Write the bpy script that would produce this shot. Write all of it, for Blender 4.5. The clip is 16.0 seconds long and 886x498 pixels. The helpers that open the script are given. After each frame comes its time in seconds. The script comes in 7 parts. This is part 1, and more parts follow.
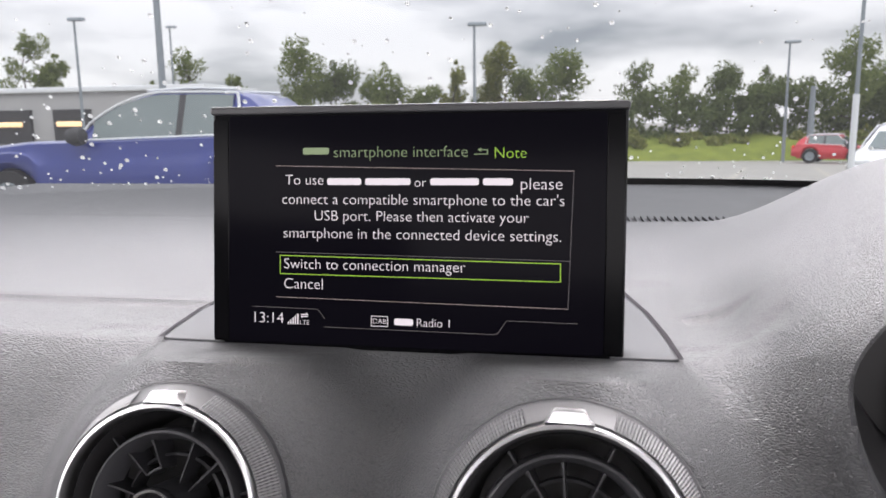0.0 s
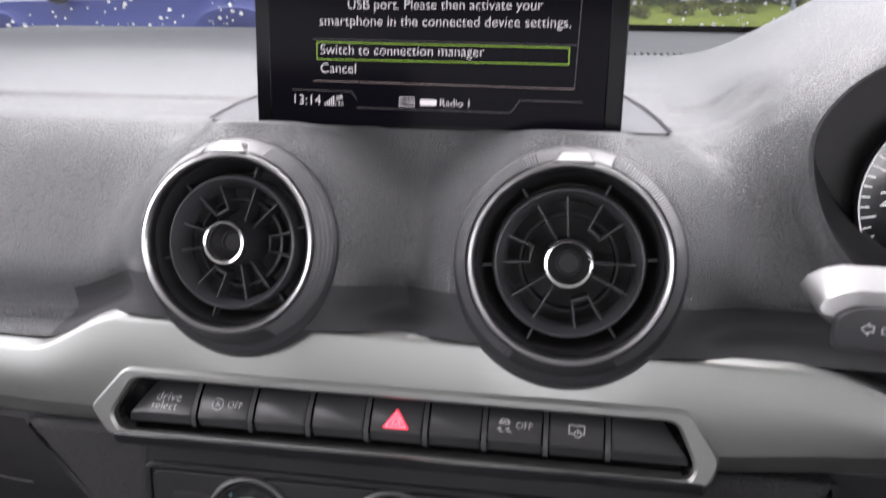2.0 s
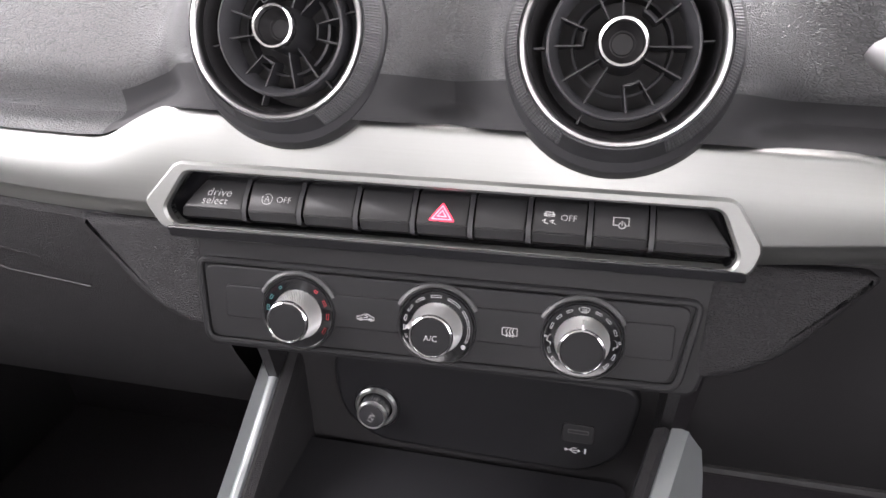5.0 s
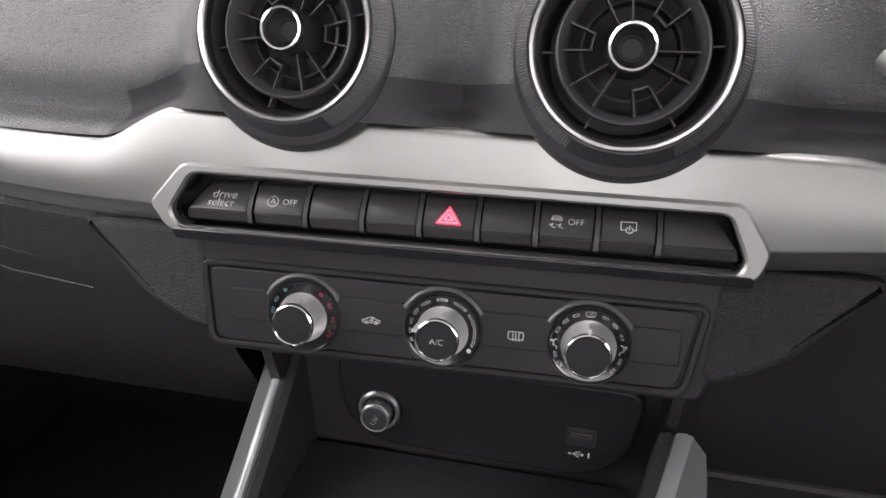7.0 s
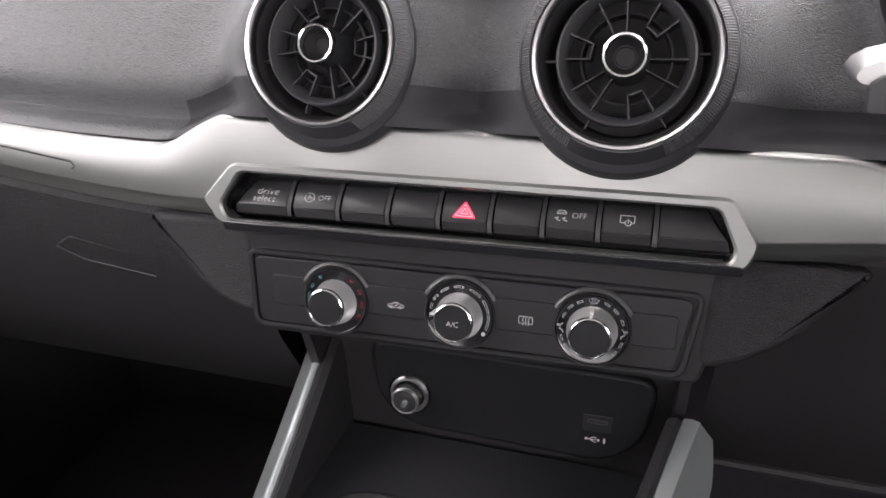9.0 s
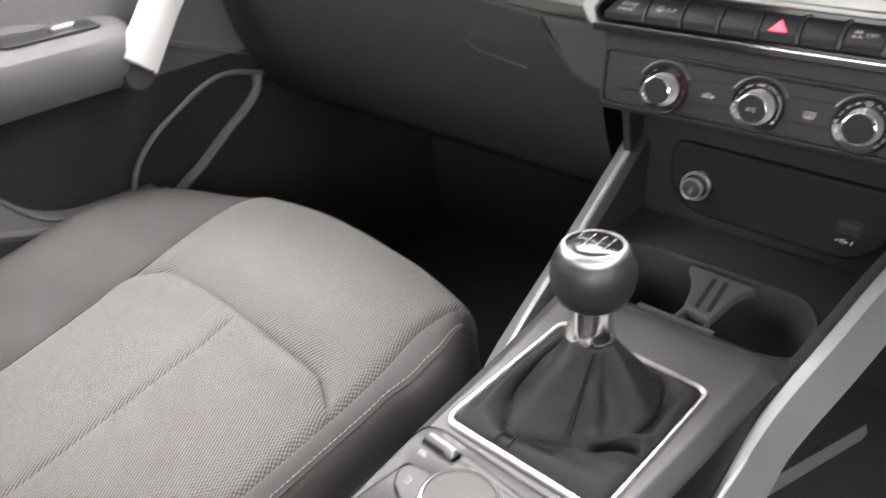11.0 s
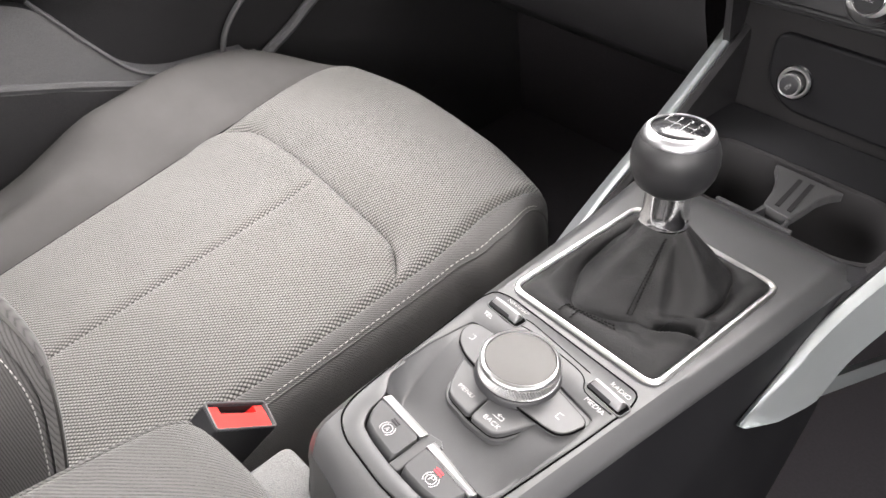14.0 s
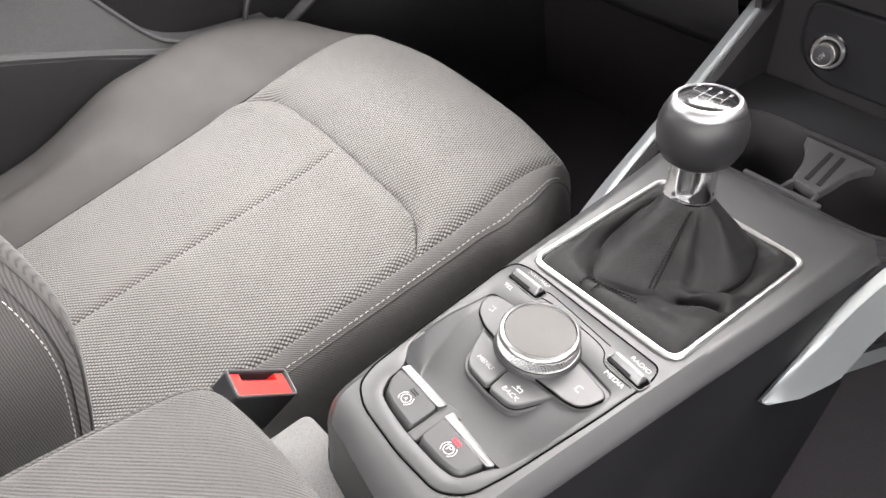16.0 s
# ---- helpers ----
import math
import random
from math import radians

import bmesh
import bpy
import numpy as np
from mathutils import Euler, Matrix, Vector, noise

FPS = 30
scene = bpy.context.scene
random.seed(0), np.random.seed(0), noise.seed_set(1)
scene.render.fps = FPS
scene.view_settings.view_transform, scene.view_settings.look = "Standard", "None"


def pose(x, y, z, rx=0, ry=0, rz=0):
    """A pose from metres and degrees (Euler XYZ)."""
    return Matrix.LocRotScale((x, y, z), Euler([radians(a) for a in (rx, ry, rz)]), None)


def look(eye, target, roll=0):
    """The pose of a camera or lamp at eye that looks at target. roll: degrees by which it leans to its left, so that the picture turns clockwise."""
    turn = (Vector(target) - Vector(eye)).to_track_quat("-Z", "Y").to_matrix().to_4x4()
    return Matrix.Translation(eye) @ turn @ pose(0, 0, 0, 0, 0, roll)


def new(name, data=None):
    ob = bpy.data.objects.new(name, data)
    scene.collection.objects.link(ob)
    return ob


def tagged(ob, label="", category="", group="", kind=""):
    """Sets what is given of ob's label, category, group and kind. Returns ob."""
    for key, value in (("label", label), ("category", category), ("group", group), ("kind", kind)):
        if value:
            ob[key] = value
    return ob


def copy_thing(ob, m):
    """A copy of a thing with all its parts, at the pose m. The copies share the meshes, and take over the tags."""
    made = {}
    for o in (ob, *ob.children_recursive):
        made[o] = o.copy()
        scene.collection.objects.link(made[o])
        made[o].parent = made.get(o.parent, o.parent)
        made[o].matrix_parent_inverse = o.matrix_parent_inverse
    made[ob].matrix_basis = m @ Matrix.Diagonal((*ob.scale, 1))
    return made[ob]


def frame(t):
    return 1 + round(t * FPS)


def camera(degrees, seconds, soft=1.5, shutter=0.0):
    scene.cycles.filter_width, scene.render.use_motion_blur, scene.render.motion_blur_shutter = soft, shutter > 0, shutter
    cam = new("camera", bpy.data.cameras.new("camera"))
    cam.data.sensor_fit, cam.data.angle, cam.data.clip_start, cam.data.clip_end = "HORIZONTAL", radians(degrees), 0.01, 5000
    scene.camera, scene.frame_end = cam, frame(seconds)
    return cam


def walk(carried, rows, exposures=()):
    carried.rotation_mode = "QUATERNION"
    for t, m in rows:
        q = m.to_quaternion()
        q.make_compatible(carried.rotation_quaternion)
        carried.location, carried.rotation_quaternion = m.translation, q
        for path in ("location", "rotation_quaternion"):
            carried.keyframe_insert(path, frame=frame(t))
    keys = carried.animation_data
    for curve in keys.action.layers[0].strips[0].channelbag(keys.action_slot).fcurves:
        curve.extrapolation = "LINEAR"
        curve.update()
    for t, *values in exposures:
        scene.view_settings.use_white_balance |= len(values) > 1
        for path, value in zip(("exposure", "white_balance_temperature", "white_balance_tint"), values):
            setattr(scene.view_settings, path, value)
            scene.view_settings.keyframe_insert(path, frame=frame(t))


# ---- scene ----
cam = camera(62.70, 16.0, shutter=0.4)
cam.data.dof.use_dof, cam.data.dof.focus_distance, cam.data.dof.aperture_fstop = True, 0.42, 25.0
PATH = [
    (0, (0.0716, 0.0130, 1.1325), (-0.2879, 1.9514, 0.7960), -0.74),
    (0.5, (0.0754, 0.0114, 1.1344), (-0.2804, 1.9464, 0.7750), -0.71),
    (1, (0.0745, -0.0071, 1.1287), (-0.2495, 1.9186, 0.6966), -0.55),
    (1.5, (0.0761, -0.0288, 1.1172), (-0.2636, 1.8650, 0.5713), -0.39),
    (2, (0.0686, -0.0433, 1.1004), (-0.2600, 1.8115, 0.4282), 0.03),
    (2.5, (0.0626, -0.0532, 1.0758), (-0.2648, 1.7380, 0.2485), 0.33),
    (3, (0.0636, -0.0565, 1.0562), (-0.2780, 1.6916, 0.1465), 0.06),
    (3.5, (0.0638, -0.0627, 1.0585), (-0.2973, 1.6656, 0.1190), -0.24),
    (4, (0.0642, -0.0624, 1.0563), (-0.3031, 1.6630, 0.1140), -0.08),
    (4.5, (0.0639, -0.0649, 1.0573), (-0.3075, 1.6701, 0.1345), 0.09),
    (7, (0.0587, -0.0647, 1.0579), (-0.3074, 1.6759, 0.1435), 0.63),
    (7.5, (0.0588, -0.0652, 1.0563), (-0.3057, 1.6770, 0.1441), 0.75),
    (8, (0.0579, -0.0661, 1.0552), (-0.3073, 1.6779, 0.1469), 0.87),
    (8.2, (0.0568, -0.0661, 1.0552), (-0.3086, 1.6790, 0.1491), 0.92),
    (10.3, (0.1495, -0.2220, 1.0822), (-0.7921, 1.3119, 0.2103), -3.15),
    (10.5, (0.1419, -0.2460, 1.0816), (-0.8258, 1.2321, 0.1441), -2.64),
    (11, (0.1347, -0.2913, 1.0642), (-0.9438, 1.0015, -0.0153), -1.65),
    (11.5, (0.1421, -0.3085, 1.0619), (-0.9939, 0.8433, -0.1140), -0.83),
    (12, (0.1412, -0.3064, 1.0603), (-0.9911, 0.7804, -0.1793), -0.61),
    (12.5, (0.1408, -0.3017, 1.0579), (-0.9685, 0.7781, -0.2083), -0.56),
    (13, (0.1389, -0.3017, 1.0560), (-0.9624, 0.7685, -0.2254), -0.53),
    (13.5, (0.1411, -0.3048, 1.0593), (-0.9565, 0.7492, -0.2386), -0.64),
    (14, (0.1409, -0.3056, 1.0592), (-0.9572, 0.7270, -0.2553), -0.81),
    (14.5, (0.1405, -0.3045, 1.0587), (-0.9598, 0.7007, -0.2751), -1.15),
    (15, (0.1412, -0.3048, 1.0580), (-0.9608, 0.6774, -0.2914), -1.48),
    (15.5, (0.1404, -0.3043, 1.0575), (-0.9599, 0.6585, -0.3073), -1.68),
    (16, (0.1403, -0.3040, 1.0571), (-0.9616, 0.6483, -0.3137), -1.81),
]
EXPOSURES = [(0, 0.03, 6450, 17), (2.0, 0.12, 6350, 17), (2.5, 0.32, 6400, 17), (3.0, 0.48, 6450, 18), (4.0, 0.86, 6500, 18), (4.6, 0.98, 6500, 18), (6.8, 0.4, 6600, 18), (8.2, 0.33, 6600, 18), (10.3, 0.36, 6500, 16), (10.6, 0.48, 6550, 15), (11.0, 0.75, 6650, 14), (11.5, 0.65, 6700, 14), (12.0, 0.5, 6700, 14), (12.5, 0.9, 6700, 14), (13.0, 0.97, 6700, 14), (16.0, 1.06, 6650, 14)]
walk(cam, [(t, look(eye, target, roll)) for t, eye, target, roll in PATH], EXPOSURES)

# ---- world, sun, exposure ----
SUN_EL, SUN_AZ = 52.0, 150.0
world = bpy.data.worlds.new("overcast_sky")
scene.world = world
world.use_nodes = True
wn, wl = world.node_tree.nodes, world.node_tree.links
wn.clear()
w_out, w_bg = wn.new("ShaderNodeOutputWorld"), wn.new("ShaderNodeBackground")
w_sky = wn.new("ShaderNodeTexSky")
w_sky.sky_type, w_sky.sun_disc = "NISHITA", False
w_sky.sun_elevation, w_sky.sun_rotation = radians(SUN_EL), radians(SUN_AZ)
w_co, w_map = wn.new("ShaderNodeTexCoord"), wn.new("ShaderNodeMapping")
w_map.inputs["Scale"].default_value = (1.0, 1.0, 3.6)
w_map.inputs["Location"].default_value = (0.35, 0.2, 0.1)
w_noise = wn.new("ShaderNodeTexNoise")
w_noise.inputs["Scale"].default_value, w_noise.inputs["Detail"].default_value, w_noise.inputs["Roughness"].default_value = 2.6, 7, 0.52
w_ramp = wn.new("ShaderNodeValToRGB")
w_ramp.color_ramp.elements[0].position, w_ramp.color_ramp.elements[0].color = 0.36, (0.36, 0.385, 0.41, 1)
w_ramp.color_ramp.elements[1].position, w_ramp.color_ramp.elements[1].color = 0.56, (1.05, 1.06, 1.06, 1)
w_mul = wn.new("ShaderNodeMix")
w_mul.data_type = "RGBA"
w_mul.inputs["Factor"].default_value = 0.85
w_scale = wn.new("ShaderNodeVectorMath")
w_scale.operation = "SCALE"
w_scale.inputs["Scale"].default_value = 0.09
wl.new(w_co.outputs["Generated"], w_map.inputs["Vector"])
wl.new(w_map.outputs["Vector"], w_noise.inputs["Vector"])
wl.new(w_noise.outputs["Fac"], w_ramp.inputs["Fac"])
wl.new(w_sky.outputs["Color"], w_scale.inputs[0])
wl.new(w_scale.outputs["Vector"], w_mul.inputs["A"])
wl.new(w_ramp.outputs["Color"], w_mul.inputs["B"])
w_sep, w_z = wn.new("ShaderNodeSeparateXYZ"), wn.new("ShaderNodeMapRange")
w_z.inputs["From Min"].default_value, w_z.inputs["From Max"].default_value = 0.12, 0.9
w_z.inputs["To Min"].default_value, w_z.inputs["To Max"].default_value = 1.0, 3.0
w_up = wn.new("ShaderNodeVectorMath")
w_up.operation = "SCALE"
wl.new(w_co.outputs["Generated"], w_sep.inputs["Vector"])
wl.new(w_sep.outputs["Z"], w_z.inputs["Value"])
wl.new(w_mul.outputs["Result"], w_up.inputs[0])
wl.new(w_z.outputs["Result"], w_up.inputs["Scale"])
wl.new(w_up.outputs["Vector"], w_bg.inputs["Color"])
w_bg.inputs["Strength"].default_value = 1.0
wl.new(w_bg.outputs["Background"], w_out.inputs["Surface"])

sun_data = bpy.data.lights.new("sun", "SUN")
sun_data.energy, sun_data.angle, sun_data.color = 0.9, radians(25), (1.0, 0.97, 0.93)
sun = new("sun", sun_data)
sun.matrix_world = pose(0, 0, 20, 90 - SUN_EL, 0, 180 - SUN_AZ)


def window_light(name, eye, target, wide, high, watts, color=(1.0, 0.985, 0.965)):
    """Sky light through a window opening."""
    d = bpy.data.lights.new(name, "AREA")
    d.shape, d.size, d.size_y, d.energy, d.color = "RECTANGLE", wide, high, watts, color
    ob = new(name, d)
    ob.matrix_world = look(eye, target)
    return ob


window_light("windscreen_light", (0.0, 0.56, 1.42), (0.0, 0.15, 0.9), 1.1, 0.28, 18.0)
window_light("driver_window_light", (0.69, -0.05, 1.24), (0.0, 0.0, 0.85), 0.9, 0.36, 4.6)
window_light("passenger_window_light", (-0.69, -0.05, 1.24), (0.0, 0.0, 0.85), 0.9, 0.36, 7.5)
window_light("rear_window_light", (0.0, -1.45, 1.32), (0.0, 0.0, 0.85), 1.0, 0.35, 6.0)
window_light("rear_door_light_driver", (0.68, -0.98, 1.26), (0.0, 0.0, 0.9), 0.62, 0.34, 9.0)
window_light("rear_door_light_passenger", (-0.68, -0.98, 1.26), (0.0, 0.0, 0.9), 0.62, 0.34, 4.5)

# ---- materials ----
def mat(name, color, rough=0.5, metal=0.0, spec=0.5, emit=None, power=0.0, coat=0.0, sheen=0.0):
    m = bpy.data.materials.new(name)
    m.use_nodes = True
    b = m.node_tree.nodes["Principled BSDF"]
    b.inputs["Base Color"].default_value = (*color, 1)
    b.inputs["Roughness"].default_value, b.inputs["Metallic"].default_value = rough, metal
    b.inputs["Specular IOR Level"].default_value = spec
    b.inputs["Coat Weight"].default_value = coat
    b.inputs["Coat Roughness"].default_value = 0.08
    b.inputs["Sheen Weight"].default_value = sheen
    b.inputs["Sheen Roughness"].default_value = 0.4
    if emit:
        b.inputs["Emission Color"].default_value = (*emit, 1)
        b.inputs["Emission Strength"].default_value = power
    return m


def nodes_of(m):
    return m.node_tree.nodes, m.node_tree.links, m.node_tree.nodes["Principled BSDF"]


def coords(m, scale=(1, 1, 1), turn=(0, 0, 0)):
    n, l, _ = nodes_of(m)
    co, mp = n.new("ShaderNodeTexCoord"), n.new("ShaderNodeMapping")
    mp.inputs["Scale"].default_value, mp.inputs["Rotation"].default_value = scale, [radians(a) for a in turn]
    l.new(co.outputs["Object"], mp.inputs["Vector"])
    return mp.outputs["Vector"]


def tint(m, color, amount, scale, stretch=(1, 1, 1), rough=None):
    """Uneven colour (and gloss) at a large scale."""
    n, l, b = nodes_of(m)
    t = n.new("ShaderNodeTexNoise")
    t.inputs["Scale"].default_value, t.inputs["Detail"].default_value = scale, 6
    l.new(coords(m, stretch), t.inputs["Vector"])
    r = n.new("ShaderNodeMapRange")
    r.inputs["From Min"].default_value, r.inputs["From Max"].default_value = 0.3, 0.7
    l.new(t.outputs["Fac"], r.inputs["Value"])
    mx = n.new("ShaderNodeMix")
    mx.data_type = "RGBA"
    base = tuple(b.inputs["Base Color"].default_value)
    mx.inputs["A"].default_value = base
    mx.inputs["B"].default_value = tuple(base[i] * (1 - amount) + color[i] * amount for i in range(3)) + (1,)
    l.new(r.outputs["Result"], mx.inputs["Factor"])
    l.new(mx.outputs["Result"], b.inputs["Base Color"])
    if rough:
        rr = n.new("ShaderNodeMapRange")
        rr.inputs["To Min"].default_value, rr.inputs["To Max"].default_value = rough
        l.new(t.outputs["Fac"], rr.inputs["Value"])
        l.new(rr.outputs["Result"], b.inputs["Roughness"])
    return m


def bump(m, height, strength, distance, after=None):
    n, l, b = nodes_of(m)
    bp = n.new("ShaderNodeBump")
    bp.inputs["Strength"].default_value, bp.inputs["Distance"].default_value = strength, distance
    l.new(height, bp.inputs["Height"])
    if after:
        l.new(after, bp.inputs["Normal"])
    l.new(bp.outputs["Normal"], b.inputs["Normal"])
    return bp.outputs["Normal"]


def grain(name, color, rough, cell=620.0, strength=0.5, depth=0.0004, squash=(0.8, 1.25, 1.25)):
    """Moulded leather grain: rounded pebbles between creases."""
    m = mat(name, color, rough, spec=0.45)
    n, l, b = nodes_of(m)
    v0 = coords(m, squash)
    warp = n.new("ShaderNodeTexNoise")
    warp.inputs["Scale"].default_value, warp.inputs["Detail"].default_value = cell * 0.5, 2
    l.new(v0, warp.inputs["Vector"])
    add = n.new("ShaderNodeVectorMath")
    add.operation = "MULTIPLY_ADD"
    add.inputs[1].default_value = (0.4 / cell,) * 3
    l.new(warp.outputs["Color"], add.inputs[0])
    l.new(v0, add.inputs[2])
    v = n.new("ShaderNodeTexVoronoi")
    v.feature = "DISTANCE_TO_EDGE"
    v.inputs["Scale"].default_value = cell
    l.new(add.outputs["Vector"], v.inputs["Vector"])
    r = n.new("ShaderNodeMapRange")
    r.inputs["From Max"].default_value = 0.22
    r.interpolation_type = "SMOOTHSTEP"
    l.new(v.outputs["Distance"], r.inputs["Value"])
    n1 = bump(m, r.outputs["Result"], strength, depth)
    fine = n.new("ShaderNodeTexNoise")
    fine.inputs["Scale"].default_value = cell * 4
    l.new(v0, fine.inputs["Vector"])
    bump(m, fine.outputs["Fac"], 0.12, depth * 0.4, n1)
    tint(m, tuple(c * 1.35 for c in color), 0.6, 9, rough=(rough - 0.06, rough + 0.08))
    # pebble shading put into the colour: darker creases, lighter tops
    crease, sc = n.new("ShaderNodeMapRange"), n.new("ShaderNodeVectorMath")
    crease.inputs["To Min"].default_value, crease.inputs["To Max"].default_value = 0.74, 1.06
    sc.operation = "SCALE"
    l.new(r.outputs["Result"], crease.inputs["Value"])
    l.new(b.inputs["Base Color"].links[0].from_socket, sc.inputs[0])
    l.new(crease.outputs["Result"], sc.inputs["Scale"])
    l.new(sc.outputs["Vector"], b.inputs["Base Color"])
    return m


def plastic(name, color, rough, speck=2600.0, strength=0.15, spec=0.45, coat=0.0):
    m = mat(name, color, rough, spec=spec, coat=coat)
    n, l, b = nodes_of(m)
    t = n.new("ShaderNodeTexNoise")
    t.inputs["Scale"].default_value, t.inputs["Detail"].default_value = speck, 2
    l.new(coords(m), t.inputs["Vector"])
    bump(m, t.outputs["Fac"], strength, 0.0002)
    tint(m, tuple(c * 1.3 + 0.004 for c in color), 0.7, 14, rough=(max(rough - 0.05, 0.03), rough + 0.07))
    return m


def brushed(name, color, rough, stretch, metal=1.0):
    m = mat(name, color, rough, metal)
    n, l, b = nodes_of(m)
    t = n.new("ShaderNodeTexNoise")
    t.inputs["Scale"].default_value, t.inputs["Detail"].default_value = 900, 3
    l.new(coords(m, stretch), t.inputs["Vector"])
    bump(m, t.outputs["Fac"], 0.1, 0.0001)
    r = n.new("ShaderNodeMapRange")
    r.inputs["To Min"].default_value, r.inputs["To Max"].default_value = rough - 0.07, rough + 0.07
    l.new(t.outputs["Fac"], r.inputs["Value"])
    l.new(r.outputs["Result"], b.inputs["Roughness"])
    return m


def maths(m, op, a, b=None):
    """One arithmetic node; a and b are sockets or numbers."""
    n, l, _ = nodes_of(m)
    k = n.new("ShaderNodeMath")
    k.operation = op
    for i, v in enumerate((a, b)):
        if v is None:
            continue
        if isinstance(v, (int, float)):
            k.inputs[i].default_value = v
        else:
            l.new(v, k.inputs[i])
    return k.outputs["Value"]


def cloth(m, shade, light, dark, height, strength, depth, v):
    """Colours a cloth between dark and light by shade, with soft large patches, and gives it relief."""
    n, l, b = nodes_of(m)
    mx = n.new("ShaderNodeMix")
    mx.data_type = "RGBA"
    mx.inputs["A"].default_value, mx.inputs["B"].default_value = (*dark, 1), (*light, 1)
    l.new(shade, mx.inputs["Factor"])
    big = n.new("ShaderNodeTexNoise")
    big.inputs["Scale"].default_value, big.inputs["Detail"].default_value = 16, 5
    l.new(v, big.inputs["Vector"])
    fuzz = n.new("ShaderNodeTexNoise")
    fuzz.inputs["Scale"].default_value, fuzz.inputs["Detail"].default_value = 900, 2
    l.new(v, fuzz.inputs["Vector"])
    r = maths(m, "ADD", maths(m, "MULTIPLY", big.outputs["Fac"], 0.22), maths(m, "MULTIPLY", fuzz.outputs["Fac"], 0.30))
    sc = n.new("ShaderNodeVectorMath")
    sc.operation = "SCALE"
    l.new(mx.outputs["Result"], sc.inputs[0])
    l.new(maths(m, "ADD", r, 0.74), sc.inputs["Scale"])
    l.new(sc.outputs["Vector"], b.inputs["Base Color"])
    bump(m, height, strength, depth)


def weave(name, light, dark, wide, high, turn=0.0, rough=0.9, strength=0.7):
    """Woven cloth: rows of short slanted light floats, each row shifted by half a float, over a dark ground."""
    m = mat(name, light, rough, spec=0.2, sheen=0.25)
    n, l, b = nodes_of(m)
    v = coords(m, (1, 1, 1), (0, 0, turn))
    wob = n.new("ShaderNodeTexNoise")
    wob.inputs["Scale"].default_value = 45
    l.new(v, wob.inputs["Vector"])
    add = n.new("ShaderNodeVectorMath")
    add.operation = "MULTIPLY_ADD"
    add.inputs[1].default_value = (high * 0.5,) * 3
    l.new(wob.outputs["Color"], add.inputs[0])
    l.new(v, add.inputs[2])
    sep = n.new("ShaderNodeSeparateXYZ")
    l.new(add.outputs["Vector"], sep.inputs["Vector"])
    row = maths(m, "DIVIDE", sep.outputs["Y"], high)
    part_row = maths(m, "FRACT", row)
    col = maths(m, "ADD", maths(m, "DIVIDE", sep.outputs["X"], wide), maths(m, "ADD", maths(m, "MULTIPLY", maths(m, "FLOOR", row), 0.5), maths(m, "MULTIPLY", part_row, -0.45)))
    across = maths(m, "SINE", maths(m, "MULTIPLY", part_row, math.pi))
    along = maths(m, "ABSOLUTE", maths(m, "SINE", maths(m, "MULTIPLY", col, math.pi)))
    h = maths(m, "MULTIPLY", maths(m, "POWER", across, 0.75), maths(m, "ADD", maths(m, "MULTIPLY", along, 0.66), 0.34))
    cloth(m, maths(m, "POWER", h, 1.5), light, dark, h, strength, high * 0.5, v)
    return m


def ribbed(name, light, dark, high, along, rough=0.9, strength=0.5):
    """Ribbed cloth: fine cords side by side, counted off in the direction given."""
    m = mat(name, light, rough, spec=0.2, sheen=0.2)
    n, l, b = nodes_of(m)
    v = coords(m)
    dot = n.new("ShaderNodeVectorMath")
    dot.operation = "DOT_PRODUCT"
    dot.inputs[1].default_value = [a / high for a in along]
    l.new(v, dot.inputs[0])
    wob = n.new("ShaderNodeTexNoise")
    wob.inputs["Scale"].default_value = 30
    l.new(v, wob.inputs["Vector"])
    row = maths(m, "ADD", dot.outputs["Value"], maths(m, "MULTIPLY", wob.outputs["Fac"], 1.2))
    h = maths(m, "POWER", maths(m, "ABSOLUTE", maths(m, "SINE", maths(m, "MULTIPLY", row, math.pi))), 0.7)
    cloth(m, h, light, dark, h, strength, high * 0.4, v)
    return m


def glass(name, color=(1, 1, 1), film=0.0):
    m = bpy.data.materials.new(name)
    m.use_nodes = True
    n, l = m.node_tree.nodes, m.node_tree.links
    n.clear()
    out, mix = n.new("ShaderNodeOutputMaterial"), n.new("ShaderNodeMixShader")
    tr, gl, fr = n.new("ShaderNodeBsdfTransparent"), n.new("ShaderNodeBsdfGlossy"), n.new("ShaderNodeLayerWeight")
    tr.inputs["Color"].default_value = (*color, 1)
    gl.inputs["Roughness"].default_value = 0.01
    fr.inputs["Blend"].default_value = 0.5
    pw, ad = n.new("ShaderNodeMath"), n.new("ShaderNodeMath")
    pw.operation, ad.operation = "POWER", "MULTIPLY_ADD"
    pw.inputs[1].default_value, ad.inputs[1].default_value, ad.inputs[2].default_value = 4.0, 0.8, 0.03
    l.new(fr.outputs["Facing"], pw.inputs[0])
    l.new(pw.outputs["Value"], ad.inputs[0])
    l.new(ad.outputs["Value"], mix.inputs["Fac"])
    l.new(tr.outputs["BSDF"], mix.inputs[1])
    l.new(gl.outputs["BSDF"], mix.inputs[2])
    if film:
        veil, both = n.new("ShaderNodeBsdfTranslucent"), n.new("ShaderNodeMixShader")
        veil.inputs["Color"].default_value = (1, 1, 1, 1)
        both.inputs["Fac"].default_value = film
        l.new(mix.outputs["Shader"], both.inputs[1])
        l.new(veil.outputs["BSDF"], both.inputs[2])
        l.new(both.outputs["Shader"], out.inputs["Surface"])
    else:
        l.new(mix.outputs["Shader"], out.inputs["Surface"])
    return m


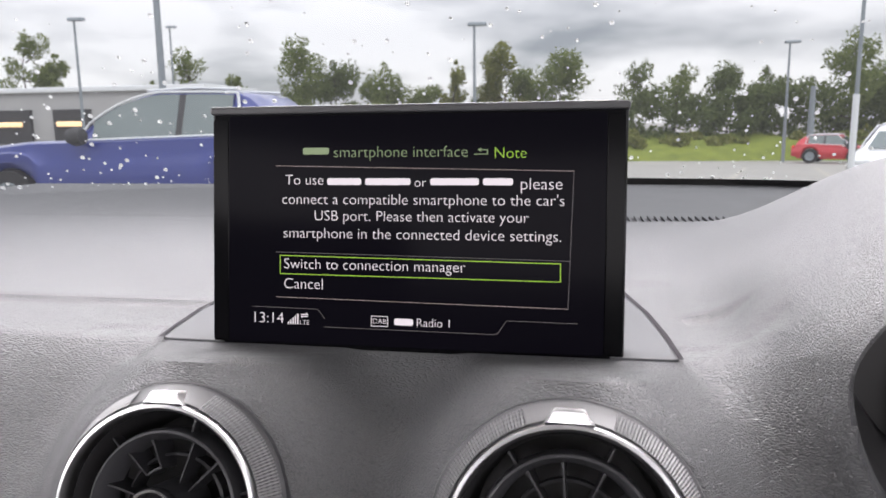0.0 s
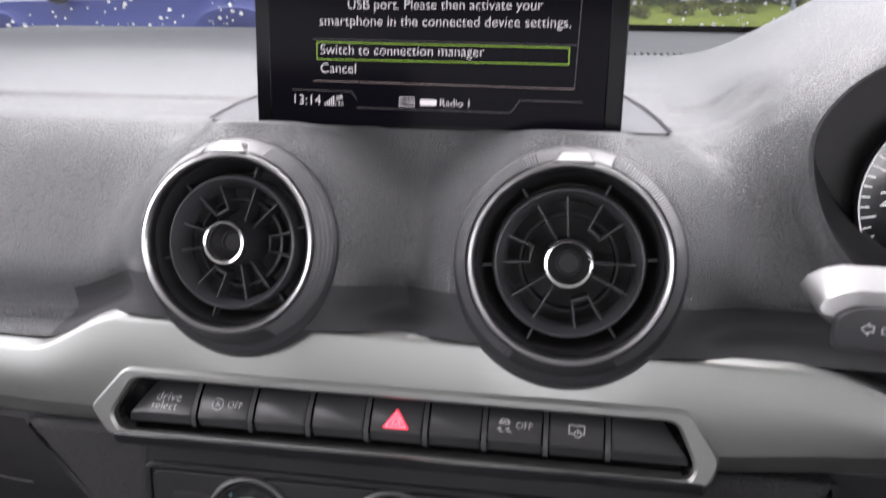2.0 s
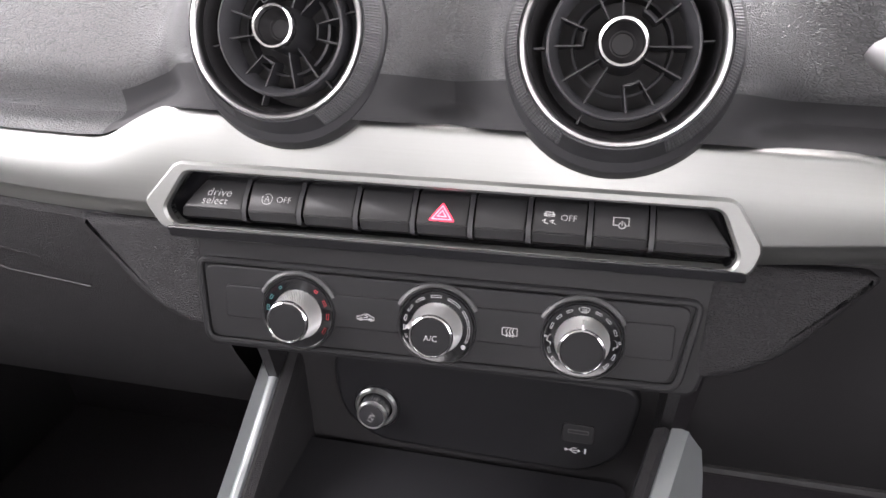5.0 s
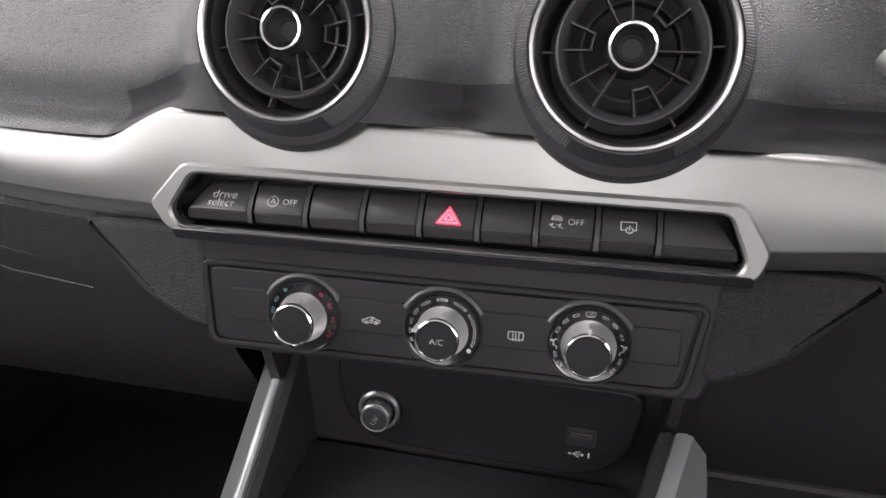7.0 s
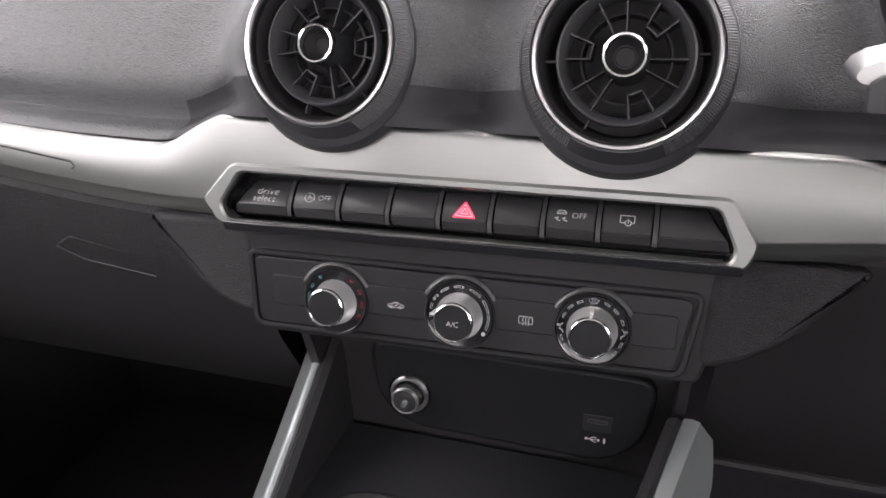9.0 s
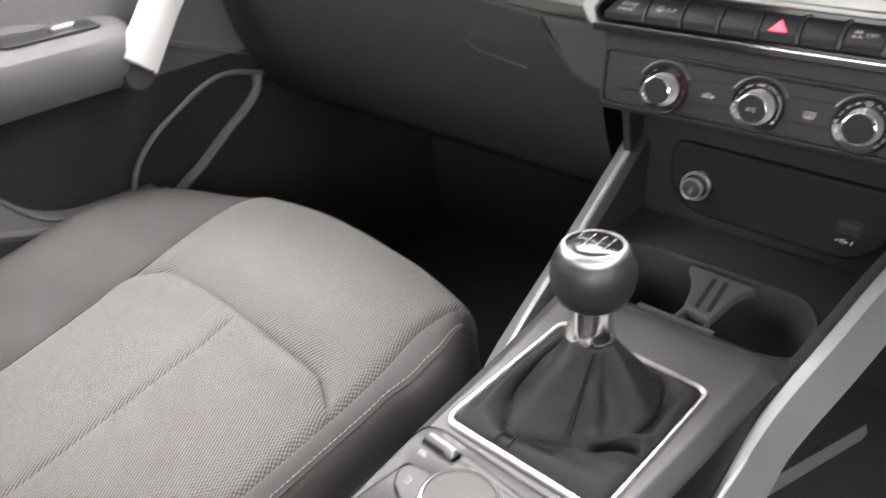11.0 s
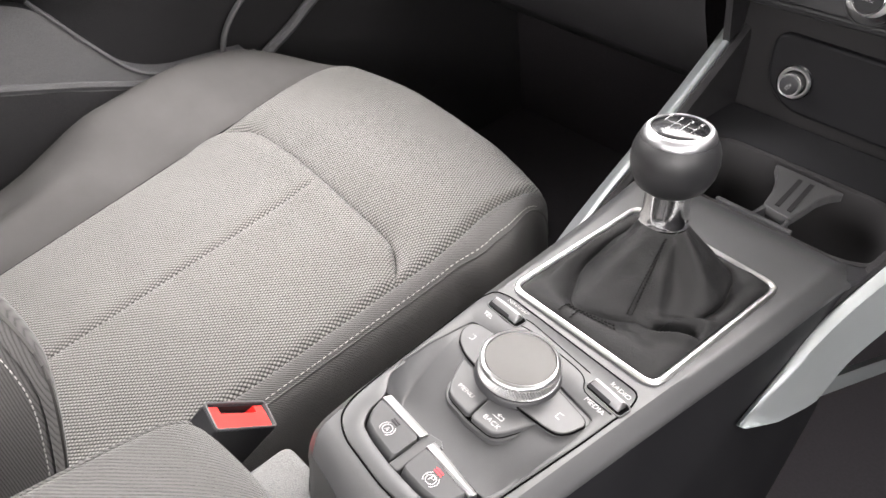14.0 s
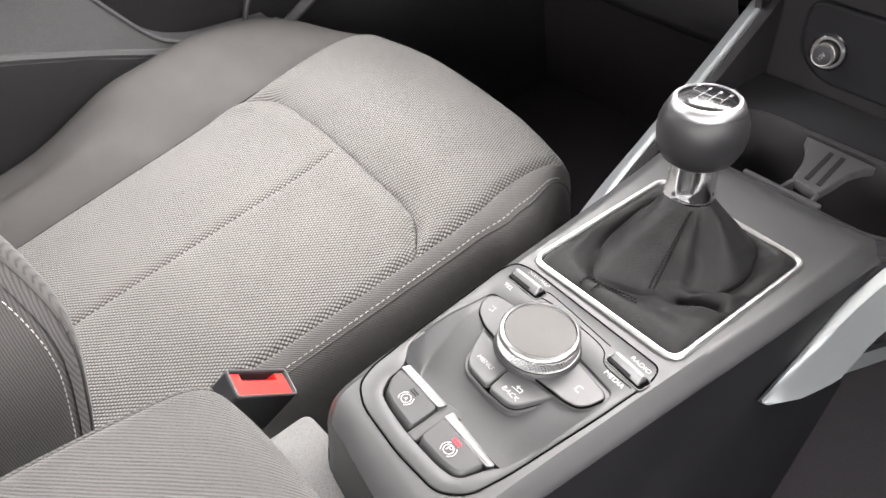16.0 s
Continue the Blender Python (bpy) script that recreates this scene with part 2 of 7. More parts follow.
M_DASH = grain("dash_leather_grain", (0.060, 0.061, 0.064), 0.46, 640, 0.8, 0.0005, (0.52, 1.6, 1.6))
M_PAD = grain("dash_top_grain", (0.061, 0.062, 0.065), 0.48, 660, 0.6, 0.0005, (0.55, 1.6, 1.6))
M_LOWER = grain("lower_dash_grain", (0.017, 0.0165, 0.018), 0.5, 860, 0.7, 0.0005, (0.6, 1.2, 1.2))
M_LOWER.node_tree.nodes["Principled BSDF"].inputs["Specular IOR Level"].default_value = 0.25
M_BLACK = plastic("black_plastic", (0.016, 0.016, 0.018), 0.42)
M_SATIN = plastic("satin_black_plastic", (0.011, 0.011, 0.012), 0.46, 1800, 0.06, 0.22)
M_GLOSS = plastic("gloss_black_plastic", (0.006, 0.006, 0.007), 0.14, 900, 0.01, 0.3, coat=0.2)
M_DEEP = plastic("deep_black_plastic", (0.012, 0.0115, 0.0125), 0.6, spec=0.3)
# matte, darker than the dash face: shade under the pad's edge as colour
M_UNDERSHADE = plastic("underside_shade_matte", (0.030, 0.030, 0.032), 0.75, spec=0.2)
M_VANE = plastic("vane_black_plastic", (0.015, 0.015, 0.017), 0.45, spec=0.35)
M_VRING = plastic("vent_ring_grey_plastic", (0.030, 0.030, 0.033), 0.42, spec=0.4)
M_GREY = plastic("console_grey_plastic", (0.036, 0.0365, 0.038), 0.40, 1900, 0.30)
M_KEY = plastic("key_black_rubber", (0.018, 0.018, 0.019), 0.36, 3000, 0.06)
M_KNURL = brushed("knurled_silver", (0.72, 0.72, 0.72), 0.36, (1, 1, 1), 0.85)
M_CAP = plastic("knob_cap_black", (0.010, 0.010, 0.011), 0.6, 3000, 0.05, 0.15)
M_HANDLE = brushed("satin_silver_handle", (0.78, 0.78, 0.78), 0.42, (1, 1, 1), 0.35)
M_DIVIDER = plastic("divider_grey_plastic", (0.048, 0.048, 0.050), 0.42)
M_TRIM = brushed("brushed_aluminium_trim", (0.295, 0.30, 0.292), 0.48, (0.02, 1, 1))
M_CHROME = mat("chrome", (0.80, 0.80, 0.81), 0.13, 1.0)
M_SILVER = brushed("satin_silver", (0.70, 0.70, 0.70), 0.32, (1, 1, 0.05))
M_DIALRIM = brushed("dial_rim_silver", (0.34, 0.34, 0.34), 0.40, (1, 1, 1), 0.9)
M_TOGGLE = brushed("toggle_satin_silver", (0.24, 0.24, 0.245), 0.42, (0.05, 1, 1), 0.9)
M_FRAME = brushed("gaiter_frame_silver", (0.48, 0.48, 0.48), 0.34, (1, 1, 0.05))
M_RINGSATIN = mat("knob_ring_satin", (0.30, 0.30, 0.31), 0.38, 1.0)
M_RING = mat("satin_chrome", (0.44, 0.44, 0.445), 0.28, 1.0)
M_WHITE = mat("white_print", (0.44, 0.44, 0.44), 0.6)
M_RED = mat("red_print", (0.55, 0.03, 0.04), 0.5)
M_TEAL = mat("teal_print", (0.12, 0.35, 0.36), 0.5)
M_BUCKLE = plastic("red_release_plastic", (0.72, 0.035, 0.03), 0.4)
M_INSERT = weave("seat_insert_weave", (0.32, 0.313, 0.30), (0.024, 0.0235, 0.023), 0.0026, 0.0027, -49, strength=0.8)
M_RIB = ribbed("seat_bolster_rib", (0.102, 0.099, 0.098), (0.016, 0.016, 0.016), 0.0021, (-0.75, 0.66, 1.5))
M_RIBB = ribbed("seat_back_rib", (0.088, 0.086, 0.085), (0.036, 0.035, 0.035), 0.0012, (0.5, 0.866, 0.0), strength=0.4)
M_RIBX = ribbed("armrest_rib", (0.092, 0.090, 0.088), (0.016, 0.016, 0.016), 0.0015, (-0.70, 0.715, 0.0), strength=0.7)
# near-black without gloss: the self-shadow of narrow gaps, given as a colour
M_GAP = mat("gap_shadow", (0.0025, 0.0025, 0.0025), 1.0, spec=0.0)
M_FLAP = plastic("flap_grey_plastic", (0.040, 0.041, 0.045), 0.55, spec=0.3)
M_BRACE = mat("satin_silver_paint", (0.47, 0.505, 0.515), 0.38, 0.84)
tint(M_BRACE, (0.42, 0.45, 0.46), 0.5, 25)
M_CUBBY = plastic("cubby_black_plastic", (0.006, 0.006, 0.007), 0.5, 1800, 0.06, 0.15)
M_DIALPAD = plastic("dial_pad_grey", (0.060, 0.058, 0.056), 0.62)
M_LED = mat("red_telltale", (0.5, 0.02, 0.03), 0.4, emit=(1.0, 0.04, 0.06), power=0.8)
M_TRAY = grain("bin_grain", (0.17, 0.17, 0.168), 0.5, 900, 0.7, 0.0004, (1, 1, 1))
M_DOOR = grain("door_grain", (0.080, 0.079, 0.083), 0.5, 640, 0.3, 0.0004)
M_WHEEL = grain("wheel_leather", (0.03, 0.03, 0.031), 0.42, 900, 0.2, 0.0003, (1, 1, 1))
M_DIALMARK = mat("dial_white", (0.7, 0.7, 0.7), 0.5, emit=(1, 1, 1), power=0.35)
M_THREAD = mat("pale_thread", (0.42, 0.41, 0.39), 0.8)
M_DTHREAD = mat("dark_thread", (0.005, 0.005, 0.005), 0.9, spec=0.1)
M_GAITER = grain("gaiter_leather", (0.0066, 0.0066, 0.0070), 0.38, 950, 0.5, 0.0003, (1, 1, 1))
M_GAITER.node_tree.nodes["Principled BSDF"].inputs["Specular IOR Level"].default_value = 0.19
M_GRIP = plastic("grip_dark_grey_plastic", (0.055, 0.055, 0.058), 0.45)
M_CLOTH = plastic("bolster_cloth", (0.074, 0.072, 0.071), 0.9, 1500, 0.35, 0.1)
M_KNOB = grain("knob_leather", (0.012, 0.012, 0.013), 0.42, 1100, 0.15, 0.0002, (1, 1, 1))
M_LINER = mat("headliner_cloth", (0.45, 0.45, 0.43), 0.95, spec=0.1)
tint(M_LINER, (0.36, 0.36, 0.35), 0.5, 20)
M_CARPET = mat("black_carpet", (0.026, 0.024, 0.027), 1.0, spec=0.1)
tint(M_CARPET, (0.036, 0.034, 0.037), 0.5, 300)
M_GLASS = glass("rain_filmed_glass", (0.94, 0.96, 0.95), 0.028)

# ---- shape helpers ----
PLACE = {}


def thing(name, m=None, label="", category="", group="", kind=""):
    ob = new(name)
    ob.empty_display_size = 0.02
    ob.matrix_world = m if m is not None else Matrix()
    PLACE[ob] = ob.matrix_world.copy()
    return tagged(ob, label, category, group, kind)


def part(name, bm, material, parent=None, label="", flat=False, at=None):
    """One mesh object from a bmesh in world places; under a parent it keeps its place. at: the pose in which the bmesh was drawn."""
    if at is not None:
        bm.transform(at)
    base = PLACE.get(parent, Matrix())
    bm.transform(base.inverted())
    bmesh.ops.recalc_face_normals(bm, faces=bm.faces)
    me = bpy.data.meshes.new(name)
    bm.to_mesh(me)
    bm.free()
    if not flat:
        for p in me.polygons:
            p.use_smooth = True
        me.set_sharp_from_angle(angle=radians(35))
        for p in me.polygons:
            if p.loop_total > 6:
                for k in p.loop_indices:
                    me.edges[me.loops[k].edge_index].use_edge_sharp = True
    me.materials.append(material)
    ob = new(name, me)
    if parent is not None:
        ob.parent = parent
    PLACE[ob] = base
    if label:
        ob["label"] = label
    return ob


def rrect(w, h, r, n=5, cx=0.0, cy=0.0):
    pts = []
    for sx, sy, a0 in ((1, 1, 0), (-1, 1, 90), (-1, -1, 180), (1, -1, 270)):
        for i in range(n + 1):
            a = radians(a0 + 90 * i / n)
            pts.append((cx + sx * (w / 2 - r) + r * math.cos(a), cy + sy * (h / 2 - r) + r * math.sin(a)))
    return pts


def rounded(pts, r, n=4):
    """The outline pts with its corners rounded."""
    out = []
    for i, p in enumerate(pts):
        a, b, c = Vector(pts[i - 1]), Vector(p), Vector(pts[(i + 1) % len(pts)])
        k = min(r, (a - b).length * 0.45, (c - b).length * 0.45)
        p0, p1 = b + (a - b).normalized() * k, b + (c - b).normalized() * k
        for j in range(n + 1):
            t = j / n
            q = p0 * (1 - t) ** 2 + b * 2 * t * (1 - t) + p1 * t * t
            out.append((q.x, q.y))
    return out


def shrink(pts, d):
    """The outline moved inwards by d (counter-clockwise outlines)."""
    n, out = len(pts), []
    area = sum(pts[i - 1][0] * pts[i][1] - pts[i][0] * pts[i - 1][1] for i in range(n))
    s = 1 if area > 0 else -1
    for i in range(n):
        a, b, c = (Vector(pts[j]) for j in (i - 1, i, (i + 1) % n))
        e0, e1 = (b - a), (c - b)
        if e0.length < 1e-9 or e1.length < 1e-9:
            out.append(tuple(b))
            continue
        n0, n1 = Vector((-e0.y, e0.x)).normalized() * s, Vector((-e1.y, e1.x)).normalized() * s
        k = n0 + n1
        k = k / max(k.length_squared / 2, 0.35)
        q = b + k * d
        out.append((q.x, q.y))
    return out


def loft(rings, close=True, cap0=False, cap1=False):
    bm = bmesh.new()
    vs = [[bm.verts.new(p) for p in ring] for ring in rings]
    n = len(rings[0])
    for a, b in zip(vs, vs[1:]):
        for i in range(n if close else n - 1):
            j = (i + 1) % n
            bm.faces.new((a[i], a[j], b[j], b[i]))
    if cap0:
        bm.faces.new(vs[0][::-1])
    if cap1:
        bm.faces.new(vs[-1])
    return bm


def slab(outline, z0, z1, bevel=0.0, steps=2):
    """A plate with the given outline; its upper edge rounded."""
    rings = [[(x, y, z0) for x, y in outline]]
    if bevel:
        for i in range(steps + 1):
            a = math.pi / 2 * i / steps
            d = bevel * (1 - math.cos(a))
            rings.append([(x, y, z1 - bevel + bevel * math.sin(a)) for x, y in shrink(outline, d)])
    else:
        rings.append([(x, y, z1) for x, y in outline])
    return loft(rings, True, True, True)


def frame_plate(outer, inner, z0, z1, bevel=0.0):
    """A plate with a hole: outer and inner outlines have as many points."""
    b = bevel
    rings = [[(x, y, z0) for x, y in outer], [(x, y, z1 - b) for x, y in outer]]
    if b:
        rings.append([(x, y, z1) for x, y in shrink(outer, b)])
        rings.append([(x, y, z1) for x, y in shrink(inner, -b)])
    rings.append([(x, y, z1 - b) for x, y in inner])
    rings.append([(x, y, z0) for x, y in inner])
    rings.append(rings[0])
    return weld(loft(rings))


def weld(bm, d=1e-6):
    bmesh.ops.remove_doubles(bm, verts=bm.verts, dist=d)
    return bm


def lathe(profile, n=48, a0=0.0, a1=360.0, wave=None):
    """Turned round the z axis: profile of (radius, height)."""
    full = a1 - a0 >= 359.9
    rings = []
    for r, h in profile:
        ring = []
        for i in range(n if full else n + 1):
            a = radians(a0 + (a1 - a0) * i / n)
            k = r + (wave(i, h) if wave else 0)
            ring.append((k * math.cos(a), k * math.sin(a), h))
        rings.append(ring)
    bm = loft(rings, full)
    return weld(bm)


def tube(points, radius, n=8, caps=True):
    pts = [Vector(p) for p in points]
    rings, up = [], Vector((0.031, 0.017, 1)).normalized()
    for i, p in enumerate(pts):
        d = (pts[min(i + 1, len(pts) - 1)] - pts[max(i - 1, 0)]).normalized()
        s = d.cross(up)
        if s.length < 0.05:
            s = d.cross(Vector((1, 0, 0)))
        s.normalize()
        u = s.cross(d)
        r = radius[i] if isinstance(radius, (list, tuple)) else radius
        rings.append([p + (s * math.cos(a) + u * math.sin(a)) * r for a in (2 * math.pi * k / n for k in range(n))])
    return loft(rings, True, caps, caps)


def merge(*bms):
    out = bmesh.new()
    for b in bms:
        me = bpy.data.meshes.new("tmp")
        b.to_mesh(me)
        b.free()
        out.from_mesh(me)
        bpy.data.meshes.remove(me)
    return out


def moved(bm, m):
    bm.transform(m)
    return bm


def block(w, d, h, bevel=0.0, m=None):
    """A box on z = 0 with rounded edges."""
    bm = bmesh.new()
    bmesh.ops.create_cube(bm, size=1, matrix=Matrix.Translation((0, 0, h / 2)) @ Matrix.Diagonal((w, d, h, 1)))
    if bevel:
        bmesh.ops.bevel(bm, geom=bm.edges[:] + bm.verts[:], offset=bevel, segments=3, affect="EDGES", profile=0.5)
    if m is not None:
        bm.transform(m)
    return bm


def spline(pts, n):
    """n points along a smooth curve through pts (any number of coordinates)."""
    p = np.array(pts, float)
    d = np.concatenate([[0], np.cumsum(np.linalg.norm(np.diff(p, axis=0), axis=1) ** 0.7 + 1e-9)])
    t = np.linspace(0, d[-1], n)
    m = np.zeros_like(p)
    for i in range(len(p)):
        a, b = max(i - 1, 0), min(i + 1, len(p) - 1)
        m[i] = (p[b] - p[a]) / (d[b] - d[a])
    out = []
    for q in t:
        i = min(max(int(np.searchsorted(d, q)) - 1, 0), len(p) - 2)
        h = d[i + 1] - d[i]
        u = (q - d[i]) / h
        out.append((2 * u**3 - 3 * u**2 + 1) * p[i] + (u**3 - 2 * u**2 + u) * h * m[i] + (-2 * u**3 + 3 * u**2) * p[i + 1] + (u**3 - u**2) * h * m[i + 1])
    return np.array(out)


def smooth(a, b, x):
    t = min(max((x - a) / (b - a), 0.0), 1.0)
    return t * t * (3 - 2 * t)


def strokes(lines, width, thick=0.00012):
    """Flat printed strokes: polylines in the plane z = 0."""
    bm = bmesh.new()
    for line in lines:
        for (x0, y0), (x1, y1) in zip(line, line[1:]):
            d = Vector((x1 - x0, y1 - y0))
            if d.length < 1e-7:
                continue
            d.normalize()
            s, e = Vector((-d.y, d.x)) * width / 2, d * width * 0.45
            c = [Vector((x0, y0)) - e - s, Vector((x1, y1)) + e - s, Vector((x1, y1)) + e + s, Vector((x0, y0)) - e + s]
            bm.faces.new([bm.verts.new((p.x, p.y, thick)) for p in c])
    return bm


def arc(cx, cy, r, a0, a1, n=12):
    return [(cx + r * math.cos(radians(a0 + (a1 - a0) * i / n)), cy + r * math.sin(radians(a0 + (a1 - a0) * i / n))) for i in range(n + 1)]


def words(body, width, m, material, parent, name="lettering", x="LEFT", high=None):
    """Flat lettering, scaled to a width (and height), drawn in the plane z = 0 of the pose m."""
    cu = bpy.data.curves.new("letters", "FONT")
    cu.body, cu.align_x, cu.align_y, cu.size = body, "LEFT", "BOTTOM_BASELINE", 1.0
    cu.resolution_u, cu.offset = 4, -0.013
    tmp = new("letters", cu)
    dg = bpy.context.evaluated_depsgraph_get()
    me = bpy.data.meshes.new_from_object(tmp.evaluated_get(dg))
    bpy.data.objects.remove(tmp)
    bpy.data.curves.remove(cu)
    bm = bmesh.new()
    bm.from_mesh(me)
    bpy.data.meshes.remove(me)
    xs = [v.co.x for v in bm.verts]
    ys = [v.co.y for v in bm.verts]
    k = width / (max(xs) - min(xs))
    ky = high / (max(ys) - min(ys)) if high else k
    off = min(xs) if x == "LEFT" else (min(xs) + max(xs)) / 2
    bm.transform(Matrix.Diagonal((k, ky, 1, 1)) @ Matrix.Translation((-off, 0, 0)))
    return part(name, bm, material, parent, flat=True, at=m)


# ---- cabin shell ----
def sheet(points, thick, axis=2):
    """A flat plate over a polygon of world places, with thickness."""
    bm = bmesh.new()
    f = bm.faces.new([bm.verts.new(p) for p in points])
    f.normal_update()
    nrm = f.normal.copy()
    r = bmesh.ops.extrude_face_region(bm, geom=[f])
    bmesh.ops.translate(bm, verts=[v for v in r["geom"] if isinstance(v, bmesh.types.BMVert)], vec=-nrm * thick)
    return bm


floor_ob = part("floor", block(1.5, 3.2, 0.05, 0, pose(0, -0.55, 0.25)), M_CARPET)
tagged(floor_ob, "black carpeted car floor in deep shade", "floor", kind="structure")
wall = part("wall_firewall", sheet([(-0.8, 0.72, 0.25), (0.8, 0.72, 0.25), (0.8, 0.60, 1.0), (-0.8, 0.60, 1.0)], 0.05), M_CARPET)
tagged(wall, "black carpeted bulkhead behind the dashboard", "bulkhead", kind="structure")
roof = part("ceiling", sheet([(-0.66, 0.20, 1.50), (-0.3, 0.60, 1.50), (0.3, 0.60, 1.50), (0.66, 0.20, 1.50), (0.62, -1.5, 1.52), (-0.62, -1.5, 1.52)], 0.03), M_LINER)
tagged(roof, "pale grey cloth headliner", "headliner", kind="structure")
rear = part("wall_rear", sheet([(-0.75, -1.55, 0.25), (0.75, -1.55, 0.25), (0.75, -1.75, 1.05), (-0.75, -1.75, 1.05)], 0.05), M_CARPET)
tagged(rear, "dark rear bench and tailgate lining", "tailgate", kind="structure")
side = part("wall_driver_side", sheet([(0.74, 1.1, 0.25), (0.74, -1.7, 0.25), (0.74, -1.7, 1.02), (0.74, 1.1, 1.02)], 0.05), M_BLACK)
tagged(side, "dark driver side door lining", "door lining", kind="structure")
for sx in (-1, 1):
    p = part("trim_pillar", tube([(sx * 0.80, 0.68, 0.98), (sx * 0.73, 0.44, 1.26), (sx * 0.64, 0.20, 1.5)], [0.035, 0.035, 0.03], 10), M_LINER)
    tagged(p, "pale grey cloth windscreen pillar", "pillar", kind="structure")
    p = part("trim_pillar", tube([(sx * 0.73, -0.62, 1.0), (sx * 0.64, -0.62, 1.5)], 0.045, 10), M_LINER)
    tagged(p, "pale grey centre pillar", "pillar", kind="structure")

# windscreen
def screen_at(u, v):
    """u across -1..1, v up 0..1: a curved windscreen."""
    y, z = 1.20 - 0.52 * v, 1.005 + 0.495 * v
    return Vector((u * (0.80 - 0.16 * v), y - 0.25 * u * u, z))


bm = loft([[screen_at(-1 + 2 * i / 16, j / 8) for i in range(17)] for j in range(9)], False)
screen_glass = part("window_1", bm, M_GLASS)
tagged(screen_glass, "curved clear windscreen with rain drops", "windscreen", kind="structure")
screen_glass.visible_shadow = False

# ---- dashboard ----
VENT_TILT, SCREEN_TILT, BAR_TILT, CLIM_TILT = 18.0, 7.3, 11.3, 14.0
VENTS = [pose(x, 0.226, 1.0, 90 - VENT_TILT) for x in (-0.0705, 0.0705)] + [pose(-0.572, 0.232, 1.004, 90 - VENT_TILT)]
PAD = [(1.12, 1.042), (0.90, 1.0345), (0.745, 1.028), (0.735, 1.029), (0.722, 1.0395), (0.55, 1.043), (0.45, 1.042), (0.378, 1.0405), (0.3705, 1.0395), (0.3665, 1.0368),
       (0.345, 1.0362), (0.322, 1.0362), (0.314, 1.0352), (0.306, 1.0312), (0.292, 1.020), (0.276, 1.004), (0.2625, 0.990), (0.2560, 0.982), (0.2548, 0.9765), (0.2556, 0.9738), (0.2568, 0.9690), (0.2566, 0.9648), (0.2520, 0.9628), (0.2400, 0.9620), (0.2335, 0.9600)]


def pad_low(x):
    """Height by which the pad's lower edge lies below its middle stretch."""
    return -0.017 * (1 - smooth(-0.178, -0.128, x)) + 0.030 * smooth(0.2, 0.62, -x)


def hood(x, y):
    """Rise of the pad into the instrument hood."""
    return 0.072 * smooth(0.12, 0.27, x) * smooth(0.75, 0.46, y) + 0.009 * smooth(0.135, 0.165, x) * smooth(0.47, 0.36, y)


def pad_point(x, q):
    y, z = float(q[0]), float(q[1])
    x = max(x, -0.70 - 0.145 * smooth(0.60, 0.76, y) + 0.002 * (x + 0.70))
    z += pad_low(x) * smooth(1.03, 0.955, z)
    z += hood(x, y) * smooth(0.262, 0.325, y)
    if abs(x) < 0.128 and 0.313 < y < 0.45:
        flat = 1.0358 + (y - 0.314) * 0.033
        z += (flat - z) * (1 - smooth(0.119, 0.128, abs(x))) * smooth(0.45, 0.43, y)
    if x > 0.12:
        edge = 0.1226 + 0.435 * max(0.0, y - 0.3126)
        shift = smooth(edge - 0.003, edge + 0.008, x)
        if 0.306 < y < 0.378:
            z += shift * (1.0405 - 0.0093 * ((0.378 - y) / 0.072) ** 1.7 + hood(x, y) * smooth(0.262, 0.325, y) - z)
    if y > 0.722:
        z += (1.0405 + 0.004 * (y - 0.722) - z) * smooth(-0.05, -0.15, x)
    # the brow of the instrument hood leans out towards the driver
    y -= 0.030 * smooth(0.135, 0.18, x) * smooth(0.256, 0.306, y) * smooth(0.46, 0.33, y)
    p = Vector((x, y, z))
    for v in VENTS:
        q2 = v.inverted() @ p
        r = math.hypot(q2.x, q2.y)
        w = (1 - smooth(0.047, 0.078, r)) * smooth(0.318, 0.306, y) if q2.z < -0.0085 else 1 - smooth(0.0475, 0.062, r)
        if w > 0 and q2.z > -0.12:
            q2.z += (-0.0085 - q2.z) * w
            p = v @ q2
    top = 1.0352 + hood(x, y) + 0.011 * smooth(0.312, 0.252, p.y)
    if 0.24 < p.y and abs(x) < 0.16 and y < 0.33:
        p.z = min(p.z, top)
    return p


rows = spline(PAD, 170)
HOOD_X, HOOD_Z, HOOD_W, HOOD_UP, HOOD_DOWN = 0.300, 1.037, 0.133, 0.0585, 0.090
xs = [-0.844 + 0.012 * i for i in range(56)] + [-0.172 + 0.004 * i for i in range(85)] + [0.168 + 0.003 * i for i in range(89)] + [0.435 + 0.012 * i for i in range(23)]
bm = bmesh.new()
grid = [[bm.verts.new(pad_point(x, q)) for x in xs] for q in rows]
VI = [v.inverted() for v in VENTS]
# ease the shoulders of the vent pods
SOFT = [(a, i) for a in range(1, len(rows) - 1) for i in range(1, len(xs) - 1) if rows[a][0] < (0.303 if abs(xs[i]) < 0.135 else 0.345) and rows[a][1] > 0.978
        and any(0.046 < math.hypot(*(v @ grid[a][i].co).xy) < 0.098 for v in VI)]
for _ in range(14):
    eased = [(grid[a - 1][i].co + grid[a + 1][i].co + grid[a][i - 1].co + grid[a][i + 1].co) / 4 for a, i in SOFT]
    for (a, i), co in zip(SOFT, eased):
        x = grid[a][i].co.x
        grid[a][i].co = grid[a][i].co.lerp(co, 0.6)
        grid[a][i].co.x = x
PIECES = ([], [], [], [], [], [], [])
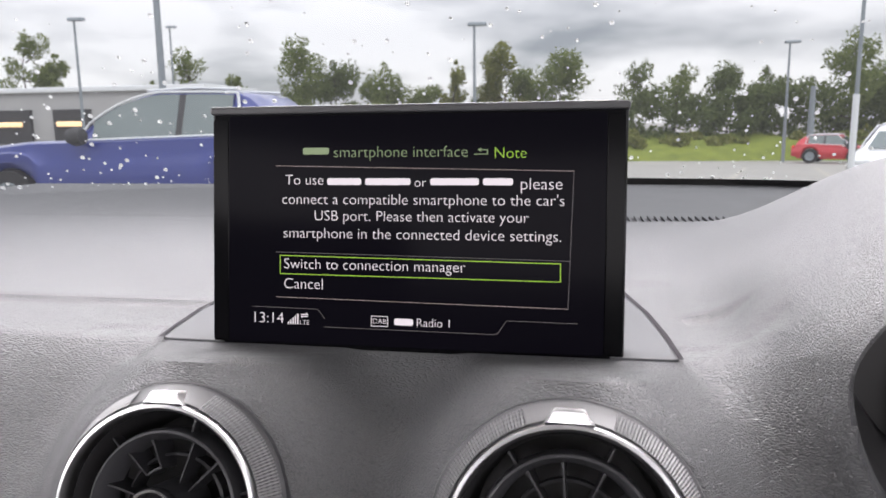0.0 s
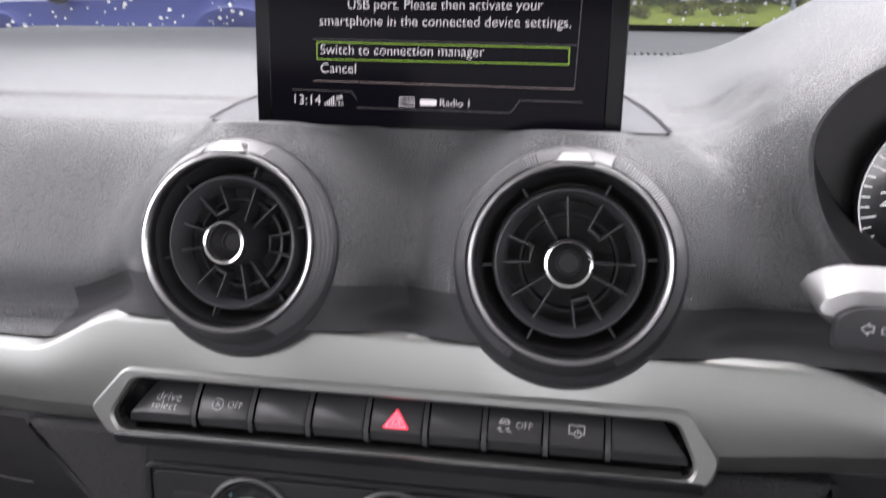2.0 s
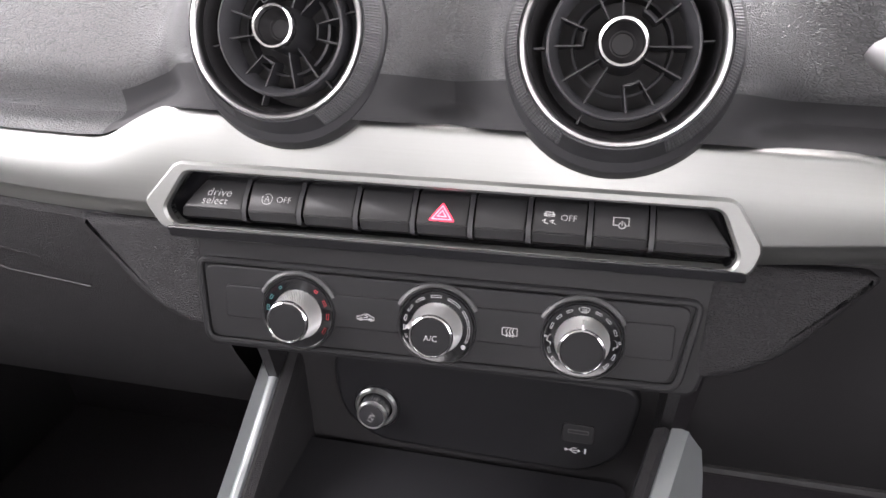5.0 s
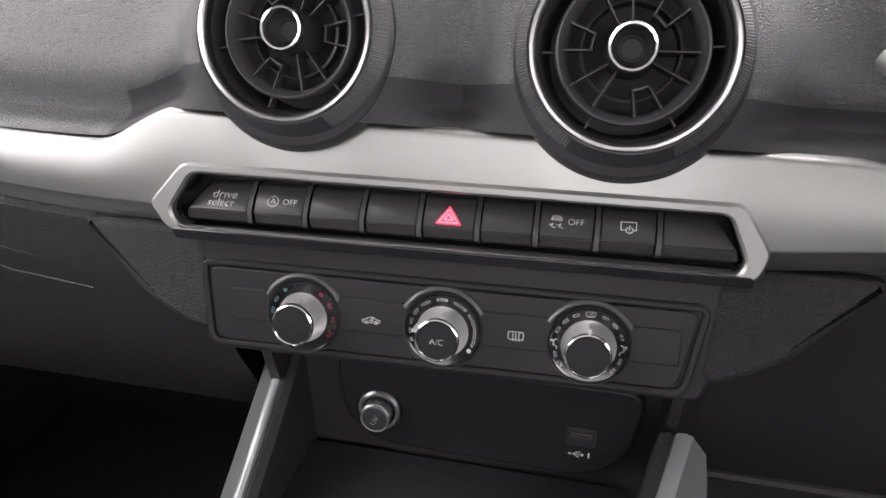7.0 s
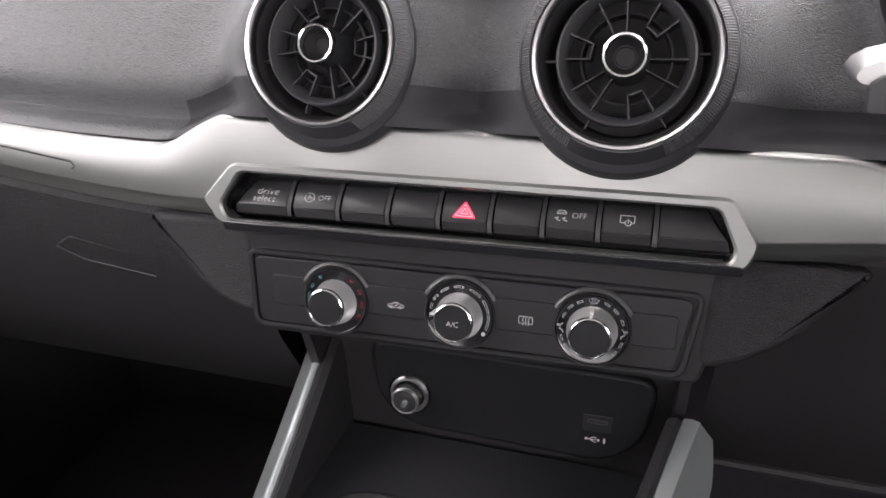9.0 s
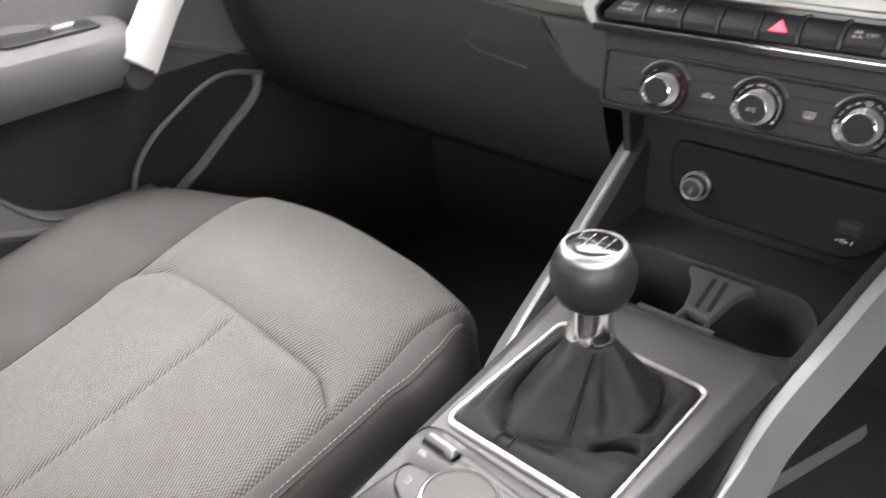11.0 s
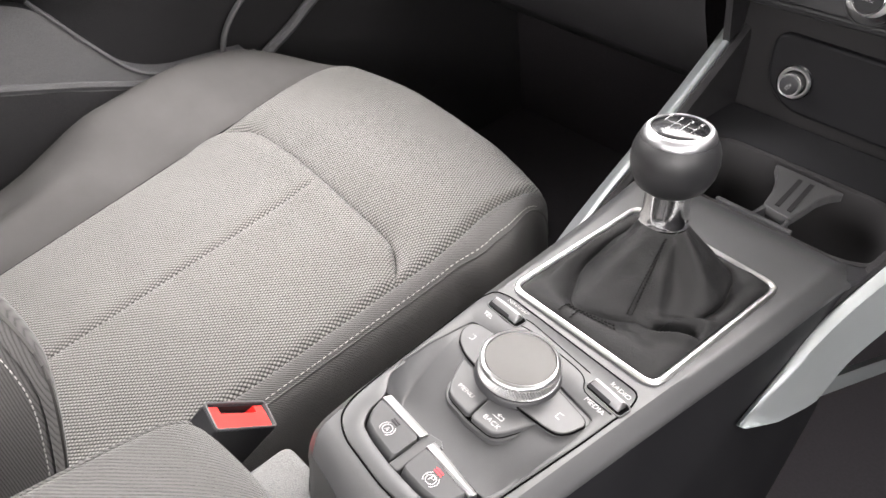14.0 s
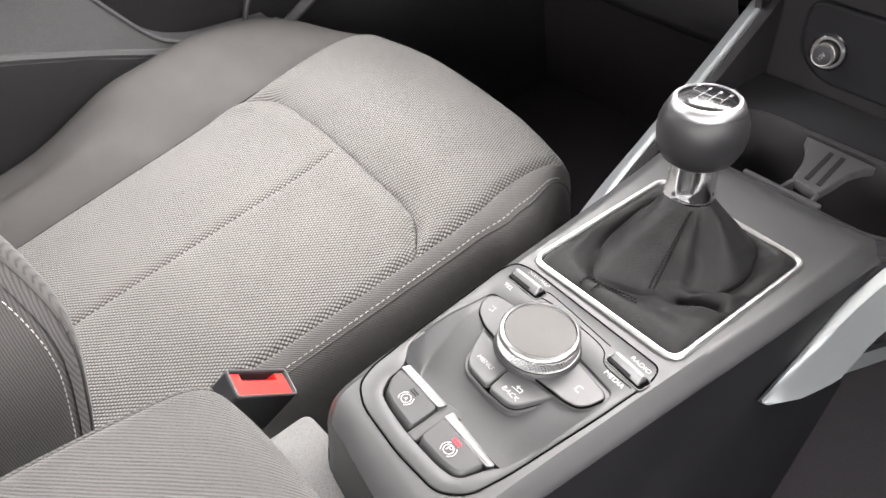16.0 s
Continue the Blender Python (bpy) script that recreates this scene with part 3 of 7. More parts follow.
for a in range(len(rows) - 1):
    for i in range(len(xs) - 1):
        f = (grid[a][i], grid[a][i + 1], grid[a + 1][i + 1], grid[a + 1][i])
        c = (f[0].co + f[2].co) / 2
        if any(math.hypot((v @ c).x, (v @ c).y) < 0.0425 and (v @ c).z > -0.05 for v in VI):
            continue
        if c.y < 0.345 and ((c.x - HOOD_X) / HOOD_W) ** 2 + ((c.z - HOOD_Z) / (HOOD_UP if c.z > HOOD_Z else HOOD_DOWN)) ** 2 < 1.03:
            continue
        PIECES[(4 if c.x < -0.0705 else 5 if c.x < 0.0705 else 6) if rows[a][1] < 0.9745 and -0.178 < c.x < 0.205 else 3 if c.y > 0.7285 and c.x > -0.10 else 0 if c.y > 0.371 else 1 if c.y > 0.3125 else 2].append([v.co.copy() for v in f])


def hood_front(x, z):
    """Depth of the dashboard's face at a height, up from its lower edge."""
    i = max(1, min(j for j in range(len(xs)) if xs[j] >= x))
    k = (x - xs[i - 1]) / (xs[i] - xs[i - 1])
    line = [row[i - 1].co.lerp(row[i].co, k) for row in grid[::-1]]
    for a, b in zip(line, line[1:]):
        if a.z <= z < b.z:
            return max(0.2545, a.y + (b.y - a.y) * (z - a.z) / (b.z - a.z))
    return 0.2545


def hood_ring(k, back):
    out = []
    for i in range(96):
        a = 2 * math.pi * i / 96
        x, z = HOOD_W * math.cos(a), math.sin(a) * (HOOD_UP if math.sin(a) > 0 else HOOD_DOWN)
        out.append((HOOD_X + x * k, hood_front(HOOD_X + x * max(k, 1.0), HOOD_Z + z * max(k, 1.0)) + back, HOOD_Z + z * k))
    return out


HOOD_RINGS = [hood_ring(k, back) for k, back in ((1.075, 0.0001), (1.06, -0.0007), (1.035, -0.0010), (1.01, -0.0004), (0.995, 0.0022), (0.98, 0.0075), (0.972, 0.016))]
HOOD_INNER = [hood_ring(k, back) for k, back in ((0.972, 0.0155), (0.955, 0.032), (0.93, 0.050), (0.87, 0.062), (0.84, 0.080))]
bm.free()
dash = thing("dashboard", pose(0, 0.3, 0.9), "dark grey grained soft dashboard with two vent pods", "dashboard")
for name, quads, material in zip(("top_pad", "shelf", "face", "cowl", "underside", "underside", "underside"), PIECES, (M_PAD, M_PAD, M_DASH, M_GREY, M_UNDERSHADE, M_UNDERSHADE, M_UNDERSHADE)):
    bm = bmesh.new()
    seen = {}
    for quad in quads:
        vs = []
        for co in quad:
            key = (round(co.x, 6), round(co.y, 6), round(co.z, 6))
            if key not in seen:
                seen[key] = bm.verts.new(co)
            vs.append(seen[key])
        if len(set(vs)) == 4 and not bm.faces.get(vs):
            bm.faces.new(vs)
    part(name, bm, material, dash)
part("hood_edge", loft(HOOD_RINGS), M_DASH, dash, "rolled grained edge of the instrument hood")

# silver trim bar, curved along its length
def bar_edges(x):
    up = 0.9605 - 0.0185 * (1 - smooth(-0.178, -0.130, x)) + 0.030 * smooth(0.19, 0.60, -x)
    lo = 0.9050 + 0.040 * smooth(0.15, 0.60, -x) + 0.0055 * smooth(0.08, 0.135, x) + 0.107 * min(max(0.0, x - 0.133), 0.2)
    for cx in (-0.0705, 0.0705):
        d = abs(x - cx)
        if d < 0.046:
            up = min(up, 1.0 - math.sqrt(0.0525**2 - d * d) + 0.002)
    if x > 0.16:
        up -= 0.05 * smooth(0.16, 0.30, x)
    return up, lo


def bar_y(z):
    return 0.2245 + (z - 0.94) * 0.2


FRAME_OUT = rounded([(-0.1436, -0.0013), (-0.1345, -0.0140), (0.1313, -0.0150), (0.1355, -0.0032), (0.1225, 0.0168), (-0.1250, 0.0188)], 0.004)
FRAME_IN = rounded([(-0.1329, -0.0040), (-0.1285, -0.0116), (0.1236, -0.0127), (0.1258, -0.0071), (0.1172, 0.0118), (-0.1205, 0.0142)], 0.004)
BUTTONS = pose(0, 0.2195, 0.9225, 90 - BAR_TILT) @ pose(0, 0, 0, 0, 0, 1.3)
BUTTONS_INV = BUTTONS.inverted()
bm = bmesh.new()
bx = [-0.64 + 0.008 * i for i in range(58)] + [-0.176 + 0.002 * i for i in range(177)] + [0.178 + 0.008 * i for i in range(40)]
cols = []
for x in bx:
    up, lo = bar_edges(x)
    bow = 0.035 * smooth(0.3, 0.68, -x) ** 2
    kc = 1 - 0.0112 / (up - lo)
    prof = [(0.0, 0.012), (0.0, 0.002), (0.012, 0.0006)] + [(0.03 + (kc - 0.05) * i / 28, -0.0016 * math.sin(math.pi * i / 28)) for i in range(29)] + [(kc, 0.0002), (kc + 0.02, 0.0010), (kc + 0.06, 0.0024), (0.5 + kc / 2, 0.0042), (0.985, 0.0074), (1.0, 0.0085), (1.0, 0.03)]
    cols.append([bm.verts.new((x, bar_y(up + (lo - up) * k) + dy + bow, up + (lo - up) * k)) for k, dy in prof])
for a, b in zip(cols, cols[1:]):
    for k in range(len(prof) - 1):
        c = (a[k].co + b[k + 1].co) / 2
        q = BUTTONS_INV @ c
        if 1 < k and -0.0145 < q.y < 0.0160 and -0.1345 + max(0, q.y) * 0.75 < q.x < 0.1285 - max(0, q.y) * 0.65 and k < len(prof) - 2:
            continue
        bm.faces.new((a[k], b[k], b[k + 1], a[k + 1]))
trim_bar = thing("trim_bar", pose(0, 0.22, 0.93), "satin brushed aluminium trim bar across the dashboard", "trim bar")
part("bar", bm, M_TRIM, trim_bar)

# ---- pop-up screen ----
SCREEN = pose(0, 0.311, 1.0345, 90 - SCREEN_TILT)
M_UI = mat("ui_white", (0, 0, 0), 0.5, emit=(1.0, 0.93, 0.96), power=0.8)
M_UIDIM = mat("ui_dim_line", (0, 0, 0), 0.5, emit=(0.55, 0.42, 0.40), power=0.45)
M_UIGREEN = mat("ui_green", (0, 0, 0), 0.5, emit=(0.36, 0.66, 0.02), power=0.75)
M_UITITLE = mat("ui_title_green", (0, 0, 0), 0.5, emit=(0.34, 0.46, 0.22), power=0.6)
M_PANEL = mat("lit_black_panel", (0.0015, 0.0015, 0.002), 0.12, spec=0.02, emit=(0.25, 0.20, 0.40), power=0.008)
M_SCREENBLACK = mat("screen_frame_black", (0.0025, 0.0025, 0.003), 0.14, spec=0.05)
display = thing("display_screen", pose(0, 0.32, 1.035), "black pop-up infotainment screen showing a note, switched on", "screen")
part("housing", slab(rrect(0.184, 0.1085, 0.003, 4, 0, 0.0532), -0.013, -0.0008, 0.0012), M_SCREENBLACK, display, at=SCREEN)
part("top_cap", slab(rrect(0.1855, 0.0038, 0.0015, 3, 0, 0.1062), -0.0135, 0.0006, 0.0008), M_BLACK, display, at=SCREEN)
part("side_strip", slab(rrect(0.0075, 0.100, 0.001, 3, -0.0875, 0.0525), -0.001, 0.0003, 0.0004), M_SCREENBLACK, display, at=SCREEN)
part("side_strip", slab(rrect(0.0075, 0.100, 0.001, 3, 0.0875, 0.0525), -0.001, 0.0003, 0.0004), M_SCREENBLACK, display, at=SCREEN)
face = part("panel", slab(rrect(0.1672, 0.1015, 0.001, 3, 0, 0.0528), -0.001, 0.0006, 0.0003), M_PANEL, display, "dark glass panel with lit text", at=SCREEN)
UI = SCREEN @ pose(0, 0, 0.0007)


def ui(body, x0, x1, y, material=M_UI, high=None):
    """A line of text from x0 to x1, its middle at height y."""
    return words(body, x1 - x0, UI @ pose(x0, y - 0.0021, 0), material, face)


def ui_bar(x0, x1, y, material=M_UI, high=0.0030):
    return part("text_bar", slab(rrect(x1 - x0, high, high * 0.3, 2, (x0 + x1) / 2, y), 0, 0.00005), material, face, flat=True, at=UI)


ui_bar(-0.0482, -0.0361, 0.0879, M_UITITLE)
ui("smartphone interface", -0.0338, 0.0256, 0.0872, M_UITITLE)
ui("Note", 0.0372, 0.0506, 0.0866, M_UIGREEN)
part("return_arrow", strokes([[(0.0285, 0.0862), (0.0341, 0.0862), (0.0341, 0.0880), (0.0305, 0.0880)], [(0.0313, 0.0887), (0.0303, 0.0880), (0.0313, 0.0873)]], 0.0004), M_UITITLE, face, flat=True, at=UI)
ui("To use", -0.0564, -0.0387, 0.0752)
for x0, x1 in ((-0.0369, -0.0213), (-0.0195, 0.0008), (0.0095, 0.0306), (0.0323, 0.0451)):
    ui_bar(x0, x1, 0.0745)
ui("or", 0.0026, 0.0078, 0.0744)
ui("please", 0.0484, 0.0656, 0.0734)
ui("connect a compatible smartphone to the car's", -0.0578, 0.0666, 0.0666)
ui("USB port. Please then activate your", -0.0426, 0.0519, 0.0594)
ui("smartphone in the connected device settings.", -0.0572, 0.0655, 0.0516)
ui("Switch to connection manager", -0.0569, 0.0252, 0.0378)
ui("Cancel", -0.0569, -0.0388, 0.0288)
ui("13:14", -0.0711, -0.0572, 0.0130)
ui("LTE", -0.0494, -0.0451, 0.0128)
ui("DAB", -0.0156, -0.0096, 0.0144)
ui_bar(-0.0060, 0.0025, 0.0134)
ui("Radio 1", 0.0042, 0.0186, 0.0138)
part("signal_bars", strokes([[(-0.0548 + 0.0011 * i, 0.0110), (-0.0548 + 0.0011 * i, 0.0116 + 0.0009 * i)] for i in range(5)], 0.0006), M_UI, face, flat=True, at=UI)
part("data_arrows", strokes([[(-0.0488, 0.0152), (-0.0458, 0.0152), (-0.0464, 0.0158)], [(-0.0458, 0.0144), (-0.0488, 0.0144), (-0.0482, 0.0138)]], 0.0004), M_UI, face, flat=True, at=UI)
part("badge_frame", strokes([[(-0.0163, 0.0112), (-0.0089, 0.0112), (-0.0089, 0.0156), (-0.0163, 0.0156), (-0.0163, 0.0112)]], 0.0003), M_UI, face, flat=True, at=UI)
part("note_frame", strokes([[(-0.0607, 0.0815), (0.0703, 0.0790)], [(-0.0607, 0.0228), (0.0688, 0.0214)]], 0.0003), M_UIDIM, face, flat=True, at=UI)
M_UIFAINT = mat("ui_faint_line", (0, 0, 0), 0.5, emit=(0.5, 0.42, 0.45), power=0.12)
part("note_edge", strokes([[(0.0703, 0.0790), (0.0688, 0.0214)], [(-0.0607, 0.0430), (0.0690, 0.0415)], [(-0.072, 0.0182), (-0.0410, 0.0178), (-0.0380, 0.0139)],
                           [(-0.0380, 0.0100), (0.0380, 0.0095), (0.0395, 0.0100), (0.0432, 0.0156), (0.0728, 0.0154)]], 0.0003), M_UIFAINT, face, flat=True, at=UI)
part("selection_frame", strokes([[(-0.0588, 0.0415), (0.0654, 0.0403), (0.0655, 0.0327), (-0.0588, 0.0333), (-0.0588, 0.0415)]], 0.0004), M_UIGREEN, face, "thin green frame", flat=True, at=UI)

# flap round the foot of the screen
flap = thing("screen_flap", pose(0, 0.35, 1.036), "smooth grey flap round the foot of the pop-up screen", "flap")
LEAF = {-1: [(0.092, 0.4290), (0.112, 0.412), (0.1215, 0.385), (0.1235, 0.359), (0.1210, 0.330), (0.1185, 0.3120), (0.085, 0.3112)],
        1: [(0.086, 0.4290), (0.098, 0.414), (0.107, 0.376), (0.1120, 0.342), (0.1148, 0.3115), (0.085, 0.3112)]}
for sx, half in LEAF.items():
    ol = rounded([(sx * x, y) for x, y in half], 0.004)
    lay = Matrix(((1, 0, 0, 0), (0, 1, 0, 0), (0, 0.033, 1, 1.0358 - 0.033 * 0.314), (0, 0, 0, 1)))
    part("cover", slab(ol, -0.004, 0.0006, 0.0004), M_FLAP, flap, at=lay)
    part("gap", strokes([[(sx * x, y) for x, y in half[:-1]]], 0.0022, 0.0012), M_CARPET, flap, flat=True, at=lay)

# ---- round air vents ----
def build_vent(m, turn=0.0):
    v = thing("air_vent", m, "round black air vent with chrome ring, hub and radial vanes", "air vent", "round vents in the dashboard")
    part("barrel", lathe([(0.0466, -0.034), (0.0468, -0.0095), (0.0464, -0.0072), (0.0454, -0.0064), (0.0404, 0.0020), (0.0392, 0.0022), (0.0392, -0.006)], 96), M_BLACK, v, at=m)
    # cup below the vent
    rings = []
    for k in range(33):
        a = radians(180 + 180 * k / 32)
        s = math.sin(math.pi * k / 32)
        rings.append([((0.0458 + 0.0068 * s * w) * math.cos(a), (0.0458 + 0.0068 * s * w) * math.sin(a), z) for w, z in ((0, -0.0066), (0.55, -0.0080), (1, -0.0130), (1, -0.030))])
    part("cup", loft(rings, False), M_BLACK, v, at=m)
    for a0, a1 in ((-62, 70), (110, 242)):
        bm = bmesh.new()
        n, k = int((a1 - a0) * 1.3), 9
        vs = [[bm.verts.new(((0.0403 + 0.0050 * j / (k - 1)) * math.cos(radians(a0 + (a1 - a0) * i / n)), (0.0403 + 0.0050 * j / (k - 1)) * math.sin(radians(a0 + (a1 - a0) * i / n)),
                             0.0032 - 0.0088 * (j / (k - 1)) ** 1.1 - (0.0007 if i % 2 else 0) - (0.0003 if j % 2 else 0))) for j in range(k)] for i in range(n + 1)]
        for i in range(n):
            for j in range(k - 1):
                bm.faces.new((vs[i][j], vs[i + 1][j], vs[i + 1][j + 1], vs[i][j + 1]))
        part("grip_band", bm, M_GRIP, v, "knurled black grip", flat=True, at=m)
    part("ring", lathe([(0.0394, -0.004), (0.0396, 0.0030), (0.0389, 0.0044), (0.0377, 0.0046), (0.0368, 0.0036), (0.0364, 0.0010), (0.0364, -0.004)], 96), M_RING, v, "satin chrome ring", at=m)
    part("tab", slab(rounded([(-0.0088, 0.0385), (0.0088, 0.0385), (0.0064, 0.0408), (0.0052, 0.0436), (-0.0052, 0.0436), (-0.0064, 0.0408)], 0.0012), -0.006, 0.0042, 0.0008), M_SILVER, v, "bright silver tab", at=m)
    part("funnel", lathe([(0.0364, -0.002), (0.0350, -0.006), (0.0342, -0.014), (0.0330, -0.030), (0.0001, -0.034)], 64), M_DEEP, v, at=m)
    part("inner_ring", lathe([(0.0294, -0.014), (0.0298, -0.0036), (0.0291, -0.0014), (0.0282, -0.0010), (0.0272, -0.0030), (0.0258, -0.0070), (0.0250, -0.014)], 64), M_VRING, v, at=m)
    part("mid_ring", lathe([(0.0196, -0.020), (0.0200, -0.0115), (0.0190, -0.0110), (0.0186, -0.020)], 48), M_VANE, v, at=m)
    for k in range(6):
        a = 5 + 60 * k + turn
        part("strut", block(0.0055, 0.0009, 0.006, 0.0002, m @ pose(0, 0, 0, 0, 0, a) @ pose(0.0318, 0, -0.011)), M_VANE, v)
    for base in (50 + turn, 170 + turn, 290 + turn):
        for a, r0 in ((base - 12, 0.0152), (base + 12, 0.0152), (base - 50, 0.0078), (base - 77, 0.0078)):
            bm = loft([[(r0, -0.0005, -0.018), (r0, 0.0005, -0.018), (r0, 0.0004, -0.0075), (r0, -0.0002, -0.0075)],
                       [(0.0272, -0.0005, -0.018), (0.0272, 0.0005, -0.018), (0.0272, 0.0009, -0.0058), (0.0272, 0.0001, -0.0058)]], True, True, True)
            part("vane", bm, M_VANE, v, at=m @ pose(0, 0, 0, 0, 0, a))
        bm = loft([[(r * math.cos(radians(t)), r * math.sin(radians(t)), z) for r, z in ((0.0146, -0.018), (0.0149, -0.0078), (0.0158, -0.0078), (0.0161, -0.018))] for t in (base - 12.5, base - 6, base, base + 6, base + 12.5)], True, True, True)
        part("bridge", bm, M_VANE, v, at=m)
    part("hub", lathe([(0.0106, -0.020), (0.0098, -0.004), (0.0095, 0.0032)], 32), M_BLACK, v, at=m)
    part("hub_ring", lathe([(0.0096, 0.0020), (0.0097, 0.0048), (0.0091, 0.0060), (0.0082, 0.0058), (0.0078, 0.0042), (0.0078, 0.000)], 40), M_CHROME, v, "chrome hub ring", at=m)
    part("hub_cap", lathe([(0.0076, 0.0022), (0.0070, 0.0000), (0.0050, -0.0030), (0.0046, -0.0030), (0.0040, -0.0040), (0.0001, -0.0040)], 32), M_DEEP, v, at=m)
    return v


build_vent(VENTS[0], -50.0).scale = (0.965, 0.965, 0.965)
first_vent = build_vent(VENTS[1])
copy_thing(first_vent, VENTS[2])

# ---- button strip ----
M_HAZ = mat("lit_red_triangle", (0.6, 0.02, 0.05), 0.4, emit=(1.0, 0.05, 0.10), power=0.9)
M_HAZLINE = mat("lit_pink_line", (0.6, 0.2, 0.25), 0.4, emit=(1.0, 0.35, 0.42), power=1.0)
strip = thing("button_strip", BUTTONS, "row of black push buttons in a silver frame", "button strip")
part("frame", frame_plate(FRAME_OUT, FRAME_IN, -0.006, 0.003, 0.0012), M_TRIM, strip, "brushed silver frame", at=BUTTONS)
part("lower_edge", slab(rounded([(-0.1300, -0.0178), (0.1300, -0.0178), (0.1290, -0.0131), (-0.1320, -0.0122)], 0.0015), -0.006, 0.0036, 0.0008), M_GLOSS, strip, "gloss black lower lip", at=BUTTONS)
part("bright_line", tube([(-0.1285, -0.0112, 0.0030), (-0.124, -0.0120, 0.0034), (0.0, -0.0128, 0.0034), (0.1215, -0.0128, 0.0034)], 0.0005, 6), M_CHROME, strip, at=BUTTONS)
part("recess", merge(slab(FRAME_OUT, -0.020, -0.016), frame_plate(shrink(FRAME_IN, -0.001), FRAME_IN, -0.018, -0.002)), M_GLOSS, strip, at=BUTTONS)
SLANT = Matrix(((1, 0.2, 0, 0), (0, 0.9, 0, 0), (0, 0, 1, 0), (0, 0, 0, 1)))
EDGES = [-0.1285, -0.0936, -0.0662, -0.0390, -0.0123, 0.0139, 0.0395, 0.0655, 0.0912, 0.1255]
for k in range(9):
    x0, x1 = EDGES[k] + 0.0016, EDGES[k + 1] - 0.0016
    prof = [(0.0088, -0.016), (0.0086, -0.0105), (0.0078, -0.0085), (0.0030, -0.0045), (-0.0020, -0.0018), (-0.0032, -0.0012), (-0.0036, -0.0016), (-0.0040, -0.0012), (-0.0085, -0.0032), (-0.0108, -0.0085), (-0.0110, -0.016)]
    rings = []
    for j, x in enumerate((x0, x0 + 0.0006, x1 - 0.0006, x1)):
        d = 0.0005 if j in (0, 3) else 0.0
        ring = []
        for y, z in prof:
            xx = x
            if k == 0 and j < 2:
                xx = x + max(0, y + 0.006) * 0.75 + (0.002 if y < -0.009 else 0)
            if k == 8 and j > 1:
                xx = x - max(0, y + 0.006) * 0.75 - (0.002 if y < -0.009 else 0)
            ring.append((xx, y, z - d))
        rings.append(ring)
    b = part("button", loft(rings, False), M_KEY, strip, at=BUTTONS)
    top = BUTTONS @ pose((x0 + x1) / 2, 0.0022, -0.0038, -35)
    if k == 0:
        words("drive", 0.0122, BUTTONS @ pose(-0.1075, 0.0022, -0.0036, -32) @ SLANT, M_WHITE, b, x="CENTER")
        words("select", 0.0128, BUTTONS @ pose(-0.1090, -0.0012, -0.0014, -30) @ SLANT, M_WHITE, b, x="CENTER")
    if k == 1:
        words("OFF", 0.0070, top @ pose(0.0018, -0.0014, 0), M_WHITE, b)
        words("A", 0.0026, top @ pose(-0.0030, -0.0013, 0), M_WHITE, b, x="CENTER")
        part("stop_start_sign", strokes([arc(-0.0030, -0.0001, 0.0026, 150, 320), arc(-0.0030, -0.0001, 0.0026, -30, 120)], 0.0003), M_WHITE, b, flat=True, at=top)
    if k == 4:
        tri = BUTTONS @ pose(0.0008, 0.0003, -0.0030, -30)
        part("warning_triangle", slab(rounded([(-0.0061, -0.0026), (0.0061, -0.0026), (0, 0.0062)], 0.0010), 0, 0.0004), M_HAZ, b, "lit red warning triangle", at=tri)
        part("triangle_lines", strokes([[(-0.0044, -0.0018), (0.0044, -0.0018), (0, 0.0044), (-0.0044, -0.0018)], [(-0.0020, -0.0005), (0.0020, -0.0005), (0, 0.0022), (-0.0020, -0.0005)]], 0.0004, 0.0006), M_HAZLINE, b, flat=True, at=tri)
    if k == 6:
        words("OFF", 0.0068, top @ pose(0.0005, -0.0006, 0), M_WHITE, b)
        part("skid_sign", strokes([[(-0.0066, 0.0012), (-0.0060, 0.0030), (-0.0030, 0.0030), (-0.0024, 0.0012), (-0.0066, 0.0012)], [(-0.0068, 0.0020), (-0.0022, 0.0020)],
                                   [(-0.0074, -0.0012), (-0.0060, -0.0006), (-0.0066, -0.0018), (-0.0050, -0.0024)], [(-0.0040, -0.0012), (-0.0026, -0.0006), (-0.0032, -0.0018), (-0.0016, -0.0024)]], 0.0004), M_WHITE, b, flat=True, at=top)
    if k == 7:
        part("screen_sign", strokes([[(-0.0014, -0.0010), (-0.0032, -0.0010), (-0.0032, 0.0026), (0.0032, 0.0026), (0.0032, -0.0010), (0.0022, -0.0010)], arc(0.0004, -0.0010, 0.0014, 120, 420), [(0.0004, -0.0010), (0.0004, 0.0010)]], 0.0004), M_WHITE, b, flat=True, at=top)
for x in EDGES[1:-1]:
    part("divider", loft([[(x + dx, y, z) for dx in (-0.0011, -0.0007, 0.0007, 0.0011)] for y, z in ((0.0100, -0.016), (0.0098, -0.0095), (0.0030, -0.0036), (-0.0030, -0.0004), (-0.0085, -0.0010), (-0.0105, -0.006), (-0.0108, -0.016))], False), M_BLACK, strip, at=BUTTONS)

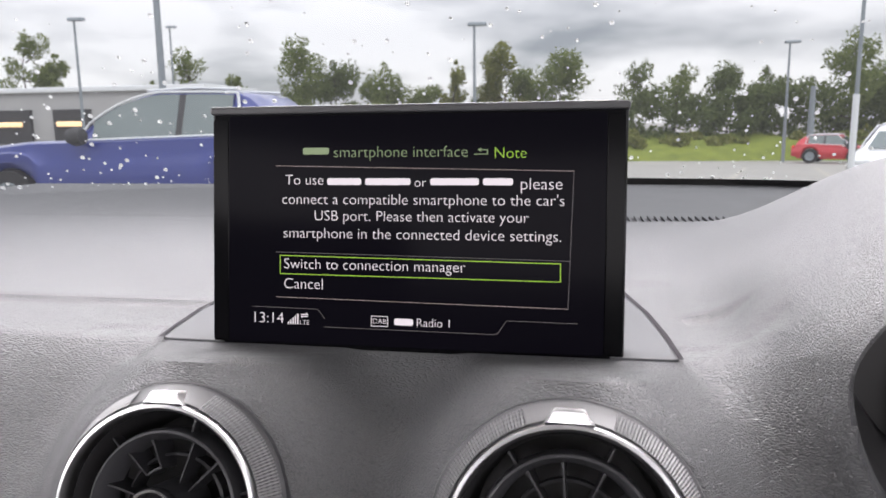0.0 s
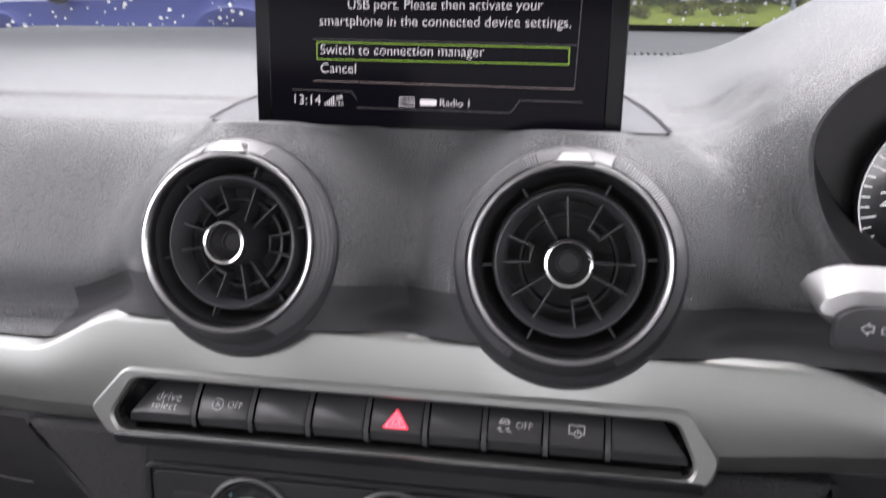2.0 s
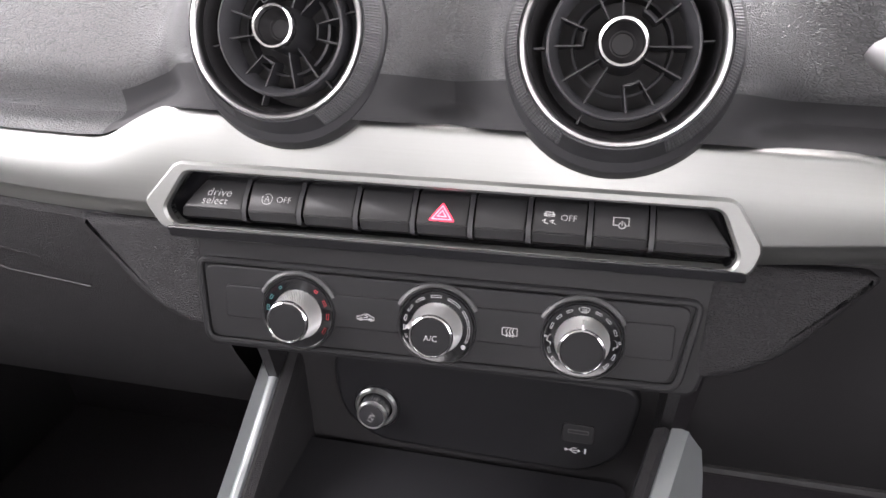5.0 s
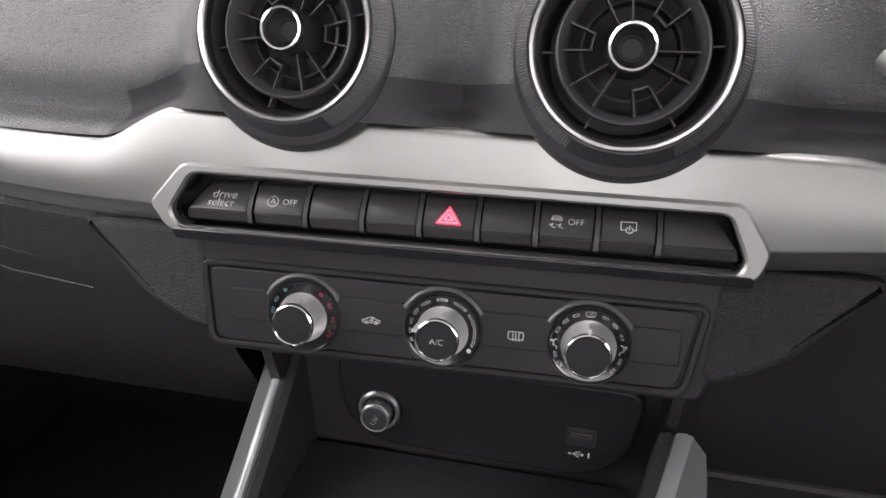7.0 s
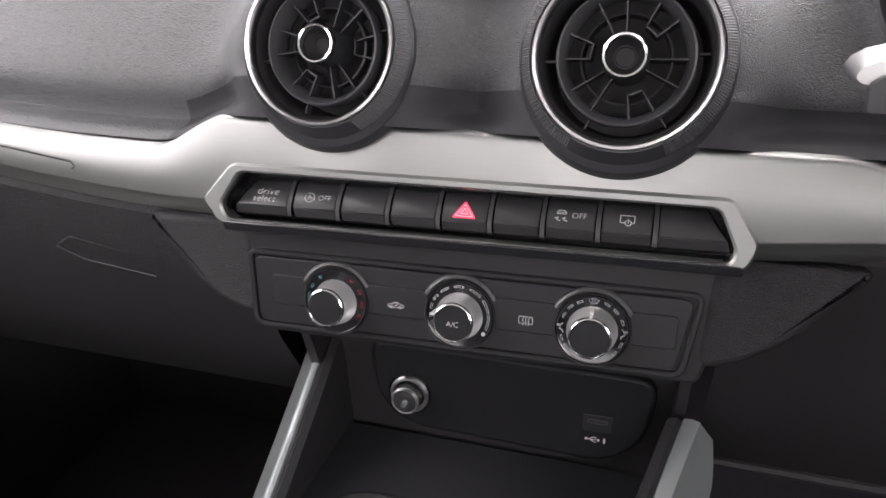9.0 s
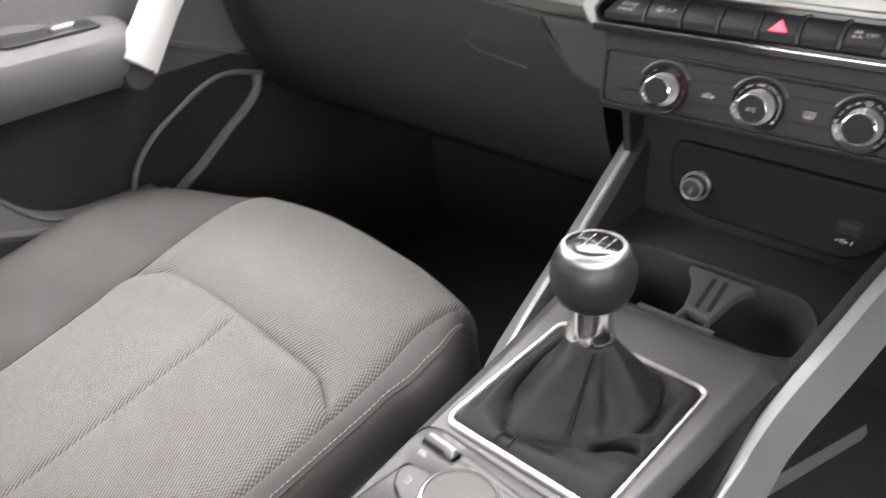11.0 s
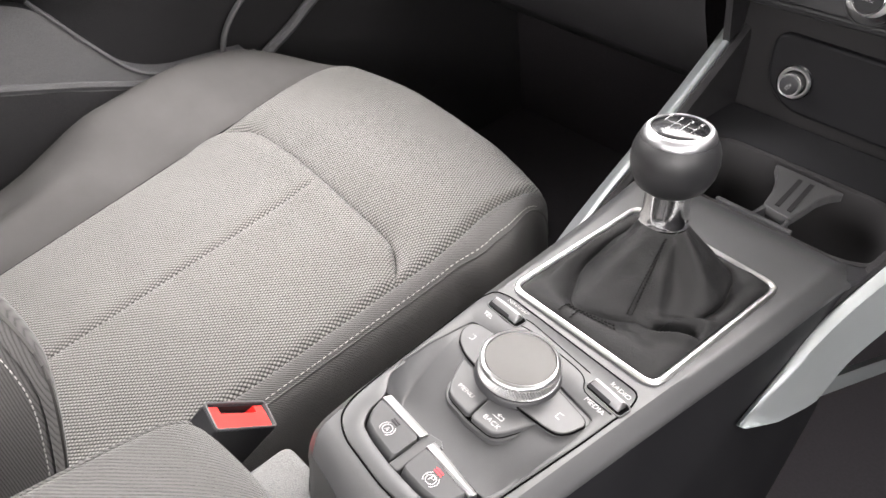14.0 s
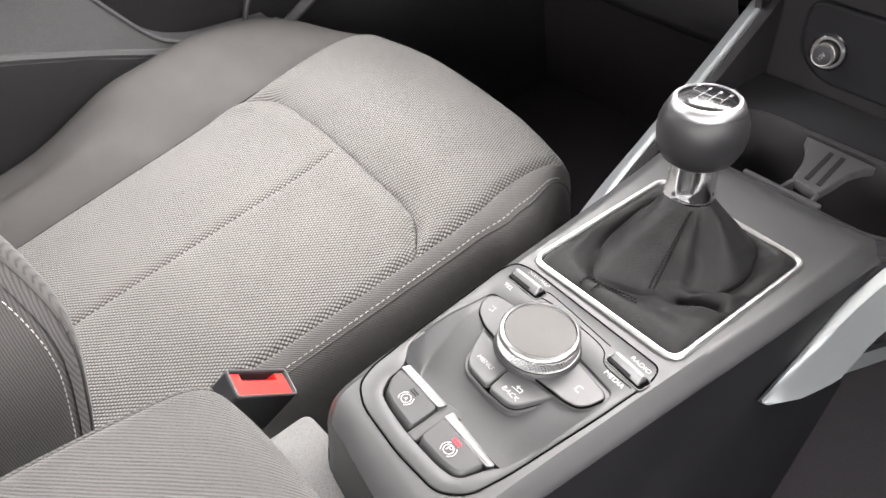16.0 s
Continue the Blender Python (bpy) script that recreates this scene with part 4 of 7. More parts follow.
# ---- centre stack and climate panel ----
CLIM = pose(0, 0.2125, 0.8705, 90 - CLIM_TILT) @ pose(0, 0, 0, 0, 0, 1.3)
stack = thing("centre_stack", pose(0, 0.27, 0.75), "black grained centre stack under the trim bar", "centre stack")
BLK = CLIM @ pose(0, 0, -0.0015)
part("fascia", slab(rounded([(-0.118, -0.0225), (0.118, -0.0225), (0.130, 0.022), (0.139, 0.040), (-0.139, 0.040), (-0.130, 0.022)], 0.005), -0.055, 0.0, 0.002), M_SATIN, stack, at=BLK)
for sx in (-1, 1):
    ol = rounded([(sx * a, b) for a, b in ((0.1190, 0.0395), (0.188, 0.0395), (0.1775, 0.0275), (0.155, 0.0025), (0.135, -0.0100), (0.1150, -0.0150))], 0.010)
    part("side_leaf", slab(ol, -0.075, 0.0010, 0.004, 3), M_LOWER, stack, "black grained side panel", at=BLK)
for sx in (-1, 1):
    part("side_wall", sheet([(sx * 0.1135, 0.236, 0.862), (sx * 0.1135, 0.36, 0.862), (sx * 0.1135, 0.36, 0.64), (sx * 0.1135, 0.285, 0.70)], 0.006), M_LOWER, stack, "black grained side wall")
climate = thing("climate_panel", CLIM, "black climate panel with three knurled silver knobs", "climate control")
part("panel", slab(rounded([(-0.1130, -0.0165), (0.1065, -0.0165), (0.1135, 0.0195), (-0.1165, 0.0203)], 0.006), -0.012, 0.0008, 0.0008), M_SATIN, climate, at=CLIM)
rim_o = rounded([(-0.1172, -0.0198), (0.1110, -0.0198), (0.1182, 0.0232), (-0.1210, 0.0240)], 0.007)
part("rim", frame_plate(rim_o, shrink(rim_o, 0.0030), -0.010, 0.0014, 0.0008), M_SATIN, climate, at=CLIM)
KN = [(-0.0672, -0.0003), (0.0010, -0.0002), (0.0672, 0.0)]
for x0, x1, open_l, open_r in ((-0.1050, -0.0845, True, False), (-0.0515, -0.0165, False, False), (0.0168, 0.0516, False, False), (0.0848, 0.1065, False, True)):
    key = part("key", slab(rrect(x1 - x0, 0.0165, 0.002, 3, (x0 + x1) / 2, 0.0028), 0.0, 0.0018, 0.0007), M_SATIN, climate, at=CLIM)
    if not (open_l or open_r):
        o = CLIM @ pose((x0 + x1) / 2 + 0.0006, 0.0012, 0.0019)
        if x0 < 0:
            part("recirculation_sign", strokes([[(-0.0042, -0.0010), (-0.0042, 0.0002), (-0.0020, 0.0006), (-0.0010, 0.0016), (0.0012, 0.0016), (0.0026, 0.0006), (0.0042, 0.0002), (0.0042, -0.0010), (-0.0042, -0.0010)],
                                                arc(-0.0024, -0.0010, 0.0007, 0, 360, 8), arc(0.0024, -0.0010, 0.0007, 0, 360, 8), [(-0.0008, 0.0000), (0.0008, -0.0002), (0.0010, 0.0008), (-0.0004, 0.0009)]], 0.0003), M_WHITE, key, flat=True, at=o)
        else:
            part("heated_window_sign", strokes([rounded([(-0.0034, -0.0018), (0.0034, -0.0018), (0.0034, 0.0018), (-0.0034, 0.0018)], 0.0006) + [(-0.0034, -0.0012)]] +
                                               [[(dx, -0.0026), (dx + 0.0003, -0.0012), (dx - 0.0002, 0.0000), (dx + 0.0003, 0.0012)] for dx in (-0.0014, 0.0, 0.0014)], 0.0003), M_WHITE, key, flat=True, at=o)


def dash_mark(r, a, da, w):
    """A small open bracket-shaped mark along the knob's scale."""
    return arc(0, 0, r + w / 2, a - da, a + da, 4) + arc(0, 0, r - w / 2, a + da, a - da, 4) + arc(0, 0, r + w / 2, a - da, a - da + 0.1, 1)


for i, (kx, ky) in enumerate(KN):
    m = CLIM @ pose(kx, ky, 0.0006)
    knob = part("knob", lathe([(0.0178, -0.003), (0.0178, 0.0012), (0.0172, 0.0020), (0.0162, 0.0016), (0.0001, 0.0014)], 64), M_GLOSS, climate, "rotary knob on a black scale disc", at=m)
    part("collar", lathe([(0.0186, -0.002), (0.0186, 0.0014), (0.0182, 0.0020), (0.0177, 0.0018), (0.0176, 0)], 64), M_SATIN, knob, at=m)
    # added arc, greyer than the panel, stands for the highlight along the recess
    part("brow", lathe([(0.0190, 0.0), (0.0192, 0.0020), (0.0200, 0.0026), (0.0212, 0.0018), (0.0216, 0.0)], 30, 28, 152), M_GREY, knob, "raised grey arc for the recess highlight over the knob", at=m)
    part("knurl", lathe([(0.0112, 0.0010)] + [(0.0124 - 0.0022 * (j / 10), 0.002 + 0.0112 * j / 10) for j in range(11)] + [(0.0098, 0.0138)], 112, wave=lambda a, h: -0.0007 if (a + int(h * 900 + 0.5)) % 2 and 0.0015 < h < 0.0136 else 0.0), M_KNURL, knob, "knurled silver grip", flat=True, at=m)
    part("rim", lathe([(0.0100, 0.0128), (0.0102, 0.0140), (0.0099, 0.0151), (0.0093, 0.0154), (0.0088, 0.0147)], 64), M_CHROME, knob, at=m)
    part("cap", lathe([(0.0089, 0.0146), (0.0086, 0.0151), (0.0001, 0.0153)], 48), M_CAP, knob, at=m)
    up = m @ pose(0, 0, 0.0021)
    if i == 0:
        part("cold_marks", strokes([dash_mark(0.0152, a, d, 0.0011) for a, d in ((124, 2.5), (150, 4), (172, 5))], 0.0002), M_TEAL, knob, flat=True, at=up)
        part("warm_marks", strokes([dash_mark(0.0152, a, d, 0.0011) for a, d in ((52, 3), (26, 4.5), (0, 5), (-28, 6))], 0.0002), M_RED, knob, flat=True, at=up)
        part("pointer", lathe([(0.0001, 0.0), (0.0007, 0.0), (0.0007, 0.0004), (0.0001, 0.0005)], 10), M_WHITE, knob, at=m @ pose(-0.0066, -0.0070, 0.0148))
    if i == 1:
        part("fan_marks", strokes([dash_mark(0.0152, a, d, 0.0009) for a, d in ((-8, 15), (24, 13), (58, 12), (92, 9), (122, 8), (146, 6), (166, 5), (184, 4), (200, 3))], 0.0002), M_WHITE, knob, flat=True, at=up)
        part("full_dot", lathe([(0.0001, 0.0002), (0.0011, 0.0002), (0.0011, 0.0), (0.0001, 0.0)], 14), M_WHITE, knob, at=up @ pose(0.0128, -0.0082, 0))
        words("A/C", 0.0062, m @ pose(0, -0.0018, 0.0155), M_WHITE, knob, x="CENTER")
        part("pointer", block(0.0030, 0.0010, 0.008, 0.0002, m @ pose(-0.0102, 0.0030, 0.006, 0, 0, 165)), M_WHITE, knob)
    if i == 2:
        part("flow_marks", strokes([dash_mark(0.0152, a, 5, 0.0009) for a in (155, 135, 115, 65, 45, 22, -22, -42, 200, 218)], 0.0002), M_WHITE, knob, flat=True, at=up)
        part("screen_sign", strokes([arc(0, 0.0120, 0.0042, 55, 125) + [(-0.0014, 0.0138), (0.0014, 0.0138), (0.0024, 0.0154)]] + [[(d, 0.0134), (d + 0.0002, 0.0146), (d, 0.0158)] for d in (-0.0008, 0, 0.0008)], 0.0002), M_WHITE, knob, flat=True, at=up)
        for sx in (-1, 1):
            part("flow_sign", strokes([[(sx * 0.0150, 0.0010), (sx * 0.0156, -0.0006), (sx * 0.0138, -0.0014), (sx * 0.0138, -0.0026)], [(sx * 0.0140, 0.0022), (sx * 0.0152, 0.0014)], arc(sx * 0.0162, 0.0012, 0.0005, 0, 360, 6)], 0.0003), M_WHITE, knob, flat=True, at=up)
        part("pointer", block(0.0013, 0.0040, 0.0080, 0.0003, m @ pose(0, 0.0102, 0.0066)), M_WHITE, knob)

# ---- centre console ----
CONS = pose(0, 0, 0.764, -4.86)
BEZEL = rounded([(-0.0545, -0.0935), (-0.0475, -0.1700), (-0.0450, -0.1910), (-0.0405, -0.2025), (-0.0290, -0.2090), (0.0, -0.2130), (0.0250, -0.2130), (0.0345, -0.2040), (0.0385, -0.1845),
                 (0.0446, -0.1320), (0.0478, -0.0960), (0.0455, -0.0860), (-0.0435, -0.0805), (-0.0530, -0.0835)], 0.006, 5)
POCKET = rounded([(-0.0440, -0.1110), (-0.0470, -0.1400), (-0.0468, -0.1600), (-0.0440, -0.1695), (-0.0372, -0.1772), (-0.0353, -0.1808), (-0.0340, -0.1905), (-0.0292, -0.1980), (-0.0206, -0.2006), (-0.0072, -0.2028),
                  (0.0008, -0.2034), (0.0153, -0.2040), (0.0231, -0.2030), (0.0266, -0.2004), (0.0296, -0.1925), (0.0312, -0.1880), (0.0348, -0.1835), (0.0385, -0.1668), (0.0396, -0.1500), (0.0412, -0.1315), (0.0400, -0.1160), (0.0, -0.1080)], 0.003, 4)
BOWL = rounded([(-0.0440, -0.1110), (-0.0470, -0.1400), (-0.0468, -0.1600), (-0.0440, -0.1695), (-0.0372, -0.1775), (-0.0060, -0.1800), (0.0348, -0.1850), (0.0385, -0.1668), (0.0396, -0.1500), (0.0412, -0.1315), (0.0400, -0.1160), (0.0, -0.1080)], 0.003, 4)


def polar(pts, cx, cy, n=240):
    """The outline sampled at even angles round a middle that sees all of it."""
    out = []
    for i in range(n):
        a = 2 * math.pi * i / n
        ux, uy = math.cos(a), math.sin(a)
        best = 0.0
        for j in range(len(pts)):
            (x0, y0), (x1, y1) = pts[j - 1], pts[j]
            dx, dy = x1 - x0, y1 - y0
            den = ux * dy - uy * dx
            if abs(den) < 1e-12:
                continue
            t = ((x0 - cx) * dy - (y0 - cy) * dx) / den
            k = ((x0 - cx) * uy - (y0 - cy) * ux) / den
            if t > 0 and -1e-6 <= k <= 1 + 1e-6:
                best = max(best, t)
        out.append((cx + ux * best, cy + uy * best))
    return out


def near_edge(pts, x, y):
    """Distance to an outline, and whether the place lies inside it."""
    best, inside = 1e9, False
    for i in range(len(pts)):
        (x0, y0), (x1, y1) = pts[i - 1], pts[i]
        dx, dy = x1 - x0, y1 - y0
        t = max(0, min(1, ((x - x0) * dx + (y - y0) * dy) / (dx * dx + dy * dy + 1e-12)))
        best = min(best, math.hypot(x - x0 - t * dx, y - y0 - t * dy))
        if (y0 > y) != (y1 > y) and x < x0 + (y - y0) / (y1 - y0) * dx:
            inside = not inside
    return best, inside


HALF_Y = [-0.2295, -0.2265, -0.222, -0.211, -0.171, -0.10, 0.0, 0.06, 0.115]
HALF_W = [0.0400, 0.0440, 0.0468, 0.0490, 0.0530, 0.0592, 0.0665, 0.0720, 0.0790]
DRIVER_W = [0.0400, 0.0430, 0.0452, 0.0470, 0.0507, 0.0582, 0.0695, 0.0745, 0.0800]


def half_width(y, side=-1):
    return float(np.interp(y, HALF_Y, HALF_W if side < 0 else DRIVER_W))


def top_height(x, y):
    return -0.012 * smooth(0.085, 0.13, y)


console = thing("centre_console", pose(0, 0, 0.30), "dark grey plastic centre console with silver side braces", "console")
ys = [-0.2295 + 0.0012 * i for i in range(138)] + [-0.0640 + 0.006 * i for i in range(31)]
bm = bmesh.new()
grid = []
NX = 74
for y in ys:
    row = []
    end = max(0.0, (-0.2165 - y) / 0.013) ** 1.5 * 0.0065
    for i in range(NX + 1):
        u = -1 + 2 * i / NX
        x = u * half_width(y, u)
        yb = y - 0.20 * x * smooth(-0.18, -0.2295, y)
        drop = max(0.0, (abs(u) - 0.865) / 0.135) ** 1.15 * 0.0076
        row.append(bm.verts.new((x, yb, top_height(x, yb) - drop - end)))
    grid.append(row)
G_OUT = rounded([(-0.0500, -0.0760), (0.0494, -0.0795), (0.0556, 0.0460), (-0.0500, 0.0520)], 0.010, 6)
G_HOLE = shrink(G_OUT, 0.0030)
B_HOLE = shrink(BEZEL, 0.0025)
for a, b in zip(grid, grid[1:]):
    for i in range(NX):
        c = (a[i].co + b[i + 1].co) / 2
        if -0.08 < c.y < 0.055 and near_edge(G_HOLE, c.x, c.y)[1] or -0.22 < c.y < -0.075 and near_edge(B_HOLE, c.x, c.y)[1]:
            continue
        bm.faces.new((a[i], a[i + 1], b[i + 1], b[i]))
# narrow lip below the top, and the dark flanks down to the floor
flanks = []
for col in (0, NX):
    prev = None
    down = []
    for k, row in enumerate(grid):
        c = row[col].co
        s = 1 if col else -1
        vs = [row[col]] + [bm.verts.new((c.x + s * dx, c.y, c.z - dz)) for dx, dz in ((0.0007, 0.0014), (0.0009, 0.0040))]
        down.append([(c.x + s * dx, c.y, c.z - dz) for dx, dz in ((-0.0025, 0.0030), (-0.0004, 0.0052), (0.003, 0.030), (0.006, 0.07), (0.013, 0.11), (0.012, 0.40))])
        if prev:
            for j in range(2):
                bm.faces.new((prev[j], vs[j], vs[j + 1], prev[j + 1]))
        prev = vs
    flanks.append(down)
vs0 = grid[0]
low = [bm.verts.new((v.co.x, v.co.y - 0.004, v.co.z - 0.12)) for v in vs0]
for i in range(NX):
    bm.faces.new((vs0[i], vs0[i + 1], low[i + 1], low[i]))
for down in flanks:
    part("flank", loft(down, False), M_CUBBY, console, "black lower flank", at=CONS)
part("top", bm, M_GREY, console, at=CONS)
part("bezel_line", tube([(x, y, 0.0002) for x, y in BEZEL + BEZEL[:1]], 0.00042, 6), M_GAP, console, at=CONS)
# control panel let into the console: rim plate, sloping bowl, pocket of the brake switches
MID = (-0.003, -0.158)
lines = [polar(BEZEL, *MID), polar(POCKET, *MID)]
rings = [[(x, y, -0.004) for x, y in shrink(lines[0], 0.0006)], [(x, y, 0.0003) for x, y in shrink(lines[0], 0.0007)], [(x, y, 0.0007) for x, y in shrink(lines[0], 0.0014)],
         [(x, y, 0.0006) for x, y in shrink(lines[1], -0.0007)], [(x, y, 0.0003) for x, y in shrink(lines[1], -0.0002)], [(x, y, -0.0004) for x, y in lines[1]], [(x, y, -0.0135) for x, y in shrink(lines[1], 0.0004)]]
part("control_bezel", loft(rings), M_GREY, console, "smooth grey control panel", at=CONS)


def bowl_floor(y):
    return -0.0006 - 0.0100 * smooth(-0.124, -0.176, y)


rim_pts = polar(BOWL, -0.003, -0.148)


def bowl_ring(f, lift):
    """A ring of the bowl: f = 0 at the rim, 1 at the foot of its walls."""
    out = []
    for x, y in rim_pts:
        w = 0.0105 * smooth(-0.016, -0.040, x) * (0.30 + 0.70 * smooth(-0.115, -0.165, y))
        out.append((x + w * f * (1 if x < 0 else -1), y, bowl_floor(y) * lift - 0.0004))
    return out


bm = loft([bowl_ring(0, 0), bowl_ring(0.04, 0.12), bowl_ring(0.86, 0.90), bowl_ring(0.95, 0.975), bowl_ring(1.05, 1.0)] + [[(-0.003 + (x + 0.003) * k, -0.148 + (y + 0.148) * k, bowl_floor(-0.148 + (y + 0.148) * k) - 0.0004) for x, y, _ in bowl_ring(1.05, 1.0)] for k in (0.75, 0.5, 0.25, 0.02)])
part("bowl", bm, M_GREY, console, "hollow round the control keys", at=CONS)
part("pocket_floor", slab([(-0.036, -0.205), (0.031, -0.206), (0.034, -0.186), (-0.037, -0.178)], -0.016, -0.0125), M_GAP, console, at=CONS)
part("switch_bridge", slab(rounded([(-0.0058, -0.2030), (0.0, -0.2030), (0.0, -0.1830), (0.0050, -0.1800), (0.0010, -0.1770), (-0.0062, -0.1785)], 0.0012, 3), -0.012, -0.0002, 0.0008), M_GREY, console, at=CONS)

# cup holder well and cubby
rim_o = rrect(0.186, 0.170, 0.05, 10, 0, 0.190)
well = rounded([(-0.080, 0.124), (-0.062, 0.114), (0.062, 0.114), (0.080, 0.124), (0.082, 0.170), (0.066, 0.205), (-0.066, 0.205), (-0.082, 0.170)], 0.018, 6)


def tray_z(y):
    return 0.7485 - 0.10 * (y - 0.10)


rings = []
for d, dz in ((-0.006, 0.0), (-0.003, 0.0006), (0.0, -0.001), (0.001, -0.006), (0.003, -0.066), (0.012, -0.072)):
    rings.append([(x, y, tray_z(y) + dz) for x, y in shrink(well, d)])
part("cup_well", loft(rings, True, False, True), M_DEEP, console, "deep black cup holder well")
# tray round the well
ring_out = [(-0.080, 0.094), (-0.03, 0.092), (0.03, 0.092), (0.080, 0.094), (0.095, 0.20), (0.104, 0.275), (-0.104, 0.275), (-0.095, 0.20)]
ro = rounded(ring_out, 0.012, 6)
part("tray", loft([[(x, y, tray_z(y) - 0.0005) for x, y in shrink(well, -0.0055)], [(x, y, tray_z(y) - 0.001) for x, y in ro], [(x, y, tray_z(y) - 0.03) for x, y in ro]]), M_BLACK, console)
# divider between the two cups
DIV = Matrix(((1, 0, 0, 0), (0, 1, 0, 0), (0, -0.10, 1, 0.7585), (0, 0, 0, 1)))
div = rounded([(-0.0200, 0.1990), (0.0345, 0.1970), (0.0285, 0.1860), (0.0250, 0.1720), (0.0240, 0.1520), (0.0220, 0.1310), (0.0010, 0.1360), (-0.0035, 0.1600), (-0.0110, 0.1830)], 0.003, 4)
dv = part("cup_divider", slab(div, -0.007, 0.0, 0.0012), M_DIVIDER, console, "grey waisted divider with two slots", at=DIV)
for x in (0.0025, 0.0112):
    part("slot", slab([(x, 0.1890), (x + 0.0046, 0.1405), (x + 0.0080, 0.1403), (x + 0.0034, 0.1888)][::-1], 0.0, 0.0005), M_DEEP, dv, at=DIV)
for pts in ([(-0.0010, 0.1160), (0.0016, 0.1160), (0.0040, 0.1380), (0.0008, 0.1390)], [(0.0215, 0.1150), (0.0240, 0.1150), (0.0226, 0.1330), (0.0200, 0.1340)]):
    part("tongue", slab(rounded(pts, 0.0006, 2), -0.012, -0.0015, 0.0006), M_DIVIDER, dv, at=DIV)
part("rim_bar", slab(rounded([(-0.024, 0.1125), (0.031, 0.1125), (0.031, 0.1165), (-0.024, 0.1165)], 0.001, 2), -0.02, 0.0022, 0.0008), M_GREY, console, at=DIV)

# cubby back wall with its sockets
CUB = pose(0, 0.266, 0.770, 83)
part("cubby_wall", sheet([(-0.112, 0.282, 0.70), (0.112, 0.282, 0.70), (0.116, 0.275, 0.87), (-0.116, 0.275, 0.87)], 0.02), M_DEEP, stack)
part("cubby_panel", slab(rounded([(-0.078, 0.036), (0.106, 0.036), (0.100, -0.008), (0.078, -0.026), (-0.050, -0.024), (-0.072, -0.006)], 0.016, 8), -0.014, -0.001, 0.003, 3), M_CUBBY, stack, at=CUB)
for sx in (-1, 1):
    n = 32
    if sx > 0:
        path = spline([(0.0765, -0.014, 0.708), (0.0765, 0.03, 0.7175), (0.0785, 0.074, 0.7325), (0.092, 0.14, 0.756), (0.104, 0.197, 0.777), (0.1185, 0.248, 0.8005)], n)
    else:
        path = spline([(0.0765, -0.014, 0.707), (0.0875, 0.03, 0.7095), (0.0990, 0.088, 0.7180), (0.1045, 0.18, 0.7530), (0.1085, 0.264, 0.7920), (0.111, 0.30, 0.812)], n)
    # grained wall of the cubby beside the brace
    wall = []
    for x, y, z in path[8:]:
        wall.append([(sx * (x - 0.0125), y, z - 0.10), (sx * (x - 0.0105), y, z - 0.010), (sx * (x - 0.0085), y, z - 0.0015), (sx * (x - 0.0035), y, z + 0.0002), (sx * (x - 0.0008), y, z - 0.002), (sx * (x + 0.001), y, z - 0.06)])
    part("cubby_side", loft(wall, False, True, True), M_LOWER, console, "grained black cubby side")
    # silver brace: a bright bevel above a broad flank, with a second limb below
    wide = np.interp(np.linspace(0, 1, n), [0, 0.10, 0.22, 0.34, 0.85, 0.95, 1], [0.001, 0.016, 0.027, 0.024, 0.0275, 0.022, 0.010])
    bev = np.interp(np.linspace(0, 1, n), [0, 0.10, 0.3, 1], [0.0006, 0.003, 0.0070, 0.0085] if sx > 0 else [0.0006, 0.002, 0.0045, 0.0050])
    rings = []
    for (x, y, z), w, e in zip(path, wide, bev):
        x *= sx
        rings.append([(x - sx * 0.0015, y, z - 0.003), (x, y, z), (x + sx * e * 0.5, y, z + 0.0006), (x + sx * e, y, z - e * 0.10), (x + sx * (e + 0.0012), y, z - e * 0.10 - 0.002),
                      (x + sx * (e + 0.003 + w * 0.50), y, z - e * 0.35 - w * 0.85), (x + sx * (e - 0.002), y, z - e * 0.35 - w - 0.001)])
    part("brace", loft(rings, True, True, True), M_BRACE, console, "satin silver brace")
    p2 = spline([(0.0800, 0.018, 0.7010), (0.0855, 0.040, 0.6930), (0.0930, 0.070, 0.6830), (0.104, 0.115, 0.6680), (0.128, 0.22, 0.630)], 18)
    rings = []
    for i, (x, y, z) in enumerate(p2):
        h = 0.003 + 0.005 * smooth(0, 5, i)
        rings.append([(sx * (x - 0.004), y, z - h), (sx * (x - 0.004), y, z + h * 0.6), (sx * (x + 0.002), y, z + h), (sx * (x + 0.0045), y, z), (sx * (x + 0.003), y, z - h)])
    part("lower_brace", loft(rings, True, True, True), M_BRACE, console, "satin silver lower limb")

socket = thing("power_socket", CUB @ pose(-0.0490, 0.0005, 0), "round black power socket with a chrome rim and cap", "socket")
m = CUB @ pose(-0.0490, 0.0005, -0.001) @ Matrix.Scale(0.87, 4)
part("rim", lathe([(0.0150, -0.002), (0.0150, 0.002), (0.0138, 0.0034), (0.0120, 0.0032), (0.0116, 0.0)], 48), M_SILVER, socket, "chrome rim", at=m)
part("bezel", lathe([(0.0168, -0.003), (0.0168, 0.0006), (0.0150, 0.0010), (0.0148, -0.002)], 48), M_GLOSS, socket, at=m)
cap = part("cap", lathe([(0.0100, 0.0)] + [(0.0104, 0.002 + 0.001 * k) for k in range(10)] + [(0.0098, 0.0125), (0.0088, 0.0130), (0.0001, 0.0128)], 72, wave=lambda a, h: -0.00035 if a % 2 and 0.003 < h < 0.0115 else 0), M_BLACK, socket, "knurled cap", at=m)
